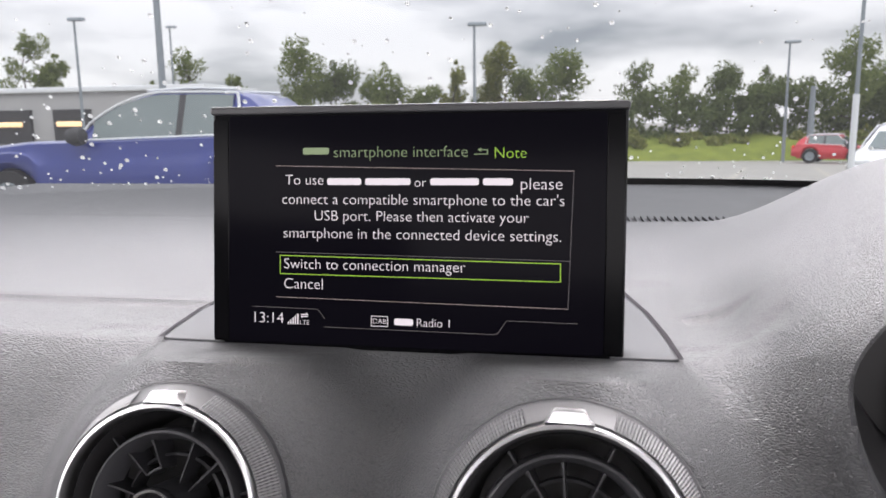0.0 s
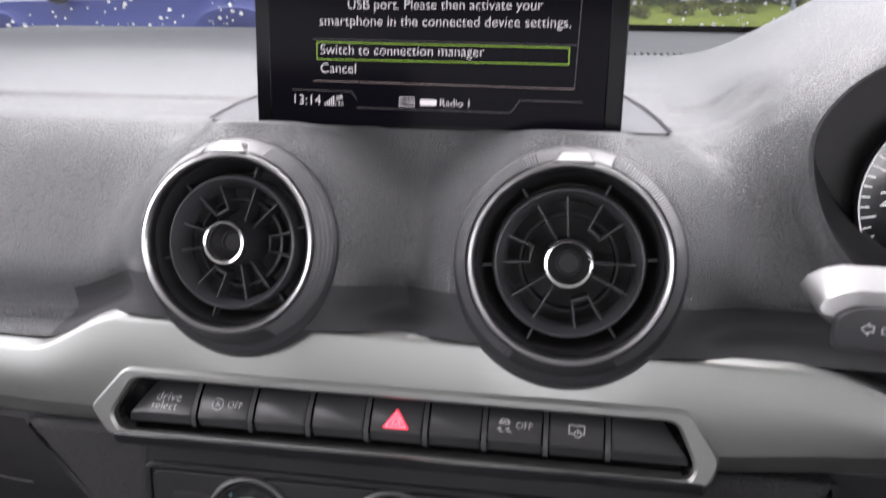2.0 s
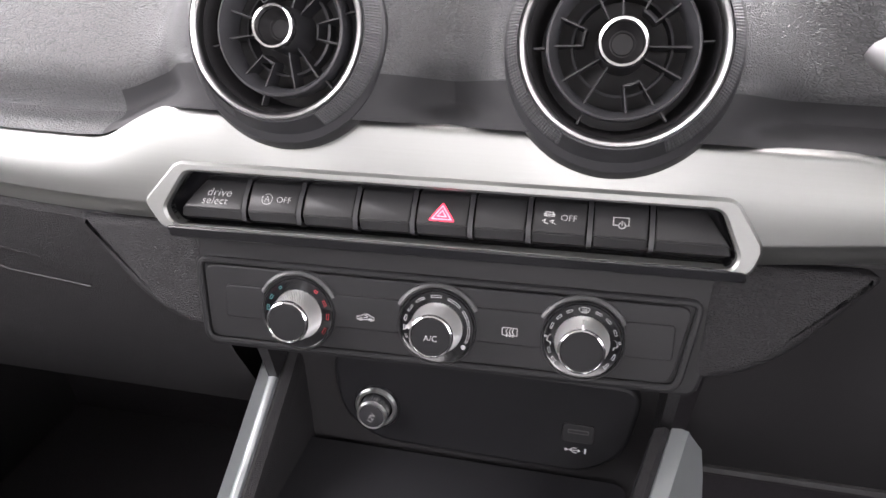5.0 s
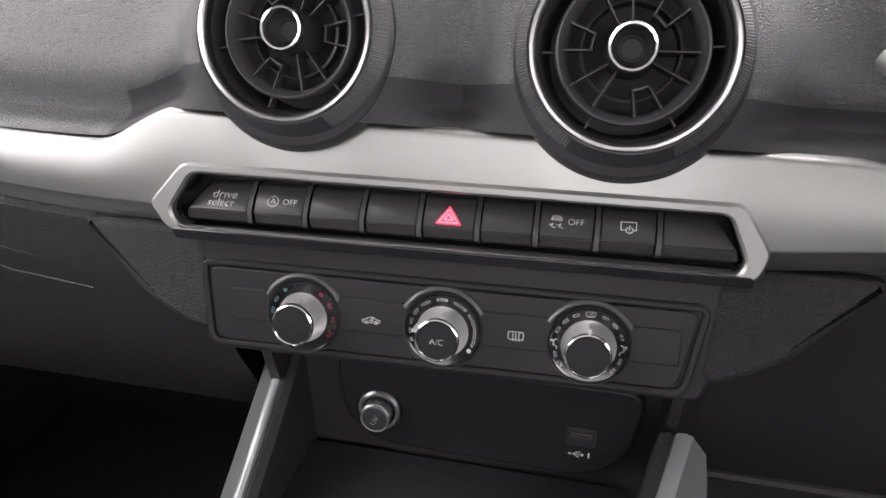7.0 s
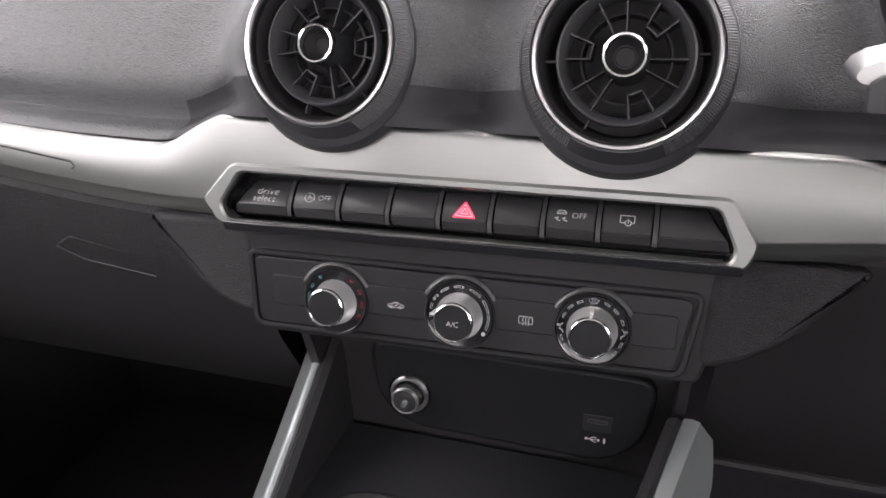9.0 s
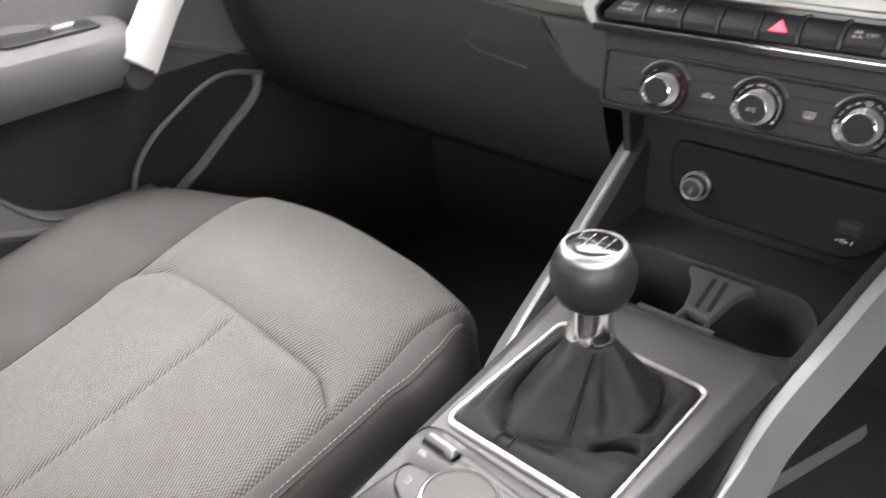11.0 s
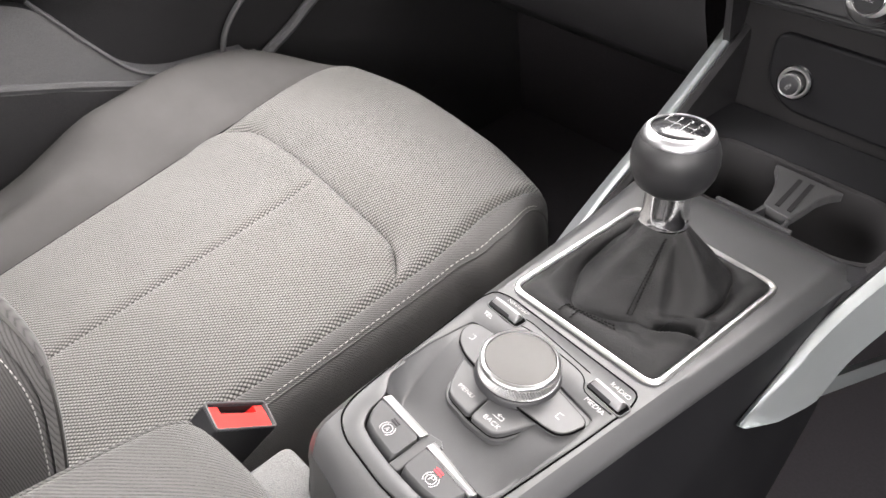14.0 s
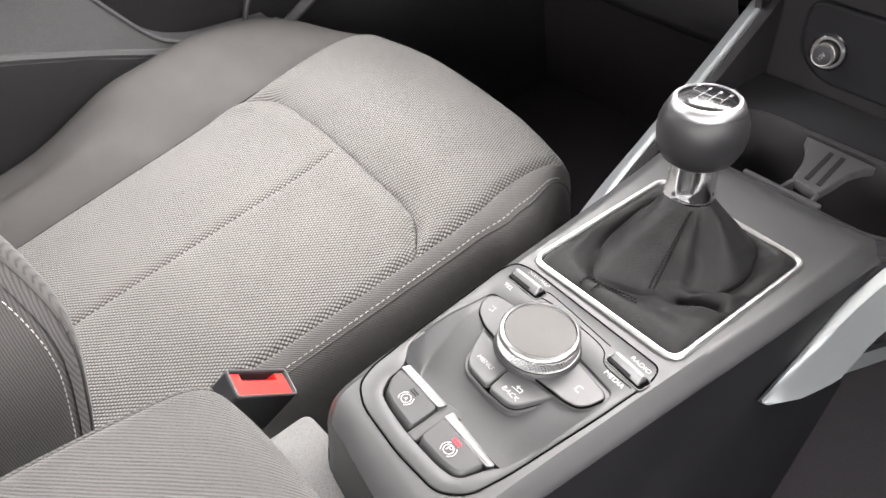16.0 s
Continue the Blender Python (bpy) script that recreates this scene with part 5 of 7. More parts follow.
part("cap_ring", lathe([(0.0105, 0.0108), (0.0106, 0.0122), (0.0098, 0.0132), (0.0088, 0.0130)], 48), M_SILVER, cap, at=m)
words("12V", 0.0072, m @ pose(0.0, -0.001, 0.0132, 0, 0, 62) @ pose(0, -0.0018, 0), M_WHITE, cap, x="CENTER")
usb = thing("usb_port", CUB @ pose(0.071, -0.001, 0), "small black charging port in the cubby", "charging port")
m = CUB @ pose(0.0715, -0.001, -0.001)
part("lid", slab(rrect(0.018, 0.012, 0.002, 4, 0, 0.003), -0.001, 0.0012, 0.0005), M_SATIN, usb, at=m)
part("slot", slab(rrect(0.012, 0.0026, 0.0006, 2, 0, 0.0045), 0.0, 0.0016), M_GREY, usb, at=m)
part("slot", slab(rrect(0.0108, 0.0014, 0.0004, 2, 0, 0.0045), 0.0, 0.0018), M_DEEP, usb, at=m)
part("trident_sign", strokes([[(-0.006, -0.009), (0.002, -0.009), (0.001, -0.0082)], [(0.002, -0.009), (0.001, -0.0098)], [(-0.004, -0.009), (-0.002, -0.0074), (0.0, -0.0074)], [(-0.0035, -0.009), (-0.0015, -0.0106), (0.0, -0.0106)], arc(-0.006, -0.009, 0.0006, 0, 360, 8)], 0.0005), M_WHITE, usb, flat=True, at=m)
words("1", 0.0010, m @ pose(0.0045, -0.0106, 0.0002), M_WHITE, usb, high=0.0034)

# ---- gear lever ----
shifter = thing("gear_lever", CONS @ pose(-0.01, 0.0, 0.0), "gear lever with black leather gaiter and silver frame", "gear lever")
part("gaiter_frame", frame_plate(G_OUT, shrink(G_OUT, 0.0036), -0.006, 0.0026, 0.0011), M_FRAME, shifter, "polished silver frame", at=CONS)
NECK = Vector((-0.0115, 0.0160, 0.030))
base = shrink(G_OUT, 0.0040)
NB = 240
# rolled skirt along the frame, a crease at the foot, then a slack pyramid up to the neck
FOOT = rounded([(-0.0180, -0.0615), (0.0110, -0.0485), (0.0250, -0.0415), (0.0265, -0.0320), (0.0360, -0.0215), (0.0400, 0.0060), (0.0300, 0.0390), (-0.0300, 0.0410), (-0.0385, 0.0200), (-0.0340, -0.0300)], 0.011, 6)
C2 = (NECK.x + 0.006, NECK.y - 0.012)
G_LINE, F_LINE = polar(base, *C2, n=NB), polar(FOOT, *C2, n=NB)
ST = [(i / 27, 0) for i in range(28)] + [(i / 44, 1) for i in range(1, 45)]
rings = []
for t, upper in ST:
    ring = []
    for i in range(NB):
        o, f = Vector(G_LINE[i]), Vector(F_LINE[i])
        ang = math.atan2(f.y - NECK.y, f.x - NECK.x)
        twist = ang + 0.30 + 0.35 * noise.noise(Vector((math.cos(ang) * 1.2, math.sin(ang) * 1.2, 5.0)))
        top = Vector((NECK.x + 0.0128 * math.cos(twist), NECK.y + 0.0128 * math.sin(twist)))
        slack = noise.noise(Vector((math.cos(ang) * 1.6 + 3, math.sin(ang) * 1.6, 0.3)))
        fine = noise.noise(Vector((math.cos(ang) * 5 + 1, math.sin(ang) * 5, t * 3 + 4 * upper)))
        if not upper:
            p = o.lerp(f, t)
            roll = min(1.0, (o - f).length / 0.012)
            z = 0.0046 * roll * math.sin(math.pi * min(1.0, t * 1.06)) ** 0.75 * (1 - 0.30 * t) + 0.0008 * (1 - t) - 0.0012 * t ** 6
            z += 0.0010 * slack * math.sin(math.pi * t) + 0.0005 * fine * math.sin(math.pi * t)
        else:
            # flat cloth between sharp ridges, bulging over the crease at the foot
            p = f.lerp(top, t)
            ridge = 0.0
            for a0, wd, amt in ((-1.30, 0.22, 0.7), (-0.38, 0.20, 1.5), (0.75, 0.3, 0.7), (2.5, 0.3, 0.7)):
                dd = (ang - a0 + math.pi) % (2 * math.pi) - math.pi
                ridge += amt * math.exp(-(dd / wd) ** 2)
            z = -0.0012 + 0.0268 * (1 - (1 - t) ** 1.22)
            valley = math.exp(-((ang + 0.80) / 0.20) ** 2) * math.sin(math.pi * t) ** 0.8 * (1 - 0.5 * t)
            z -= 0.0050 * valley
            bulge = 0.0016 * math.exp(-((t - 0.10) / 0.09) ** 2) * smooth(0.0, 0.05, t)
            out_dir = (f - top).normalized()
            p = p + out_dir * (bulge + math.sin(math.pi * t) * (0.0012 * ridge - 0.0004 + 0.0016 * slack + 0.0006 * fine))
            z += math.sin(math.pi * t) * (0.0008 * ridge + 0.0008 * slack) + 0.0030 * math.sin(math.pi * t) ** 0.6 * noise.noise(Vector((p.x * 42 + 2, p.y * 42, 1.7)))
        # deep pinched fold at the rear corner: a hollow under an overhanging flap
        d = p - Vector((0.0345, -0.0345))
        along, across = d.x * 0.78 + d.y * 0.62, -d.x * 0.62 + d.y * 0.78
        hollow = math.exp(-(along / 0.0100) ** 4 - (across / 0.0042) ** 2)
        flap = math.exp(-((along - 0.003) / 0.013) ** 2 - ((across - 0.0068) / 0.0034) ** 2)
        lip = math.exp(-((along + 0.003) / 0.014) ** 2 - ((across + 0.0072) / 0.0030) ** 2)
        crest = math.exp(-((p.x - 0.0190) / 0.010) ** 2 - ((p.y + 0.0470) / 0.0045) ** 2)
        z += 0.0070 * flap + 0.0046 * lip + 0.0038 * crest - 0.0150 * hollow
        p = p + Vector((0.62, -0.78)) * (0.0040 * flap * upper)
        ring.append((p.x, p.y, max(z, -0.0120)))
    rings.append(ring)
part("gaiter", loft(rings), M_GAITER, shifter, "creased black leather gaiter", at=CONS)


def stitch(points, size, material, parent, m=None, dash=0.6, r=0.0004, name="stitching"):
    """A row of thread stitches along a polyline."""
    p = [Vector(q) for q in points]
    out = bmesh.new()
    parts = []
    dist, total = [0.0], 0.0
    for a, b in zip(p, p[1:]):
        total += (b - a).length
        dist.append(total)
    k = int(total / size)

    def at(d):
        for i in range(len(p) - 1):
            if d <= dist[i + 1] + 1e-9:
                return p[i].lerp(p[i + 1], (d - dist[i]) / max(dist[i + 1] - dist[i], 1e-9))
        return p[-1]

    for i in range(k):
        a, b = at(i * size), at(i * size + size * dash)
        parts.append(tube([a, a.lerp(b, 0.5) + Vector((0, 0, r * 0.5)), b], [r * 0.7, r, r * 0.7], 5))
    return part(name, merge(*parts), material, parent, at=m)


def gaiter_line(f, rows, off=0.0006):
    """Places on the gaiter up its slope, at the angle f round the neck."""
    k = min(range(NB), key=lambda j: abs(math.atan2(F_LINE[j][1] - NECK.y, F_LINE[j][0] - NECK.x) - f))
    return [Vector(rings[j][k]) + Vector((0, 0, off)) for j in rows]


for f in (-1.20, -1.25):
    stitch(gaiter_line(f, range(30, 70)), 0.0022, M_DTHREAD, shifter, CONS, r=0.0005)
a0, a1 = (min(range(NB), key=lambda j: abs(math.atan2(F_LINE[j][1] - NECK.y, F_LINE[j][0] - NECK.x) - f)) for f in (-1.62, -1.25))
for row in (13, 16):
    stitch([Vector(rings[row][k]) + Vector((0, 0, 0.0005)) for k in range(min(a0, a1), max(a0, a1) + 1)], 0.0022, M_DTHREAD, shifter, CONS, r=0.0005)
for k in (a0, a0 + 4):
    stitch([Vector(rings[j][k]) + Vector((0, 0, 0.0005)) for j in range(3, 16)], 0.0022, M_DTHREAD, shifter, CONS, r=0.0005)
KNOB = CONS @ pose(-0.0135, 0.0180, 0.0245, 3, -4, 0)
part("collar", lathe([(0.0128, -0.004), (0.0144, -0.001), (0.0148, 0.002), (0.0140, 0.0045), (0.0134, 0.010), (0.0136, 0.018), (0.0142, 0.024)], 48), M_CHROME, shifter, "polished metal collar", at=KNOB)
KNOB = KNOB @ pose(0, 0, 0.0040) @ Matrix.Scale(0.94, 4)
knob = part("knob", lathe([(0.0100, 0.0195), (0.0160, 0.0205), (0.0215, 0.0250), (0.0250, 0.0325), (0.0262, 0.0405), (0.0256, 0.0470), (0.0238, 0.0525), (0.0216, 0.0560)], 64), M_KNOB, shifter, "black leather ball", at=KNOB)
part("knob_ring", lathe([(0.0218, 0.0548), (0.0219, 0.0560), (0.0204, 0.0592), (0.0190, 0.0606), (0.0180, 0.0606), (0.0177, 0.0593)], 64), M_RINGSATIN, knob, "satin silver ring", at=KNOB)
part("inner_ring", lathe([(0.0180, 0.0600), (0.0178, 0.0612), (0.0170, 0.0614), (0.0167, 0.0606)], 64), M_RINGSATIN, knob, at=KNOB)
part("knob_cap", lathe([(0.0170, 0.0606), (0.0160, 0.0614), (0.0110, 0.0622), (0.0001, 0.0626)], 48), M_GLOSS, knob, "gloss black cap with shift pattern", at=KNOB)
part("shift_pattern", strokes([[(-0.0105, 0.0045), (-0.0105, 0.0), (0.0095, 0.0), (0.0095, 0.0045)], [(-0.0035, 0.0045), (-0.0035, -0.0045)], [(0.003, 0.0045), (0.003, -0.0045)], [(0.0095, 0), (0.0095, -0.0045)]], 0.00025, 0.0626), M_WHITE, knob, flat=True, at=KNOB)
for txt, x, y in (("R", -0.0105, 0.0060), ("1", -0.0038, 0.0060), ("3", 0.0028, 0.0060), ("5", 0.0092, 0.0060), ("2", -0.0038, -0.0090), ("4", 0.0028, -0.0090), ("6", 0.0092, -0.0090)):
    words(txt, 0.0022 if txt != "1" else 0.001, KNOB @ pose(x, y, 0.0624), M_WHITE, knob, x="CENTER", high=0.0028)

# ---- console controls ----
DIAL = CONS @ pose(-0.0029, -0.1208, 0.0)
dial = thing("rotary_controller", DIAL, "round grey rotary controller with knurled silver rim", "control dial")
part("base", lathe([(0.0222, -0.008), (0.0218, 0.0008), (0.0208, 0.0022), (0.0196, 0.0022), (0.018, 0.0)], 56), M_BLACK, dial, at=DIAL)
part("rim", lathe([(0.0190, 0.0016)] + [(0.0203, 0.0026 + 0.00072 * j) for j in range(9)] + [(0.0197, 0.0092)], 170, wave=lambda a, h: -0.0009 if (a + int(h * 700)) % 2 and 0.0028 < h < 0.0086 else 0), M_DIALRIM, dial, "knurled silver rim", flat=True, at=DIAL)
part("bright_ring", lathe([(0.0198, 0.0088), (0.0202, 0.0096), (0.0199, 0.0106), (0.0189, 0.0114), (0.0180, 0.0116), (0.0177, 0.0108)], 72), M_RING, dial, at=DIAL)
part("pad", lathe([(0.0176, 0.0104), (0.0174, 0.0111), (0.0170, 0.0113), (0.0001, 0.0110)], 56), M_DIALPAD, dial, at=DIAL)

keys = thing("menu_keys", CONS @ pose(0, -0.135, 0), "dark grey menu keys grouped round the rotary controller", "control keys")
BLOCK = [(-0.0318, -0.1275), (-0.0258, -0.1415), (-0.0212, -0.1505), (-0.0168, -0.1548), (-0.0013, -0.1572), (0.0110, -0.1570), (0.0144, -0.1553), (0.0166, -0.1520), (0.0240, -0.1340), (0.0100, -0.1180), (-0.0140, -0.1180)]
part("surround", slab(rounded(shrink(BLOCK, -0.0016), 0.003, 4), -0.016, -0.0048, 0.0010), M_GREY, keys, at=CONS)
part("block_gap", slab(rounded(shrink(BLOCK, -0.0002), 0.003, 4), -0.014, -0.0042), M_GAP, keys, at=CONS)
TOP = -0.0012
MENU_KEY = [(-0.0318, -0.1275), (-0.0258, -0.1415), (-0.0212, -0.1505), (-0.0168, -0.1548), (-0.0018, -0.1571), (-0.0040, -0.1300), (-0.0200, -0.1230)]
BACK_KEY = [(-0.0031, -0.1300), (-0.0009, -0.1572), (0.0110, -0.1570), (0.0144, -0.1553), (0.0166, -0.1520), (0.0240, -0.1340), (0.0150, -0.1230)]
menu = part("key", slab(rounded(MENU_KEY, 0.0032, 4), -0.012, TOP, 0.0010, 3), M_GREY, keys, at=CONS)
back = part("key", slab(rounded(BACK_KEY, 0.0032, 4), -0.012, TOP, 0.0010, 3), M_GREY, keys, at=CONS)
words("MENU", 0.0100, CONS @ pose(-0.0128, -0.1486, TOP + 0.0002, 0, 0, -4), M_WHITE, menu, x="CENTER")
words("BACK", 0.0098, CONS @ pose(0.0085, -0.1532, TOP + 0.0002, 0, 0, -4), M_WHITE, back, x="CENTER")
part("return_arrow", strokes([[(0.0060, -0.1484), (0.0113, -0.1484), (0.0113, -0.1464), (0.0077, -0.1464)], [(0.0087, -0.1455), (0.0075, -0.1464), (0.0087, -0.1473)]], 0.0004, TOP + 0.0003), M_WHITE, back, flat=True, at=CONS)
for sign, wing_line in ((-1, [(-0.0388, -0.1262), (-0.0428, -0.1195), (-0.0428, -0.1132), (-0.0388, -0.1106), (-0.0270, -0.1098), (-0.0140, -0.1345), (-0.0300, -0.1312)]),
                        (1, [(0.0150, -0.1140), (0.0372, -0.1193), (0.0397, -0.1222), (0.0374, -0.1310), (0.0341, -0.1354), (0.0284, -0.1368), (0.0080, -0.1372)])):
    part("wing_gap", slab(rounded(shrink(wing_line, -0.0005), 0.003, 4), -0.0006, 0.0004), M_GAP, keys, at=CONS)
    wing = part("wing_key", slab(rounded(wing_line, 0.003, 4), -0.011, 0.0009, 0.0004), M_GREY, keys, at=CONS)
    cx, cy = (-0.0352, -0.1203) if sign < 0 else (0.0285, -0.1270)
    part("bracket_sign", strokes([[(cx + sign * 0.0012, cy + 0.0018), (cx - sign * 0.0012, cy + 0.0016), (cx - sign * 0.0013, cy - 0.0016), (cx + sign * 0.0011, cy - 0.0018)]], 0.0003, 0.0011), M_WHITE, wing, flat=True, at=CONS)
for up_word, low_word, cx, cy, wu, wl, turn in (("NAV/MAP", "TEL", -0.0368, -0.0920, 0.0150, 0.0062, -4), ("RADIO", "MEDIA", 0.0360, -0.0996, 0.0120, 0.0118, -8)):
    at = CONS @ pose(cx, cy, 0.0007, 0, 0, turn)
    tg = thing("toggle_switch", at, "small silver-topped toggle switch on the console", "toggle switch", "toggle switches on the console")
    part("socket", slab(rrect(0.0232, 0.0088, 0.0022, 5, 0.0008, -0.0006), -0.002, 0.0002), M_GAP, tg, at=at)
    part("socket_rim", frame_plate(rrect(0.0240, 0.0096, 0.0025, 5, 0.0008, -0.0006), rrect(0.0226, 0.0082, 0.0020, 5, 0.0008, -0.0006), -0.002, 0.0005, 0.0002), M_GREY, tg, at=at)
    rings = []
    for x, h, w in ((-0.0106, 0.0, 0.0030), (-0.0104, 0.0042, 0.0029), (-0.0096, 0.0060, 0.0028), (-0.0030, 0.0064, 0.0028), (0.0030, 0.0064, 0.0028), (0.0098, 0.0060, 0.0029), (0.0108, 0.0040, 0.0029), (0.0110, 0.0, 0.0030)):
        x, w, h = x * 0.9, w * 0.85, h * 0.68
        rings.append([(x, -w - 0.0008, 0.0), (x, -w, h * 0.55), (x, -w * 0.10, h), (x, w * 0.45, h * 0.98), (x, w * 0.9, h * 0.55), (x, w, 0.0)])
    part("rocker", loft(rings, True, True, True), M_TOGGLE, tg, "satin silver rocker", at=at)
    part("rocker_front", loft([[(x, -0.0036, -0.0002), (x, -0.0032, 0.0014), (x, -0.0027, 0.0023), (x, -0.0022, 0.0020), (x, -0.0025, -0.0002)] for x in (-0.0098, -0.0096, 0.0040, 0.0044)], True, True, True), M_BLACK, tg, "black finger face", at=at)
    words(up_word, wu, at @ pose(0.0015, 0.0066, 0.0001), M_WHITE, tg, x="CENTER")
    words(low_word, wl, at @ pose(-0.0042 if wl < 0.01 else 0.0010, -0.0110, 0.0001), M_WHITE, tg, x="CENTER")
# seam lines between the keys and the gaiter
for line in (((-0.0262, -0.0886), (-0.0205, -0.0882), (0.0212, -0.0936)), ((-0.0485, -0.0915), (-0.0455, -0.0950), (-0.0306, -0.0978), (-0.0255, -0.0946), (-0.0173, -0.0931)),
             ((0.0002, -0.0946), (0.0163, -0.0965), (0.0222, -0.0995), (0.0250, -0.1040), (0.0292, -0.1062), (0.0440, -0.1075))):
    part("groove", tube([CONS @ Vector((x, y, 0.0007)) for x, y in spline(line, 16)], 0.00032, 6), M_GAP, console)

SWITCH_A = [(-0.0338, -0.1825), (-0.0340, -0.1905), (-0.0292, -0.1980), (-0.0206, -0.2006), (-0.0065, -0.2026), (-0.0062, -0.1848)]
SWITCH_P = [(0.0002, -0.1860), (0.0006, -0.2032), (0.0153, -0.2040), (0.0231, -0.2030), (0.0266, -0.2004), (0.0298, -0.1896)]
BAR_A = [(-0.0342, -0.1822), (-0.0330, -0.1779), (-0.0046, -0.1802), (-0.0058, -0.1846)]
BAR_P = [(0.0000, -0.1858), (0.0006, -0.1811), (0.0316, -0.1860), (0.0302, -0.1896)]
for sign, ol, bar in (("A", SWITCH_A, BAR_A), ("P", SWITCH_P, BAR_P)):
    mx = sum(x for x, _ in ol) / 6
    br = thing("parking_brake_switch" if sign == "P" else "hold_assist_switch", CONS @ pose(mx, -0.19, 0), "grey rocker switch with a silver edge and printed brake sign", "switch", "brake switches on the console")
    foot = rounded(ol, 0.0022, 4)

    def lifted(f, z):
        """The rocker's outline drawn in at its rear and outer side only."""
        out = []
        for x, y in foot:
            k = smooth(-0.186, -0.198, y)
            side = (1 if sign == "A" else -1) * smooth(0.004, 0.016, (mx - x) if sign == "A" else (x - mx))
            out.append((x + 0.0022 * f * side * smooth(-0.1835, -0.190, y), y + 0.0036 * f * k, z - 0.0003 * f * k))
        return out

    sw = part("rocker", loft([lifted(0.0, -0.0115), lifted(0.12, -0.0048), lifted(0.45, -0.0008), lifted(0.80, 0.0010), lifted(1.0, 0.0014)], True, False, True), M_GREY, br, at=CONS)
    rings = [[(x, y, -0.012) for x, y in bar], [(x, y, 0.0016) for x, y in bar], [(x + (mx - x) * 0.01, y + (0.0004 if i in (0, 3) else -0.0012), 0.0021 if i in (0, 3) else 0.0012) for i, (x, y) in enumerate(bar)]]
    part("silver_edge", loft(rings, True, False, True), M_RING, br, "polished silver edge", flat=True, at=CONS)
    o = CONS @ pose(-0.0190 if sign == "A" else 0.0136, -0.1921 if sign == "A" else -0.1957, 0.0017, 0, 0, -6)
    words(sign, 0.0021, o @ pose(0, -0.0012, 0), M_WHITE, sw, x="CENTER")
    part("brake_sign", strokes([arc(0, 0, 0.0024, 0, 360, 18), arc(0, 0, 0.0036, 128, 232, 8), arc(0, 0, 0.0036, -52, 52, 8)], 0.00035), M_WHITE, sw, flat=True, at=o)
    o2 = CONS @ pose(-0.0194 if sign == "A" else 0.0132, -0.1868 if sign == "A" else -0.1906, 0.0016, 0, 0, -6)
    for dy in (0.0007, -0.0007):
        part("telltale", slab(rrect(0.0046, 0.0006, 0.0002, 2, 0, dy), -0.0002, 0.0002), M_LED if sign == "P" else M_DEEP, sw, "lit red telltale" if sign == "P" else "", at=o2)

# ---- passenger seat ----
SEAT_X = -0.347
FRONT = spline([(-0.36, 0.606), (-0.27, 0.619), (-0.12, 0.640), (0.0, 0.657), (0.07, 0.6665), (0.126, 0.6700), (0.168, 0.662), (0.194, 0.638), (0.202, 0.592), (0.196, 0.52), (0.18, 0.46)], 180)


def half_insert(y, right=False):
    w = 0.155 + 0.07 * min(max(y, -0.3), 0.14)
    return min(w, 0.155) - 0.003 * smooth(0.05, 0.12, y) if right else w


LEFT = [(0.0, 0.0), (-0.004, 0.0050), (-0.012, 0.011), (-0.030, 0.024), (-0.052, 0.036), (-0.074, 0.044), (-0.092, 0.042), (-0.108, 0.028), (-0.116, -0.010), (-0.118, -0.06), (-0.114, -0.14)]
RIGHT = [(0.0, 0.0), (0.003, 0.0050), (0.006, 0.0085), (0.013, 0.0105), (0.021, 0.0090), (0.0225, 0.0082), (0.030, 0.0030), (0.036, -0.0120), (0.0395, -0.040), (0.040, -0.09), (0.038, -0.14)]
LEFT_S, RIGHT_S = spline(LEFT, 36), spline(RIGHT, 36)


SEAM = ([-0.160, -0.149, -0.138, -0.131, -0.122, -0.113, -0.098, -0.054, -0.011, 0.030, 0.094, 0.106, 0.114, 0.1237, 0.1366, 0.1453, 0.160],
        [-0.034, -0.024, -0.0125, -0.0065, -0.001, 0.002, 0.0036, 0.0034, 0.0, -0.0043, -0.0102, -0.0120, -0.0145, -0.0200, -0.0295, -0.038, -0.052])


def seam_y(x):
    """Where the cross seam of the cushion runs, x across from its middle."""
    return float(np.interp(x, *SEAM))


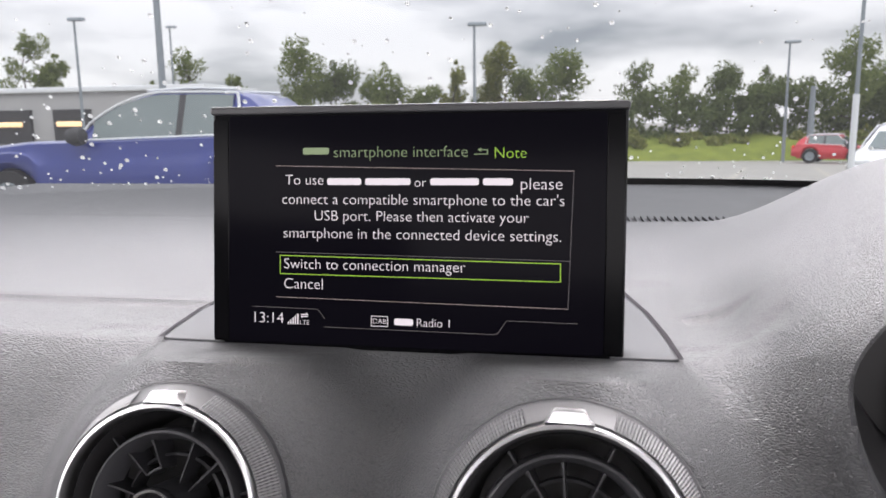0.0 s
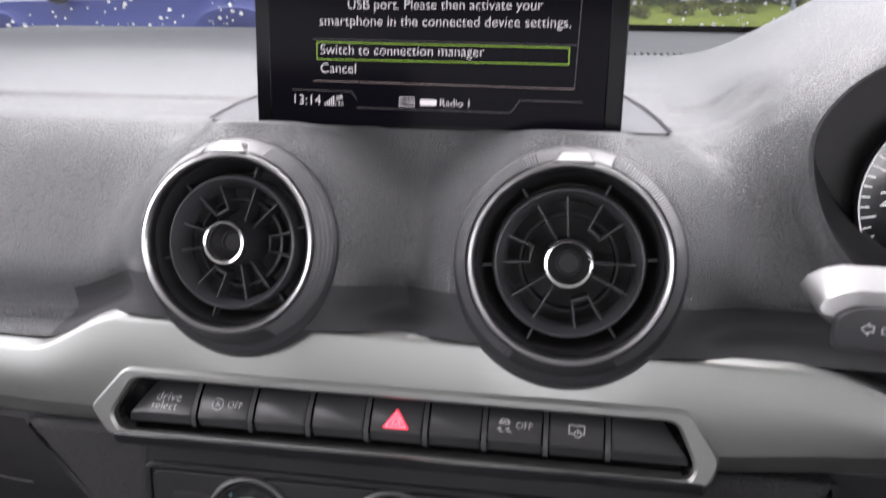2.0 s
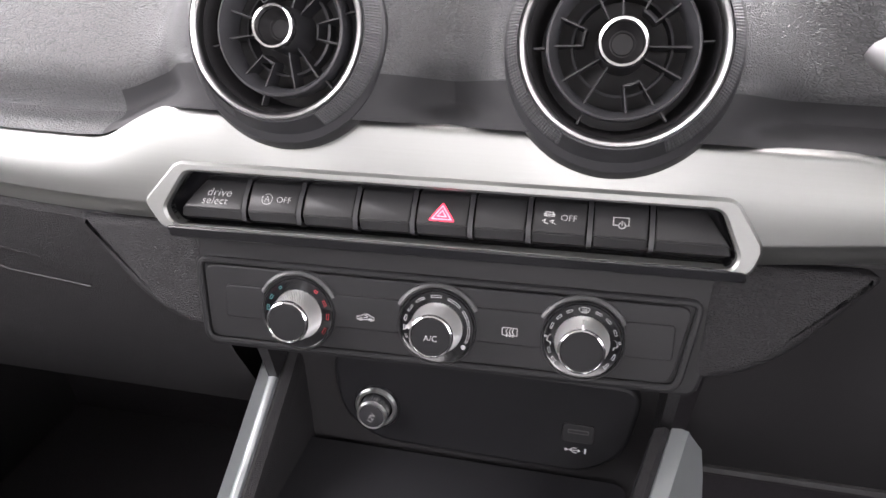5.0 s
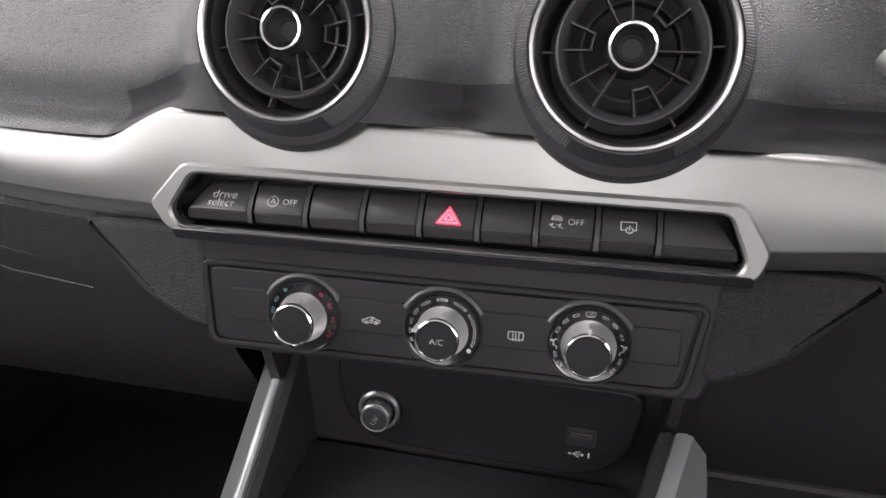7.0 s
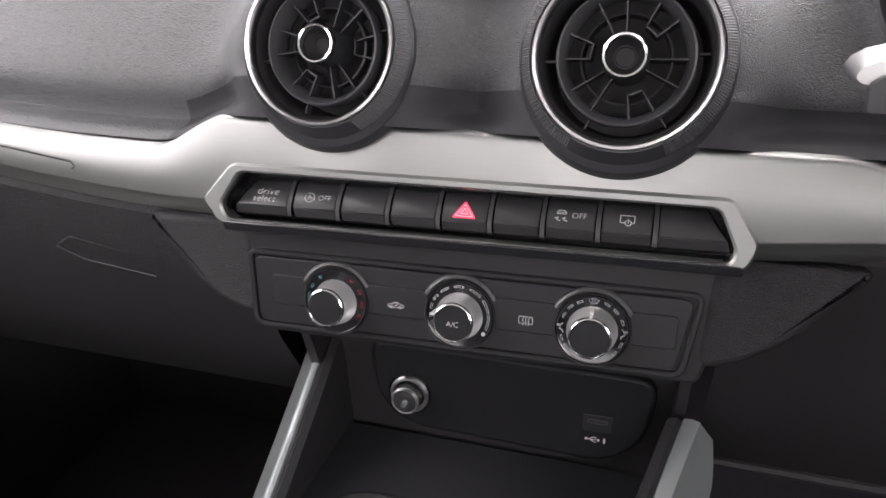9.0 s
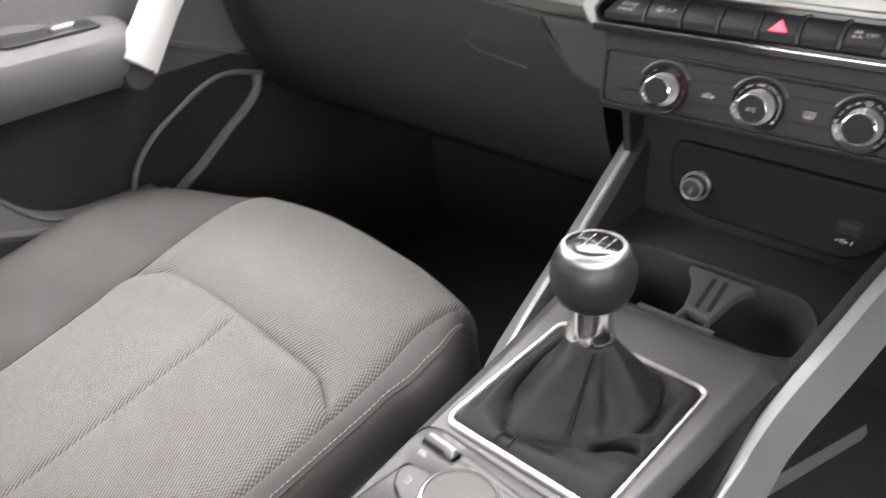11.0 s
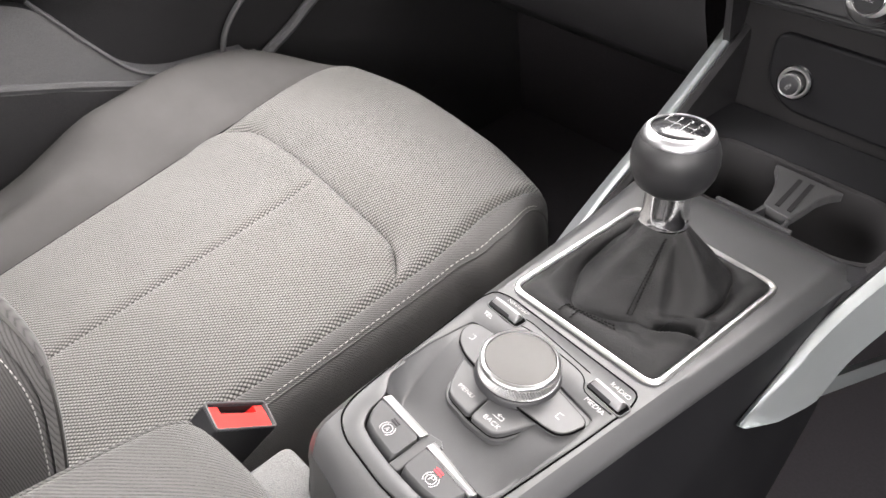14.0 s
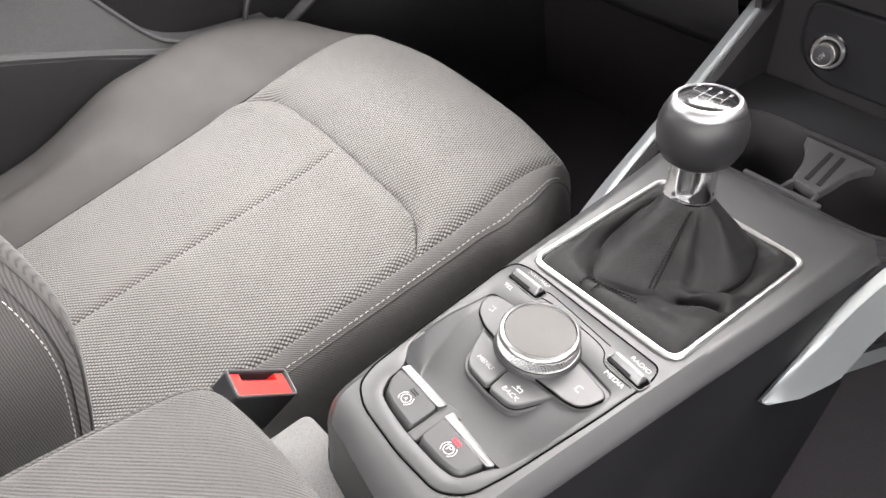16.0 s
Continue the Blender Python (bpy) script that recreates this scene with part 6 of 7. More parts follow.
def seat_point(k, side, j, seam=True):
    """k along the cushion (a fraction of a row is fine), side: 'i' insert (j = -1..1) or 'l', 'r' bolster (index)."""
    k0 = min(int(k), len(FRONT) - 2)
    y, z = FRONT[k0] + (FRONT[k0 + 1] - FRONT[k0]) * (k - k0)
    hw = half_insert(y, side == "r" or (side == "i" and j > 0))
    front = smooth(0.06, 0.17, y)
    if side == "i":
        s = j
        ox, oz = s * hw, 0.006 * (1 - s * s) * (1 - front)
    elif side == "l":
        ox, oz = -hw + LEFT_S[j][0], -0.004 + LEFT_S[j][1] * (1 - 0.75 * smooth(-0.06, 0.17, y)) * (1 - 0.8 * smooth(-0.11, -0.24, y) * smooth(-0.02, -0.07, LEFT_S[j][0]))
        s = -1 - abs(LEFT_S[j][0]) / 0.1
    else:
        ox, oz = hw + RIGHT_S[j][0] * (1 + 0.40 * smooth(0.0, 0.09, y)) * (1 - 0.45 * smooth(0.115, 0.185, y)), -0.004 + RIGHT_S[j][1] * (1 - 0.3 * front)
        s = 1 + abs(RIGHT_S[j][0]) / 0.1
    back = 0.034 * smooth(0.25, 1.35, abs(s)) ** 1.3 + 0.055 * max(0.0, abs(s) - 1.0)
    back += float(np.interp(s, [-1.0, -0.6, 0.0, 0.3, 0.6, 1.0, 1.4], [-0.008, 0.0, 0.010, 0.017, 0.022, 0.024, 0.026]))
    yy = y - back * smooth(-0.05, 0.14, y)
    if side == "i" and seam:
        d = yy - seam_y(ox)
        edge = (1 - abs(s)) * hw
        hem = 0.25 + 0.75 * smooth(0.0, 0.025, edge)
        if d < 1e-6:
            # padded edge of the rear panel, and its centre crease
            oz -= 0.0085 * max(0.0, 1 + d / 0.013) ** 3.2 * hem
            oz += 0.0022 * math.exp(-((d + 0.022) / 0.014) ** 2)
            oz -= 0.0034 * math.exp(-abs(ox) / 0.0034) * smooth(0.004, 0.022, -d)
        else:
            oz -= 0.0110 * math.exp(-d / 0.009) * hem
            oz += 0.0050 * smooth(0.006, 0.04, d) * smooth(0.16, 0.05, yy) * (1 - s**4)
        oz -= 0.005 * math.exp(-(edge / 0.0045) ** 2)
    return Vector((SEAT_X + ox, yy, z + oz))


seat = thing("passenger_seat", pose(SEAT_X, -0.1, 0.30), "grey woven cloth passenger seat with dark ribbed bolsters", "seat")
K = len(FRONT)


def seat_sheet(name, side, js, rows_of, material, label=""):
    """A cover panel; rows_of gives the rows (as k) of each column."""
    bm = bmesh.new()
    g = [[bm.verts.new(seat_point(k, side, j)) for k in rows_of(j)] for j in js]
    for a, b in zip(g, g[1:]):
        for i in range(len(a) - 1):
            bm.faces.new((a[i], b[i], b[i + 1], a[i + 1]))
    return part(name, bm, material, seat, label)


def seam_row(s):
    """The row at which a column of the insert meets the cross seam."""
    lo, hi = 0.0, K * 0.75
    for _ in range(40):
        mid = (lo + hi) / 2
        p = seat_point(mid, "i", s, False)
        lo, hi = (mid, hi) if p.y < seam_y(p.x - SEAT_X) else (lo, mid)
    return lo


def drop_row(s):
    """The row at which the front panel ends and the valance begins."""
    return min(k for k in range(60, K) if seat_point(k, "i", s, False).z < 0.60 and FRONT[k][0] > 0.1)


S_IN = np.array(sorted(set(np.round(np.concatenate([np.linspace(-1, 1, 121), np.linspace(-0.12, 0.12, 41)]), 5))))
ROW_OF = {float(s): seam_row(float(s)) for s in S_IN}
DROP_OF = {float(s): drop_row(float(s)) for s in S_IN}
seat_sheet("rear_insert", "i", [float(s) for s in S_IN], lambda s: [ROW_OF[s] * (1 - (1 - f) ** 1.8) - 1e-4 for f in np.linspace(0, 1, 110)], M_INSERT, "grey woven rear panel with a centre crease")
seat_sheet("front_insert", "i", [float(s) for s in S_IN], lambda s: [ROW_OF[s] + 1e-3 + (DROP_OF[s] - ROW_OF[s]) * f ** 1.7 for f in np.linspace(0, 1, 90)], M_INSERT, "grey woven front panel")
seat_sheet("front_valance", "i", [float(s) for s in S_IN[::3]], lambda s: [DROP_OF[s] + (K - 1 - DROP_OF[s]) * f for f in np.linspace(0, 1, 20)], M_RIB)
seat_sheet("outer_bolster", "l", list(range(36)), lambda j: range(K), M_CLOTH, "dark grey cloth bolster")
seat_sheet("inner_bolster", "r", list(range(36)), lambda j: range(K), M_RIB, "dark ribbed cloth bolster")
jr = min(range(36), key=lambda j: abs(RIGHT_S[j][0] - 0.0215))
stitch([seat_point(k, "r", jr) + Vector((0, 0, 0.0006)) for k in range(8, K - 52)], 0.0050, M_THREAD, seat, dash=0.62, r=0.00042)
part("welt", tube([seat_point(k, "r", jr + 1) for k in range(6, K - 40)], 0.0011, 6), M_RIB, seat)
part("base", block(0.40, 0.44, 0.24, 0.02, pose(SEAT_X, -0.08, 0.30)), M_DEEP, seat)
# backrest
B_PATH = spline([(-0.360, 0.585), (-0.330, 0.640), (-0.315, 0.69), (-0.306, 0.75), (-0.318, 0.82), (-0.36, 0.95), (-0.44, 1.18)], 48)
CROSS = spline([(-0.245, -0.10), (-0.25, 0.0), (-0.235, 0.045), (-0.20, 0.055), (-0.165, 0.035), (-0.12, 0.012), (0.0, 0.006), (0.09, 0.008), (0.105, 0.012), (0.118, 0.020), (0.132, 0.0235), (0.145, 0.019), (0.153, 0.006), (0.156, -0.03), (0.154, -0.10)], 90)
rings = []
for i, (y, z) in enumerate(B_PATH):
    t = i / 47
    taper = 1 - 0.25 * smooth(0.6, 1.0, t)
    rings.append([(SEAT_X + x * taper, y + d, z + d * 0.25) for x, d in CROSS])
jb = min(range(90), key=lambda j: abs(CROSS[j][0] - 0.1505) + abs(CROSS[j][1] - 0.0115))
part("backrest", loft([ring[:jb + 1] for ring in rings], False), M_RIBB, seat, "dark grey cloth backrest")
part("side_cover", loft([[(x - 0.0012 * (i == 0), y, z) for i, (x, y, z) in enumerate(ring[jb:])] for ring in rings], False), M_RIBB, seat, "dark ribbed cloth side cover")
part("side_welt", tube([Vector(rings[i][jb - 2]) for i in range(2, 40)], 0.0014, 6), M_CLOTH, seat)
part("backrest_core", block(0.32, 0.07, 0.62, 0.02, pose(SEAT_X, -0.375, 0.58, 12, 0, 0)), M_DEEP, seat)
stitch([Vector(rings[i][jb + 1]) + Vector((0.0006, 0.0006, 0)) for i in range(2, 34)], 0.0050, M_THREAD, seat, dash=0.62, r=0.00042)

# ---- seat-belt buckle ----
BK = pose(-0.1435, -0.2667, 0.662, 17.2, 41.8, 91.2)
buckle = thing("seat_belt_buckle", BK, "black seat-belt buckle with a red release button", "buckle")
ol = rrect(0.046, 0.0196, 0.003, 4)
part("body", frame_plate([(x, y) for x, y in ol], shrink(ol, 0.0026), 0.0, 0.076, 0.0012), M_BLACK, buckle, at=BK)
part("lip", tube([(x, y, 0.0758) for x, y in shrink(ol, 0.0009) + shrink(ol, 0.0009)[:1]], 0.0009, 8), M_GRIP, buckle, "thin grey lip, paler than the body", at=BK)
rings = []
for i in range(13):
    x = -0.0200 + 0.040 * i / 12
    dip = 0.010 if abs(x) < 0.0125 else 0.0
    rings.append([(x, -0.0074, 0.05), (x, -0.0074, 0.0752), (x, 0.0020, 0.0752), (x, 0.0026, 0.0750 - dip), (x, 0.0074, 0.0746 - dip), (x, 0.0074, 0.05)])
part("release_button", loft(rings, False), M_BUCKLE, buckle, "red plastic release button", at=BK)
part("tongue_slot", block(0.021, 0.0045, 0.01, 0.001, BK @ pose(0, 0.0054, 0.0600)), M_DEEP, buckle)
part("stalk", tube([BK @ Vector(p) for p in ((0, 0, 0.002), (0, 0.0, -0.02), (0.0, 0.0, -0.04))], [0.014, 0.012, 0.010], 8), M_DEEP, buckle)

# ---- centre armrest and the tray before it ----
arm = thing("armrest", pose(0, -0.42, 0.55), "grey ribbed cloth centre armrest with rounded front", "armrest")
A_Y = spline([(-0.2504, 0.7320), (-0.2494, 0.7620), (-0.2504, 0.7920), (-0.2554, 0.8080), (-0.2654, 0.8165), (-0.2844, 0.8195), (-0.325, 0.8205), (-0.45, 0.821), (-0.62, 0.821)], 60)
A_X = spline([(-1.0, -0.065), (-1.02, -0.030), (-1.0, -0.012), (-0.94, -0.003), (-0.8, 0.0), (0.0, 0.0015), (0.8, 0.0), (0.94, -0.003), (1.0, -0.012), (1.02, -0.030), (1.0, -0.065)], 70)
rings = []
for y, z in A_Y:
    w = 0.0632 + 0.009 * smooth(-0.25, -0.36, y)
    rings.append([(u * w - 0.005, y - 0.004 * abs(u) ** 3.0 * smooth(-0.36, -0.25, y), z + dz) for u, dz in A_X])
part("cover", loft(rings, False), M_RIBX, arm, "ribbed grey cloth cover")
ja = min(range(70), key=lambda j: abs(A_X[j][0] + 0.93))
part("welt", tube([Vector(rings[i][ja]) for i in range(14, 60)], 0.0011, 6), M_RIBX, arm)
part("core", block(0.11, 0.34, 0.20, 0.01, pose(-0.005, -0.44, 0.57)), M_DEEP, arm)
box = part("console_bin", block(0.150, 0.12, 0.30, 0.006, pose(-0.002, -0.274, 0.435)), M_TRAY)
tagged(box, "grey grained console bin below the armrest", "console bin")

# ---- passenger door ----
door = thing("passenger_door", pose(-0.70, -0.1, 0.30), "dark grey passenger door lining with silver grab handle", "door")


def door_x(y, z):
    x = -0.672 - 0.012 * smooth(0.7, 0.95, z)
    x -= 0.03 * smooth(0.30, 0.55, y)
    return x


ys, zs = np.linspace(0.70, -0.9, 81), np.linspace(0.25, 1.02, 60)
part("lining", loft([[(door_x(y, z), y, z) for z in zs] for y in ys], False), M_DOOR, door)
part("shell", sheet([(-0.74, 0.9, 0.25), (-0.74, -1.7, 0.25), (-0.74, -1.7, 1.02), (-0.74, 0.9, 1.02)], 0.03), M_DEEP, door)
# armrest ledge with switches
A_SEC = [(0.030, 0.858), (-0.022, 0.862), (-0.056, 0.858), (-0.066, 0.850), (-0.070, 0.836), (-0.062, 0.812), (-0.045, 0.792), (0.0, 0.780), (0.03, 0.778)]
rings = []
for y, k in ((0.118, 0.15), (0.110, 0.55), (0.098, 0.85), (0.080, 1.0), (0.03, 1.0), (-0.1, 1.0), (-0.3, 1.0), (-0.6, 0.95)):
    rings.append([(-0.672 - d * k if d < 0 else -0.690, y, 0.83 + (z - 0.83) * (0.6 + 0.4 * k)) for d, z in A_SEC])
part("armrest", loft(rings, False, True, True), M_DOOR, door)
part("switch_panel", slab(rrect(0.036, 0.10, 0.006, 4), 0, 0.002, 0.001), M_BLACK, door, at=pose(-0.640, 0.025, 0.8605))
part("window_switch", block(0.012, 0.022, 0.006, 0.002, pose(-0.638, 0.040, 0.8620)), M_SILVER, door)
# grab handle
n = 14
pth = spline([(-0.612, 0.098, 0.814), (-0.614, 0.122, 0.843), (-0.618, 0.152, 0.876), (-0.626, 0.188, 0.904), (-0.640, 0.214, 0.916)], n)
rings = []
for i, (x, y, z) in enumerate(pth):
    t = i / (n - 1)
    w = 0.025 - 0.005 * t
    d = Vector((0, 0.66, 0.75))
    s = Vector((0.35, -0.70, 0.62)).normalized()
    o = Vector((x, y, z))
    side = Vector((0.25, -0.75, 0.61)).normalized()
    out = Vector((0.95, 0.25, -0.1)).normalized()
    rings.append([o - side * w - out * 0.008, o - side * w + out * 0.004, o - side * 0.004 + out * 0.0065, o + side * w * 0.4 + out * 0.007, o + side * w + out * 0.003, o + side * w - out * 0.008])
part("grab_handle", loft(rings, True, True, True), M_HANDLE, door, "satin silver grab handle")
part("handle_foot", tube([(-0.690, 0.10, 0.800), (-0.650, 0.098, 0.800), (-0.612, 0.096, 0.804)], [0.020, 0.020, 0.017], 10), M_BLACK, door)
# upper crease and map pocket lips
part("crease", tube([(-0.676, y, 0.862 - 0.36 * max(0, y - 0.02) - 0.02 * max(0, -y)) for y in np.linspace(0.36, -0.5, 30)], 0.006, 8), M_DOOR, door)
lip = spline([(-0.662, 0.300, 0.738), (-0.655, 0.241, 0.757), (-0.655, 0.206, 0.755), (-0.655, 0.160, 0.736), (-0.655, 0.114, 0.711), (-0.655, 0.081, 0.675), (-0.66, 0.07, 0.62)], 24)
part("pocket_lip", tube(lip, [0.0035] * 24, 8), M_DOOR, door)
lip2 = spline([(-0.664, 0.285, 0.742), (-0.655, 0.276, 0.726), (-0.655, 0.258, 0.708), (-0.655, 0.215, 0.682), (-0.655, 0.173, 0.654), (-0.655, 0.134, 0.633), (-0.655, 0.09, 0.60)], 24)
part("speaker_lip", tube(lip2, [0.007] * 24, 8), M_DOOR, door)
lip3 = spline([(-0.655, -0.12, 0.775), (-0.645, -0.075, 0.715), (-0.640, -0.045, 0.680), (-0.638, -0.02, 0.667), (-0.638, 0.02, 0.660), (-0.640, 0.10, 0.652)], 30)
part("bin_edge", tube(lip3, [0.0025] * 30, 8), M_DOOR, door)
rings = [[(x + 0.004, y, z), (x + 0.012, y, z - 0.02), (x + 0.016, y - 0.01, z - 0.06), (x + 0.012, y - 0.01, z - 0.30)] for x, y, z in spline([(-0.655, -0.60, 0.728), (-0.648, -0.25, 0.712), (-0.645, -0.12, 0.680), (-0.640, -0.03, 0.652), (-0.638, 0.02, 0.648), (-0.640, 0.11, 0.640)], 30)]
# black instead of the lining's grey: the shadow below the rim as colour
part("door_bin", loft(rings, False), M_LOWER, door, "door pocket front, its shade put into a black colour")
part("bin_rim", tube([Vector(r[0]) + Vector((-0.004, 0, 0.006)) for r in rings], 0.006, 8), M_DOOR, door)
# panel under the armrest; ahead, a dark sheet paints the map pocket's shade
upper = spline([(-0.658, -0.60, 0.782), (-0.657, -0.35, 0.782), (-0.656, -0.16, 0.781)] + [tuple(lip3[i]) for i in (2, 6, 12, 18, 24, 29)], 40)
lower = spline([tuple(Vector(rings[i][0])) for i in (0, 8, 16, 20, 24, 27, 29)], 40)
panel = [[Vector(a) + Vector((-0.022, 0, 0.002)), Vector(a)] + [Vector(a).lerp(Vector(b), k) for k in (0.3, 0.65, 1.0)] for a, b in zip(upper, lower)]
part("lower_panel", loft(panel, False), M_DOOR, door, "dark grey panel under the armrest")
part("map_pocket_shade", loft([[(door_x(y, z) + 0.004, y, z) for z in np.linspace(0.26, 0.776, 18)] for y in np.linspace(0.715, -0.20, 30)], False), M_LOWER, door, "black sheet standing for the shade in the map pocket")

# ---- glove box and lower dash ----
glove = thing("glove_box", pose(-0.38, 0.30, 0.7), "black glove box lid with a recessed handle", "glove box")
rings = []
for x in np.linspace(-0.66, -0.135, 28):
    lift = 0.040 * smooth(0.15, 0.60, -x)
    rings.append([(x, 0.262, 0.945 + lift), (x, 0.232, 0.912 + lift), (x, 0.226, 0.900 + lift), (x, 0.232, 0.870 + lift), (x, 0.262, 0.800), (x, 0.300, 0.730), (x, 0.340, 0.700), (x, 0.46, 0.690)])
part("lid", loft(rings, False), M_LOWER, glove)
HND = pose(-0.238, 0.2352, 0.866, 110) @ pose(0, 0, 0, 0, 0, -8)
part("handle", slab(rounded([(-0.034, -0.004), (-0.016, -0.012), (0.034, -0.012), (0.040, 0.004), (-0.02, 0.008)], 0.004, 4), -0.006, 0.0006, 0.0006), M_LOWER, glove, "black recessed handle", at=HND)
part("handle_edge", tube([HND @ Vector(p) for p in ((-0.034, -0.005, 0.0006), (-0.016, -0.012, 0.0006), (0.034, -0.0125, 0.0006))], 0.0007, 6), M_BLACK, glove)
low = thing("driver_lower_dash", pose(0.42, 0.26, 0.80), "black lower dashboard panel on the driver side", "lower dashboard")
part("panel", loft([[(x, 0.262, 0.950), (x, 0.236, 0.910), (x, 0.240, 0.86), (x, 0.29, 0.74), (x, 0.40, 0.66)] for x in np.linspace(0.13, 0.72, 24)], False), M_DEEP, low)
part("lower_edge", tube([(x, 0.289, 0.741) for x in np.linspace(0.13, 0.72, 12)], 0.004, 8), M_DEEP, low)

# slot line in the trim bar
part("slot", tube([(-0.300, 0.2200, 0.9395), (-0.228, 0.2188, 0.9315), (-0.2255, 0.2182, 0.9290), (-0.2275, 0.2180, 0.9275)], 0.0006, 6), M_DEEP, trim_bar)

# ---- instrument binnacle ----
cluster = thing("instrument_cluster", pose(0.30, 0.33, 1.0), "black instrument cluster with white dial marks", "instrument cluster")
part("surround", loft(HOOD_INNER, True, False, True), M_DEEP, cluster)
DI = pose(0.2575, 0.336, 1.002, 78)
for dx in (0.0, 0.098):
    dd = DI @ pose(dx, 0, 0)
    gauge = part("gauge", lathe([(0.0500, 0.0), (0.0502, 0.006), (0.0488, 0.0070), (0.0478, 0.006), (0.0476, 0.001), (0.0001, 0.001)], 72), M_GLOSS, cluster, "round black gauge", at=dd)
    part("gauge_ring", lathe([(0.0492, 0.0064), (0.0490, 0.0074), (0.0482, 0.0072), (0.0482, 0.0060)], 72), M_SILVER, gauge, at=dd)
    marks = []
    for i in range(41):
        a = 225 - 270 * i / 40
        long = 0.0065 if i % 5 == 0 else 0.0035
        marks.append([(0.0455 * math.cos(radians(a)), 0.0455 * math.sin(radians(a))), ((0.0455 - long) * math.cos(radians(a)), (0.0455 - long) * math.sin(radians(a)))])
    part("marks", strokes(marks, 0.0006, 0.0014), M_DIALMARK, gauge, flat=True, at=dd)
    for i in range(8):
        a = 240 - 30 * i
        words(str(i), 0.0056 if i != 1 else 0.0022, dd @ pose(0.0345 * math.cos(radians(a)), 0.0345 * math.sin(radians(a)) - 0.0025, 0.0015), M_DIALMARK, gauge, x="CENTER", high=0.0072)

# ---- steering wheel and stalk ----
WH = pose(0.358, 0.045, 1.005, 66)
wheel = thing("steering_wheel", WH, "black leather steering wheel, partly seen", "steering wheel")
part("rim", lathe([(0.188 + 0.0165 * math.cos(a), 0.0145 * math.sin(a)) for a in (2 * math.pi * i / 18 for i in range(19))], 96), M_WHEEL, wheel, at=WH)
part("hub", lathe([(0.075, -0.03), (0.075, 0.004), (0.06, 0.014), (0.0001, 0.018)], 40), M_BLACK, wheel, at=WH)
for a in (0, 180, 270):
    part("spoke", block(0.13, 0.035, 0.012, 0.004, WH @ pose(0, 0, 0, 0, 0, a) @ pose(0.125, 0, -0.012)), M_BLACK, wheel)
stalk = thing("indicator_stalk", pose(0.20, 0.19, 1.0), "black indicator stalk with a silver sleeve and arrows", "stalk")
rings = []
for x, k in ((0.1515, 0.12), (0.1530, 0.45), (0.1575, 0.80), (0.1635, 1.0), (0.19, 1.0), (0.30, 0.9)):
    z0 = 1.0030
    rings.append([(x, 0.196 - 0.004 * k, z0 - 0.0085 * k), (x, 0.190, z0 - 0.004 * k), (x, 0.191, z0 + 0.007 * k), (x, 0.199, z0 + 0.0115 * k), (x, 0.212, z0 + 0.008 * k), (x, 0.214, z0 - 0.008 * k)])
part("sleeve", loft(rings, True, True, True), M_DIALRIM, stalk, "satin silver sleeve")
ST2 = pose(0.1555, 0.1876, 1.0010, 82) @ Matrix.Scale(0.62, 4)
part("end_face", slab(rounded([(0.0, -0.016), (0.10, -0.016), (0.10, 0.007), (0.010, 0.007), (0.0, 0.001)], 0.004, 4), -0.004, 0.0012, 0.001), M_BLACK, stalk, at=ST2)
part("arrow_signs", strokes([[(0.0125, -0.004), (0.0160, -0.0010), (0.0160, -0.0025), (0.0185, -0.0025), (0.0185, -0.0055), (0.0160, -0.0055), (0.0160, -0.0070), (0.0125, -0.004)],
                             [(0.0290, -0.0045), (0.0255, -0.0015), (0.0255, -0.0030), (0.0225, -0.0030), (0.0225, -0.0060), (0.0255, -0.0060), (0.0255, -0.0075), (0.0290, -0.0045)]], 0.0006, 0.0014), M_WHITE, stalk, flat=True, at=ST2)
part("column", block(0.12, 0.20, 0.09, 0.02, pose(0.34, 0.17, 0.94)), M_DEEP, stalk)

# demister grille at the foot of the windscreen
grille = thing("demister_grille", pose(0, 0.73, 1.03), "black ribbed demister grille at the windscreen foot", "grille")
part("tray", sheet([(-0.62, 0.728, 1.0365), (0.62, 0.728, 1.0365), (0.62, 0.785, 1.0345), (-0.62, 0.785, 1.0345)], 0.004), M_DEEP, grille)
for i in range(180):
    x = -0.60 + 1.2 * i / 179
    ob = new("slat", SLAT_MESH) if i else part("slat", block(0.0024, 0.050, 0.003, 0, pose(x, 0.756, 1.0350)), M_BLACK, grille)
    if i == 0:
        SLAT_MESH, X0 = ob.data, x
    else:
        ob.parent = grille
        ob.location = (x - X0, 0, 0)
frit = part("trim_frit", loft([[screen_at(-0.10 + 1.1 * i / 32, v) + Vector((0, -0.004, 0)) for i in range(33)] for v in (0.05, 0.092)], False), M_DEEP)
tagged(frit, "black dotted border at the foot of the windscreen", "windscreen border", kind="structure")

# ---- outside: car park ----
def ground_z(y):
    return -0.03 * (min(max(y, 8.0), 70.0) - 8.0)


M_ASPHALT = mat("pale_wet_asphalt", (0.27, 0.26, 0.235), 0.6)
tint(M_ASPHALT, (0.19, 0.185, 0.17), 0.7, 0.35)
M_GRASS = mat("grass", (0.17, 0.20, 0.035), 0.9, spec=0.2)
tint(M_GRASS, (0.10, 0.13, 0.025), 0.9, 1.2)
M_PAINT = mat("road_paint", (0.33, 0.31, 0.27), 0.7)
M_BARK = mat("bark", (0.06, 0.048, 0.036), 0.9)
tint(M_BARK, (0.10, 0.09, 0.07), 0.6, 30)
M_POST = mat("galvanised_steel", (0.22, 0.25, 0.27), 0.5, 0.4)
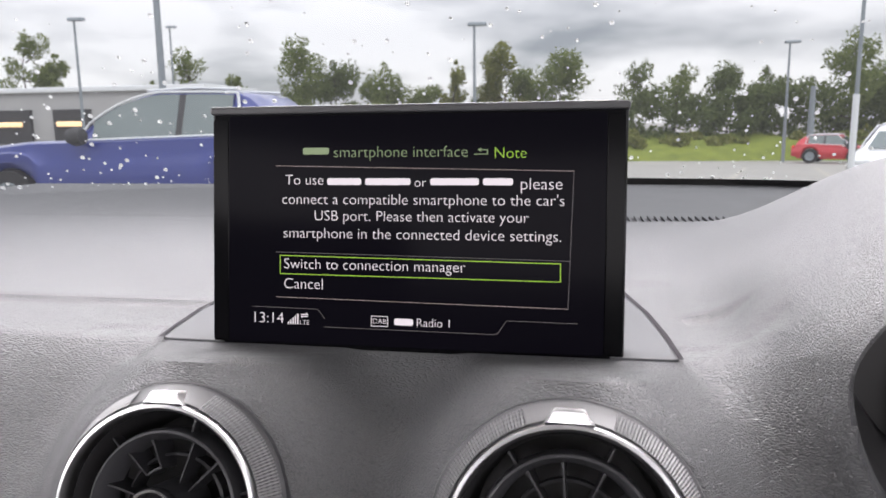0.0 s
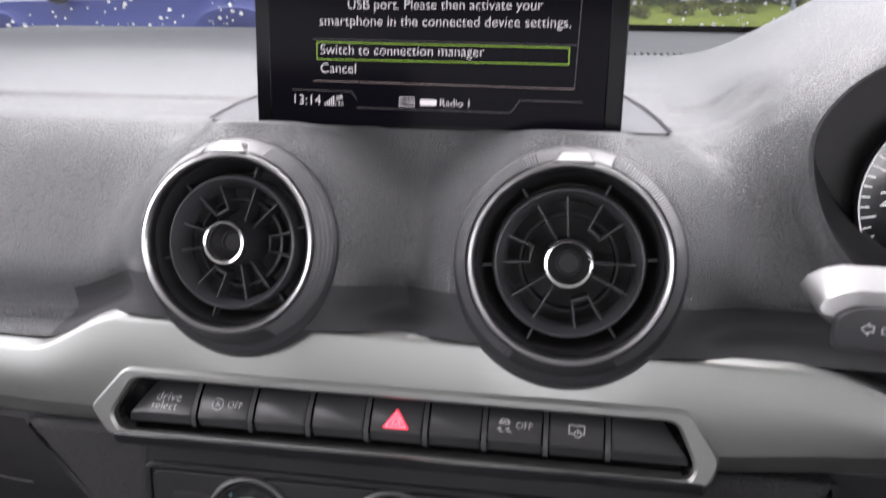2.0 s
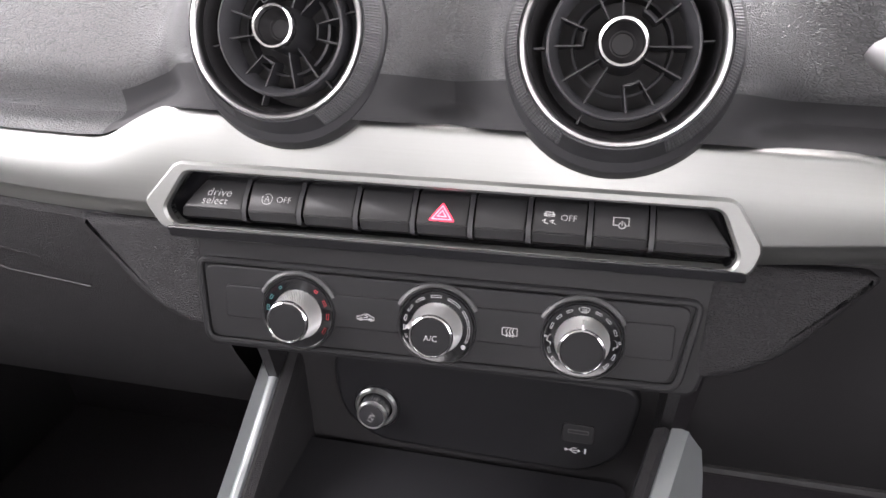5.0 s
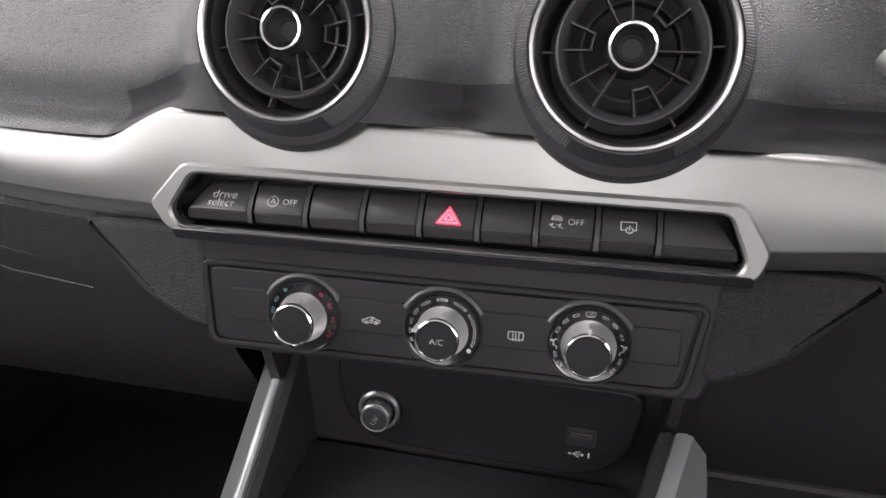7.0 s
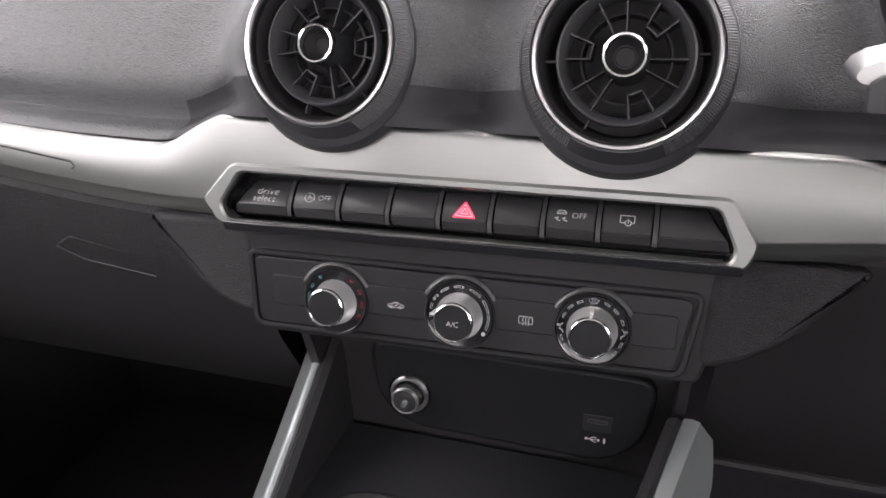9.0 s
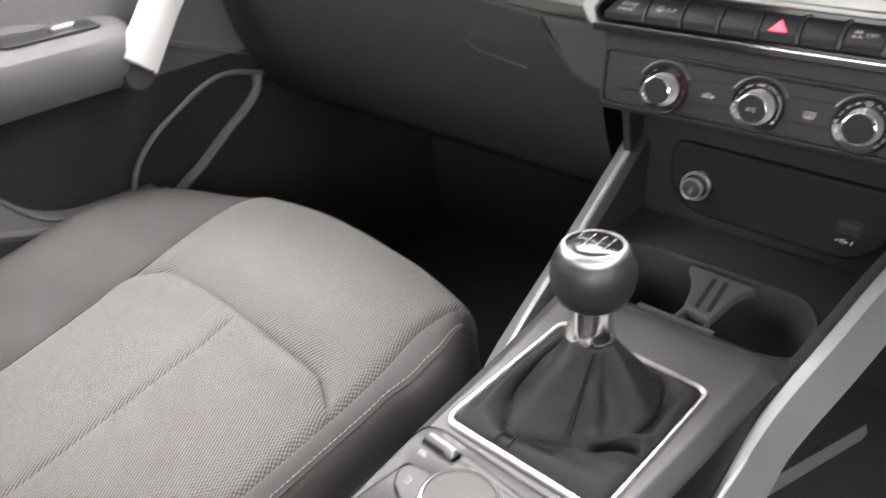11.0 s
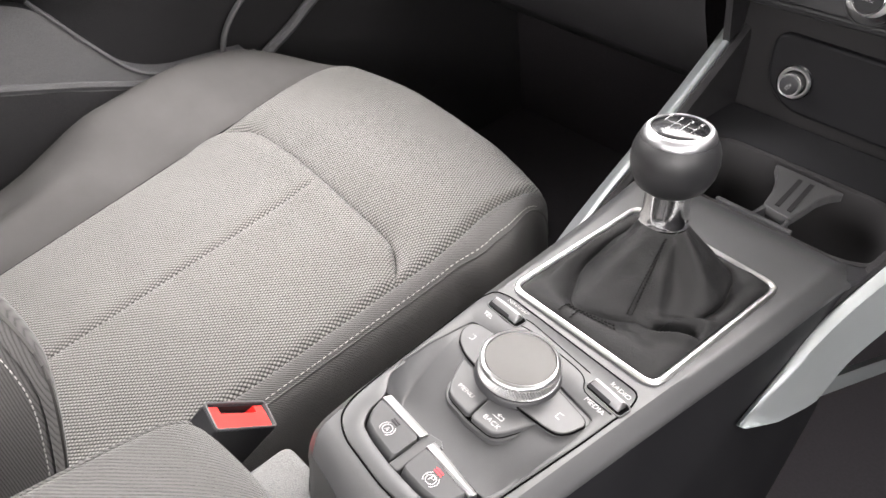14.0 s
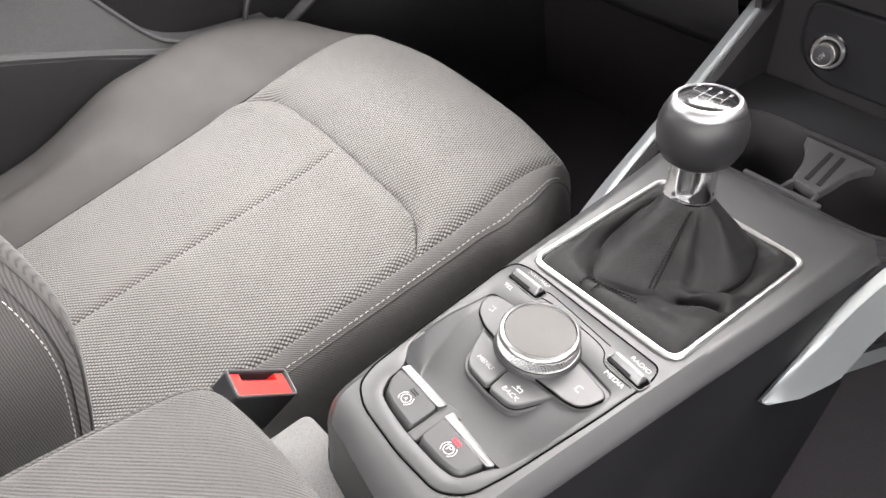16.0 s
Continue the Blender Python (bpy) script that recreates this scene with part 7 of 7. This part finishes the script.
M_POSTW = mat("pale_painted_steel", (0.60, 0.62, 0.63), 0.45)
M_WALL = mat("grey_cladding", (0.33, 0.33, 0.325), 0.7)
tint(M_WALL, (0.27, 0.27, 0.27), 0.5, 0.6)
M_BAY = mat("dark_bay", (0.03, 0.03, 0.032), 0.7)
M_LAMPW = mat("warm_tube", (0.9, 0.7, 0.4), 0.5, emit=(1.0, 0.66, 0.30), power=0.8)


def leaf_mat(name, a, b):
    m = mat(name, a, 0.65, spec=0.25)
    n, l, p = nodes_of(m)
    g = n.new("ShaderNodeNewGeometry")
    mx = n.new("ShaderNodeMix")
    mx.data_type = "RGBA"
    mx.inputs["A"].default_value, mx.inputs["B"].default_value = (*a, 1), (*b, 1)
    l.new(g.outputs["Random Per Island"], mx.inputs["Factor"])
    l.new(mx.outputs["Result"], p.inputs["Base Color"])
    back, both = n.new("ShaderNodeBsdfTranslucent"), n.new("ShaderNodeMixShader")
    both.inputs["Fac"].default_value = 0.5
    l.new(mx.outputs["Result"], back.inputs["Color"])
    l.new(p.outputs["BSDF"], both.inputs[1])
    l.new(back.outputs["BSDF"], both.inputs[2])
    out = next(k for k in n if k.type == "OUTPUT_MATERIAL")
    l.new(both.outputs["Shader"], out.inputs["Surface"])
    return m


M_LEAF = leaf_mat("leaves_green", (0.105, 0.140, 0.045), (0.225, 0.265, 0.095))
M_LEAFD = leaf_mat("leaves_dark", (0.080, 0.110, 0.040), (0.170, 0.205, 0.080))
M_LEAFY = leaf_mat("leaves_yellow_green", (0.130, 0.145, 0.040), (0.260, 0.275, 0.085))

bm = bmesh.new()
yy = [-60, 0, 8, 20, 30, 40, 55, 70, 120, 400, 3000]
xx = [-3000, -300, -80, -30, -10, 0, 10, 30, 80, 300, 3000]
g = [[bm.verts.new((x, y, ground_z(y))) for x in xx] for y in yy]
for a, b in zip(g, g[1:]):
    for i in range(len(xx) - 1):
        bm.faces.new((a[i], a[i + 1], b[i + 1], b[i]))
tagged(part("ground", bm, M_ASPHALT), "pale grey asphalt of a large car park", "ground", kind="structure")
for x in (4.0, 6.5, 9.0):
    ob = part("road_marking", loft([[(x + 0.08 * k + s * (y - 20) * 0.25, y, ground_z(y) + 0.006) for k in (-1, 1)] for y, s in ((18, 1), (24, 1), (30, 1))], False), M_PAINT, flat=True)
    tagged(ob, "worn pale parking bay line on the asphalt", "road marking", "bay lines")


def leaves(centres, size, count, rnd):
    """A cloud of small bent leaf clumps round the given (place, radius) lobes."""
    verts, faces = [], []
    wsum = sum(r * r for _, r in centres)
    for c, r in centres:
        for _ in range(max(4, int(count * r * r / wsum))):
            d = Vector((rnd.gauss(0, 1), rnd.gauss(0, 1), rnd.gauss(0, 1))).normalized() * r * rnd.uniform(0.55, 1.08)
            p = c + d * (0.8 + 0.5 * noise.noise((c + d) * 1.3))
            a = Vector((rnd.gauss(0, 1), rnd.gauss(0, 1), rnd.gauss(0, 1))).normalized()
            b = a.cross(Vector((rnd.gauss(0, 1), rnd.gauss(0, 1), rnd.gauss(0, 1)))).normalized()
            s = size * rnd.uniform(0.6, 1.4)
            k = len(verts)
            n = a.cross(b) * s * 0.3
            verts += [p - a * s, p + b * s * 0.55 + n, p + a * s, p - b * s * 0.55 + n]
            faces += [(k, k + 1, k + 2), (k, k + 2, k + 3)]
    me = bpy.data.meshes.new("leaves")
    me.from_pydata(verts, [], faces)
    b2 = bmesh.new()
    b2.from_mesh(me)
    bpy.data.meshes.remove(me)
    return b2


def tree(x, y, high, wide, material, label, seed, sparse=1.0, group="car park trees"):
    rnd = random.Random(seed)
    z0 = ground_z(y)
    t = thing("tree", pose(x, y, z0), label, "tree", group)
    trunk = [Vector((x, y, z0))]
    for i in range(1, 7):
        trunk.append(trunk[0] + Vector((rnd.gauss(0, 0.03) * i, rnd.gauss(0, 0.03) * i, high * 0.86 * i / 6)))
    bms = [tube(trunk, [0.016 * high * (1.05 - i / 6.5) for i in range(7)], 7)]
    lobes = []
    for i in range(9):
        k = rnd.uniform(0.35, 0.95)
        a = rnd.uniform(0, 2 * math.pi)
        o = trunk[0].lerp(trunk[-1], k)
        reach = wide * 0.5 * (1.15 - k * 0.75) * rnd.uniform(0.6, 1.0)
        e = o + Vector((math.cos(a) * reach, math.sin(a) * reach, high * rnd.uniform(0.05, 0.16)))
        bms.append(tube([o, o.lerp(e, 0.5) + Vector((0, 0, -0.02 * high)), e], [0.006 * high, 0.004 * high, 0.001 * high], 5))
        lobes.append((e, wide * rnd.uniform(0.16, 0.28)))
        lobes.append((o.lerp(e, 0.6), wide * rnd.uniform(0.12, 0.22)))
    lobes.append((trunk[-1], wide * 0.15))
    lobes.append((trunk[-1] + Vector((rnd.gauss(0, 0.1), 0, high * 0.09)), wide * 0.09))
    part("trunk", merge(*bms), M_BARK, t)
    part("crown", leaves(lobes, 0.105, int(4800 * sparse), rnd), material, t, flat=True)
    return t


TREES = [(-41.5, 50, 9.8, 4.6, M_LEAF, 1.0), (-38.6, 50, 8.2, 3.4, M_LEAF, 1.0), (-27.8, 50, 8.0, 3.6, M_LEAF, 0.3), (-24.0, 50, 6.2, 2.2, M_LEAF, 0.5), (-31.0, 50, 6.0, 2.4, M_LEAF, 0.8),
         (-19.2, 50, 8.6, 4.6, M_LEAF, 1.1), (-16.8, 50, 7.0, 4.4, M_LEAFD, 1.2), (-13.1, 50, 6.8, 3.8, M_LEAF, 1.0), (-8.4, 50, 6.9, 2.6, M_LEAFY, 0.6), (-4.9, 50, 7.9, 4.0, M_LEAFY, 1.0),
         (-1.2, 50, 6.9, 4.4, M_LEAF, 1.0), (-3.2, 52, 6.2, 4.0, M_LEAF, 1.0), (3.5, 50, 6.4, 3.2, M_LEAFD, 0.35), (6.3, 50, 6.2, 3.2, M_LEAF, 0.4), (9.5, 50, 5.6, 4.4, M_LEAFD, 1.1), (11.8, 50, 5.8, 4.2, M_LEAFD, 1.1),
         (15.6, 46, 7.4, 4.8, M_LEAF, 0.9), (18.3, 47, 6.2, 4.4, M_LEAFD, 1.2), (21.0, 48, 6.6, 5.0, M_LEAFD, 1.2), (-10.6, 52, 5.2, 3.6, M_LEAF, 1.0), (-6.4, 52, 5.0, 3.6, M_LEAFD, 1.0)]
for i, (x, y, h, w, m, sp) in enumerate(TREES):
    what = "thin half-bare young tree by the car park" if sp < 0.55 else ("dark green tree behind the car park" if m is M_LEAFD else "leafy green tree with an uneven crown")
    tree(x, y, h, w, m, what, 40 + i, sp)
rnd = random.Random(7)
lobes = []
for i in range(190):
    x = -30 + 58 * i / 189
    lobes.append((Vector((x + rnd.gauss(0, 0.3), 48.5 + rnd.gauss(0, 0.5), ground_z(48) + rnd.uniform(1.0, 4.2 if x > 1.5 else 2.6))), rnd.uniform(0.7, 1.2)))
tagged(part("hedge", leaves(lobes, 0.13, 52000, rnd), M_LEAFD, flat=True), "dense dark green hedge along the car park", "hedge", kind="stuff")
# grass bank
bm = bmesh.new()
xs2 = [-70 + 1.0 * i for i in range(141)]
g = [[bm.verts.new((x, y, ground_z(y) + h * (0.8 + 0.35 * noise.noise(Vector((x * 0.35, y * 0.4, 0)))))) for x in xs2] for y, h in ((43.0, 0.0), (43.4, 0.25), (44.2, 0.7), (45.5, 1.35), (47.0, 1.75), (49.0, 1.8))]
for a, b in zip(g, g[1:]):
    for i in range(len(xs2) - 1):
        bm.faces.new((a[i], a[i + 1], b[i + 1], b[i]))
tagged(part("grass_bank", bm, M_GRASS), "green grass bank below the hedge", "grass", kind="stuff")
lobes = [(Vector((-5 + 30 * rnd.random(), 45 + 1.6 * rnd.random(), ground_z(45) + rnd.uniform(0.7, 1.4))), rnd.uniform(0.3, 0.6)) for _ in range(60)]
tagged(part("grass_tufts", leaves(lobes, 0.16, 5000, rnd), M_LEAFY, flat=True), "yellow-green grass tufts on the bank", "grass", kind="stuff")


def lamp_post(x, y, top, r=0.07, head=True, label="tall grey car park lamp post", pale=0.0):
    z0 = ground_z(y)
    t = thing("street_lamp", pose(x, y, z0), label, "lamp post", "lamp posts in the car park")
    part("pole", tube([(x, y, z0), (x, y, z0 + (top - z0) * 0.4), (x, y, top)], [r * 1.3, r, r * 0.7], 10), M_POST, t)
    if pale:
        part("sleeve", tube([(x, y, z0), (x, y, z0 + pale)], r * 1.8, 12), M_POSTW, t, "pale painted sleeve")
    if head:
        part("head", slab(rrect(0.75, 0.34, 0.1, 4), 0, 0.13, 0.04), M_POST, t, at=pose(x + 0.12, y, top - 0.02))
    return t


lamp_post(-22.0, 30, 5.9)
lamp_post(-8.33, 14, 9.0, 0.065, label="tall dark lamp post near the blue car")
lamp_post(-27.9, 48, 8.0, 0.08)
lamp_post(-4.1, 30, 5.05)
lamp_post(10.4, 40, 4.95)
lamp_post(4.82, 14, 9.0, 0.030, label="slim pole with a pale sleeve", pale=1.75)
lamp_post(12.2, 42, 2.9, 0.17, False, "thick grey post by the hedge")

# low building with loading bays
hall = thing("building", pose(-28, 36, ground_z(36)), "low grey clad building with two lit bays", "building")
z0 = ground_z(36)
part("wall", block(22.0, 6.0, 3.25 - z0, 0.05, pose(-30.0, 38.5, z0)), M_WALL, hall)
part("roof_edge", block(22.4, 6.4, 0.28, 0.04, pose(-30.0, 38.5, 3.10)), M_POSTW, hall)
for x in (-30.2, -26.6):
    bay = part("bay", block(2.2, 0.3, 2.4 - z0 - 0.2, 0.0, pose(x, 35.45, z0)), M_BAY, hall, "dark open bay")
    part("tube_light", block(1.5, 0.1, 0.26, 0.04, pose(x - 0.1, 35.22, 1.30)), M_LAMPW, bay, "warm lit lamp")


# parked cars
def car(m, length, high, paint, label, seed=0, sporty=0.0, cab=0.0):
    """A parked car along local x (front at +x), standing on z = 0."""
    c = thing("car", m, label, "car", "parked cars")
    L, H, Wd = length / 2, high, 0.90
    tyre = 0.34
    xs3 = np.linspace(-L, L, 41)
    front_w, rear_w = L - 0.85 - 0.53 * sporty / 0.8, -L + 0.85
    belt = lambda x: float(np.interp(x, [-L, -L + 0.25, -L + 0.8, 0.0, L * 0.36, L * 0.62, L - 0.15, L], [H * 0.50, H * 0.66, H * 0.685, H * 0.655, H * 0.645, H * 0.60, H * 0.47, H * 0.38]))
    low = lambda x: 0.22 + (0.10 if abs(x) > L - 0.2 else 0)
    rings = []
    for x in xs3:
        k = 1 - 0.16 * (abs(x) / L) ** 4
        b, z0 = belt(x), low(x)
        arch = 0.0
        for wx in (front_w, rear_w):
            d = abs(x - wx)
            if d < tyre + 0.05:
                arch = max(arch, math.sqrt((tyre + 0.05) ** 2 - d * d))
        z1 = max(z0, tyre + arch - 0.02) if arch else z0
        z1 = min(z1, b - 0.1)
        w = Wd * k
        half = [(w * 0.93, z1), (w * 1.0, z1 + (b - z1) * 0.25), (w * 1.01, z1 + (b - z1) * 0.62), (w * 0.985, z1 + (b - z1) * 0.68), (w * 0.97, b - 0.03), (w * 0.90, b)]
        rings.append([(x, -y, z) for y, z in half] + [(x, y, z) for y, z in half[::-1]])
    part("body", loft(rings, True, True, True), paint, c, at=m)
    wsx = L * 0.40 + cab
    pts = [(-L + 0.12 + sporty * 0.2, 0.0), (-L + 0.45 + sporty * 0.35, 0.66), (-L * 0.55 + cab * 0.3, 0.93), (-0.25 + cab * 0.8, 1.0), (0.15 + cab, 0.985), (wsx - 0.45, 0.72), (wsx + 0.12, 0.0)]
    prof = spline(pts, 26)
    rings = []
    for x, k in prof:
        b = belt(min(max(x, -L), L)) - 0.02
        z = b + (H - b) * max(k, 0)
        w0, w1 = Wd * 0.88, Wd * (0.88 - 0.22 * max(k, 0))
        rings.append([(x, -w0, b), (x, -w1, z - 0.03), (x, -w1 + 0.10, z), (x, w1 - 0.10, z), (x, w1, z - 0.03), (x, w0, b)])
    part("roof", loft(rings, False), paint, c, at=m)
    # side glass with bright surround
    for sy in (-1, 1):
        def side_at(x, k, off):
            kk = float(np.interp(x, prof[:, 0], prof[:, 1]))
            b = belt(x) - 0.02
            z = b + 0.02 + (H - b) * max(kk, 0) * k
            w = Wd * (0.88 - 0.22 * max(kk, 0) * k) + off
            return (x, sy * w, z)
        for x0, x1 in ((-L * 0.60, -0.42 + cab * 0.8), (-0.34 + cab * 0.8, wsx - 0.20)):
            stn = np.linspace(x0, x1, 9)
            gl = part("side_window", loft([[side_at(x, k, 0.012) for x in stn] for k in (0.02, 0.45, 0.88)], False), M_CARGLASS, c, "dark tinted glass", at=m)
        part("pillar", loft([[side_at(x, k, 0.010) for x in (-0.44 + cab * 0.8, -0.32 + cab * 0.8)] for k in (0.02, 0.45, 0.88)], False), M_BAY, c, "black door pillar", at=m)
        line = [side_at(x, 0.0, 0.02) for x in np.linspace(-L * 0.66, wsx - 0.02, 20)] + [side_at(x, 0.93, 0.02) for x in np.linspace(wsx - 0.15, -L * 0.62, 20)]
        part("window_trim", tube(line + line[:1], 0.015, 6), M_POSTW, c, at=m)
        part("mirror", moved(lathe([(0.001, -0.12), (0.09, -0.09), (0.11, 0.0), (0.08, 0.08), (0.001, 0.10)], 14), pose(wsx - 0.42 + 0.28, sy * (Wd + 0.10), H * 0.68, 0, 90, 0)), M_BAY, c, at=m)
        part("rail", tube([(x, sy * Wd * 0.60, H + 0.03 - 0.05 * abs(x + 0.3 - cab)) for x in np.linspace(-L * 0.62, 0.25 + cab, 10)], 0.02, 6), M_POSTW, c, at=m)
        for wx in (front_w, rear_w):
            wm = m @ pose(wx, sy * (Wd - 0.10), tyre, 90)
            wheel = part("wheel", lathe([(0.20, -0.11), (tyre, -0.10), (tyre, 0.10), (0.21, 0.11), (0.20, 0.05)], 32), M_DEEP, c, "black tyre", at=wm)
            part("rim", lathe([(0.215, -0.10), (0.20, -0.112), (0.12, -0.08), (0.04, -0.10), (0.001, -0.10)] if sy > 0 else [(0.215, 0.10), (0.20, 0.112), (0.12, 0.08), (0.04, 0.10), (0.001, 0.10)], 20), M_POST, wheel, at=wm)
    part("windscreen", loft([[(x + 0.01, y * Wd * (0.84 - 0.2 * k), belt(x) - 0.01 + (H - belt(x)) * k) for y in (-0.9, 0, 0.9)] for x, k in ((wsx + 0.10, 0.04), (wsx - 0.42, 0.74))], False), M_CARGLASS, c, at=m)
    for sy in (-1, 1):
        part("headlight", block(0.18, 0.32, 0.13, 0.04, pose(L - 0.16, sy * 0.60, H * 0.40)), M_POSTW, c, at=m)
        part("tail_light", block(0.10, 0.34, 0.16, 0.04, pose(-L + 0.05, sy * 0.62, H * 0.50)), M_TAIL, c, "red tail light", at=m)
    part("bumper", block(0.16, 1.5, 0.26, 0.06, pose(L - 0.06, 0, 0.25)), M_BAY if seed else paint, c, at=m)
    return c


def paint_mat(name, col):
    m = mat(name, col, 0.32, 0.25, coat=0.8)
    tint(m, tuple(v * 0.8 for v in col), 0.4, 1.5)
    return m


M_CARGLASS = mat("tinted_car_glass", (0.10, 0.13, 0.13), 0.08, 0.0, coat=0.5)
M_TAIL = mat("red_lamp_glass", (0.55, 0.03, 0.03), 0.25, emit=(1, 0.05, 0.05), power=0.3)
car(pose(-5.28, 8.4, ground_z(8.4), 0, 0, 180), 5.2, 1.57, paint_mat("blue_paint", (0.018, 0.032, 0.20)), "metallic blue estate car parked side-on", 0, 0.8, -0.7)
car(pose(12.1, 37.5, ground_z(37.5), 0, 0, -28), 3.6, 1.35, paint_mat("red_paint", (0.50, 0.025, 0.035)), "small red hatchback parked by the hedge", 0)
car(pose(6.85, 16.6, ground_z(16.6), 0, 0, -118), 4.4, 1.28, paint_mat("white_paint", (0.72, 0.73, 0.75)), "white car with a dark bumper", 1)
car(pose(-20.4, 21.5, ground_z(21.5), 0, 0, 8), 4.4, 1.42, paint_mat("pale_paint", (0.70, 0.71, 0.72)), "pale silver car with a red tail light", 0)

# rain drops on the windscreen
rnd = random.Random(3)
verts, faces = [], []
for i in range(440):
    u, v = rnd.uniform(-0.98, 0.62), 0.09 + 0.5 * rnd.random() ** 1.9
    c = screen_at(u, v)
    d = (screen_at(u + 0.01, v) - c).normalized()
    e = (screen_at(u, v + 0.01) - c).normalized()
    nrm = d.cross(e).normalized()
    if nrm.y < 0:
        nrm = -nrm
    r = 0.0017 * rnd.choice((0.6, 0.8, 1.0, 1.0, 1.4, 1.9))
    k = len(verts)
    verts.append(c + nrm * r * 0.9)
    for s, hgt in ((0.7, 0.62), (1.0, 0.0)):
        for a in range(8):
            verts.append(c + (d * math.cos(a * math.pi / 4) + e * math.sin(a * math.pi / 4) * 1.15) * r * s + nrm * r * hgt)
    for a in range(8):
        b = (a + 1) % 8
        faces.append((k, k + 1 + a, k + 1 + b))
        faces.append((k + 1 + a, k + 9 + a, k + 9 + b, k + 1 + b))
me = bpy.data.meshes.new("rain_drops")
me.from_pydata(verts, [], faces)
bm = bmesh.new()
bm.from_mesh(me)
bpy.data.meshes.remove(me)
M_DROP = mat("water_drop", (1, 1, 1), 0.02)
M_DROP.node_tree.nodes["Principled BSDF"].inputs["Transmission Weight"].default_value = 0.25
M_DROP.node_tree.nodes["Principled BSDF"].inputs["IOR"].default_value = 1.33
tagged(part("rain_drops", bm, M_DROP), "clear rain drops on the windscreen glass", "rain drops", kind="stuff")
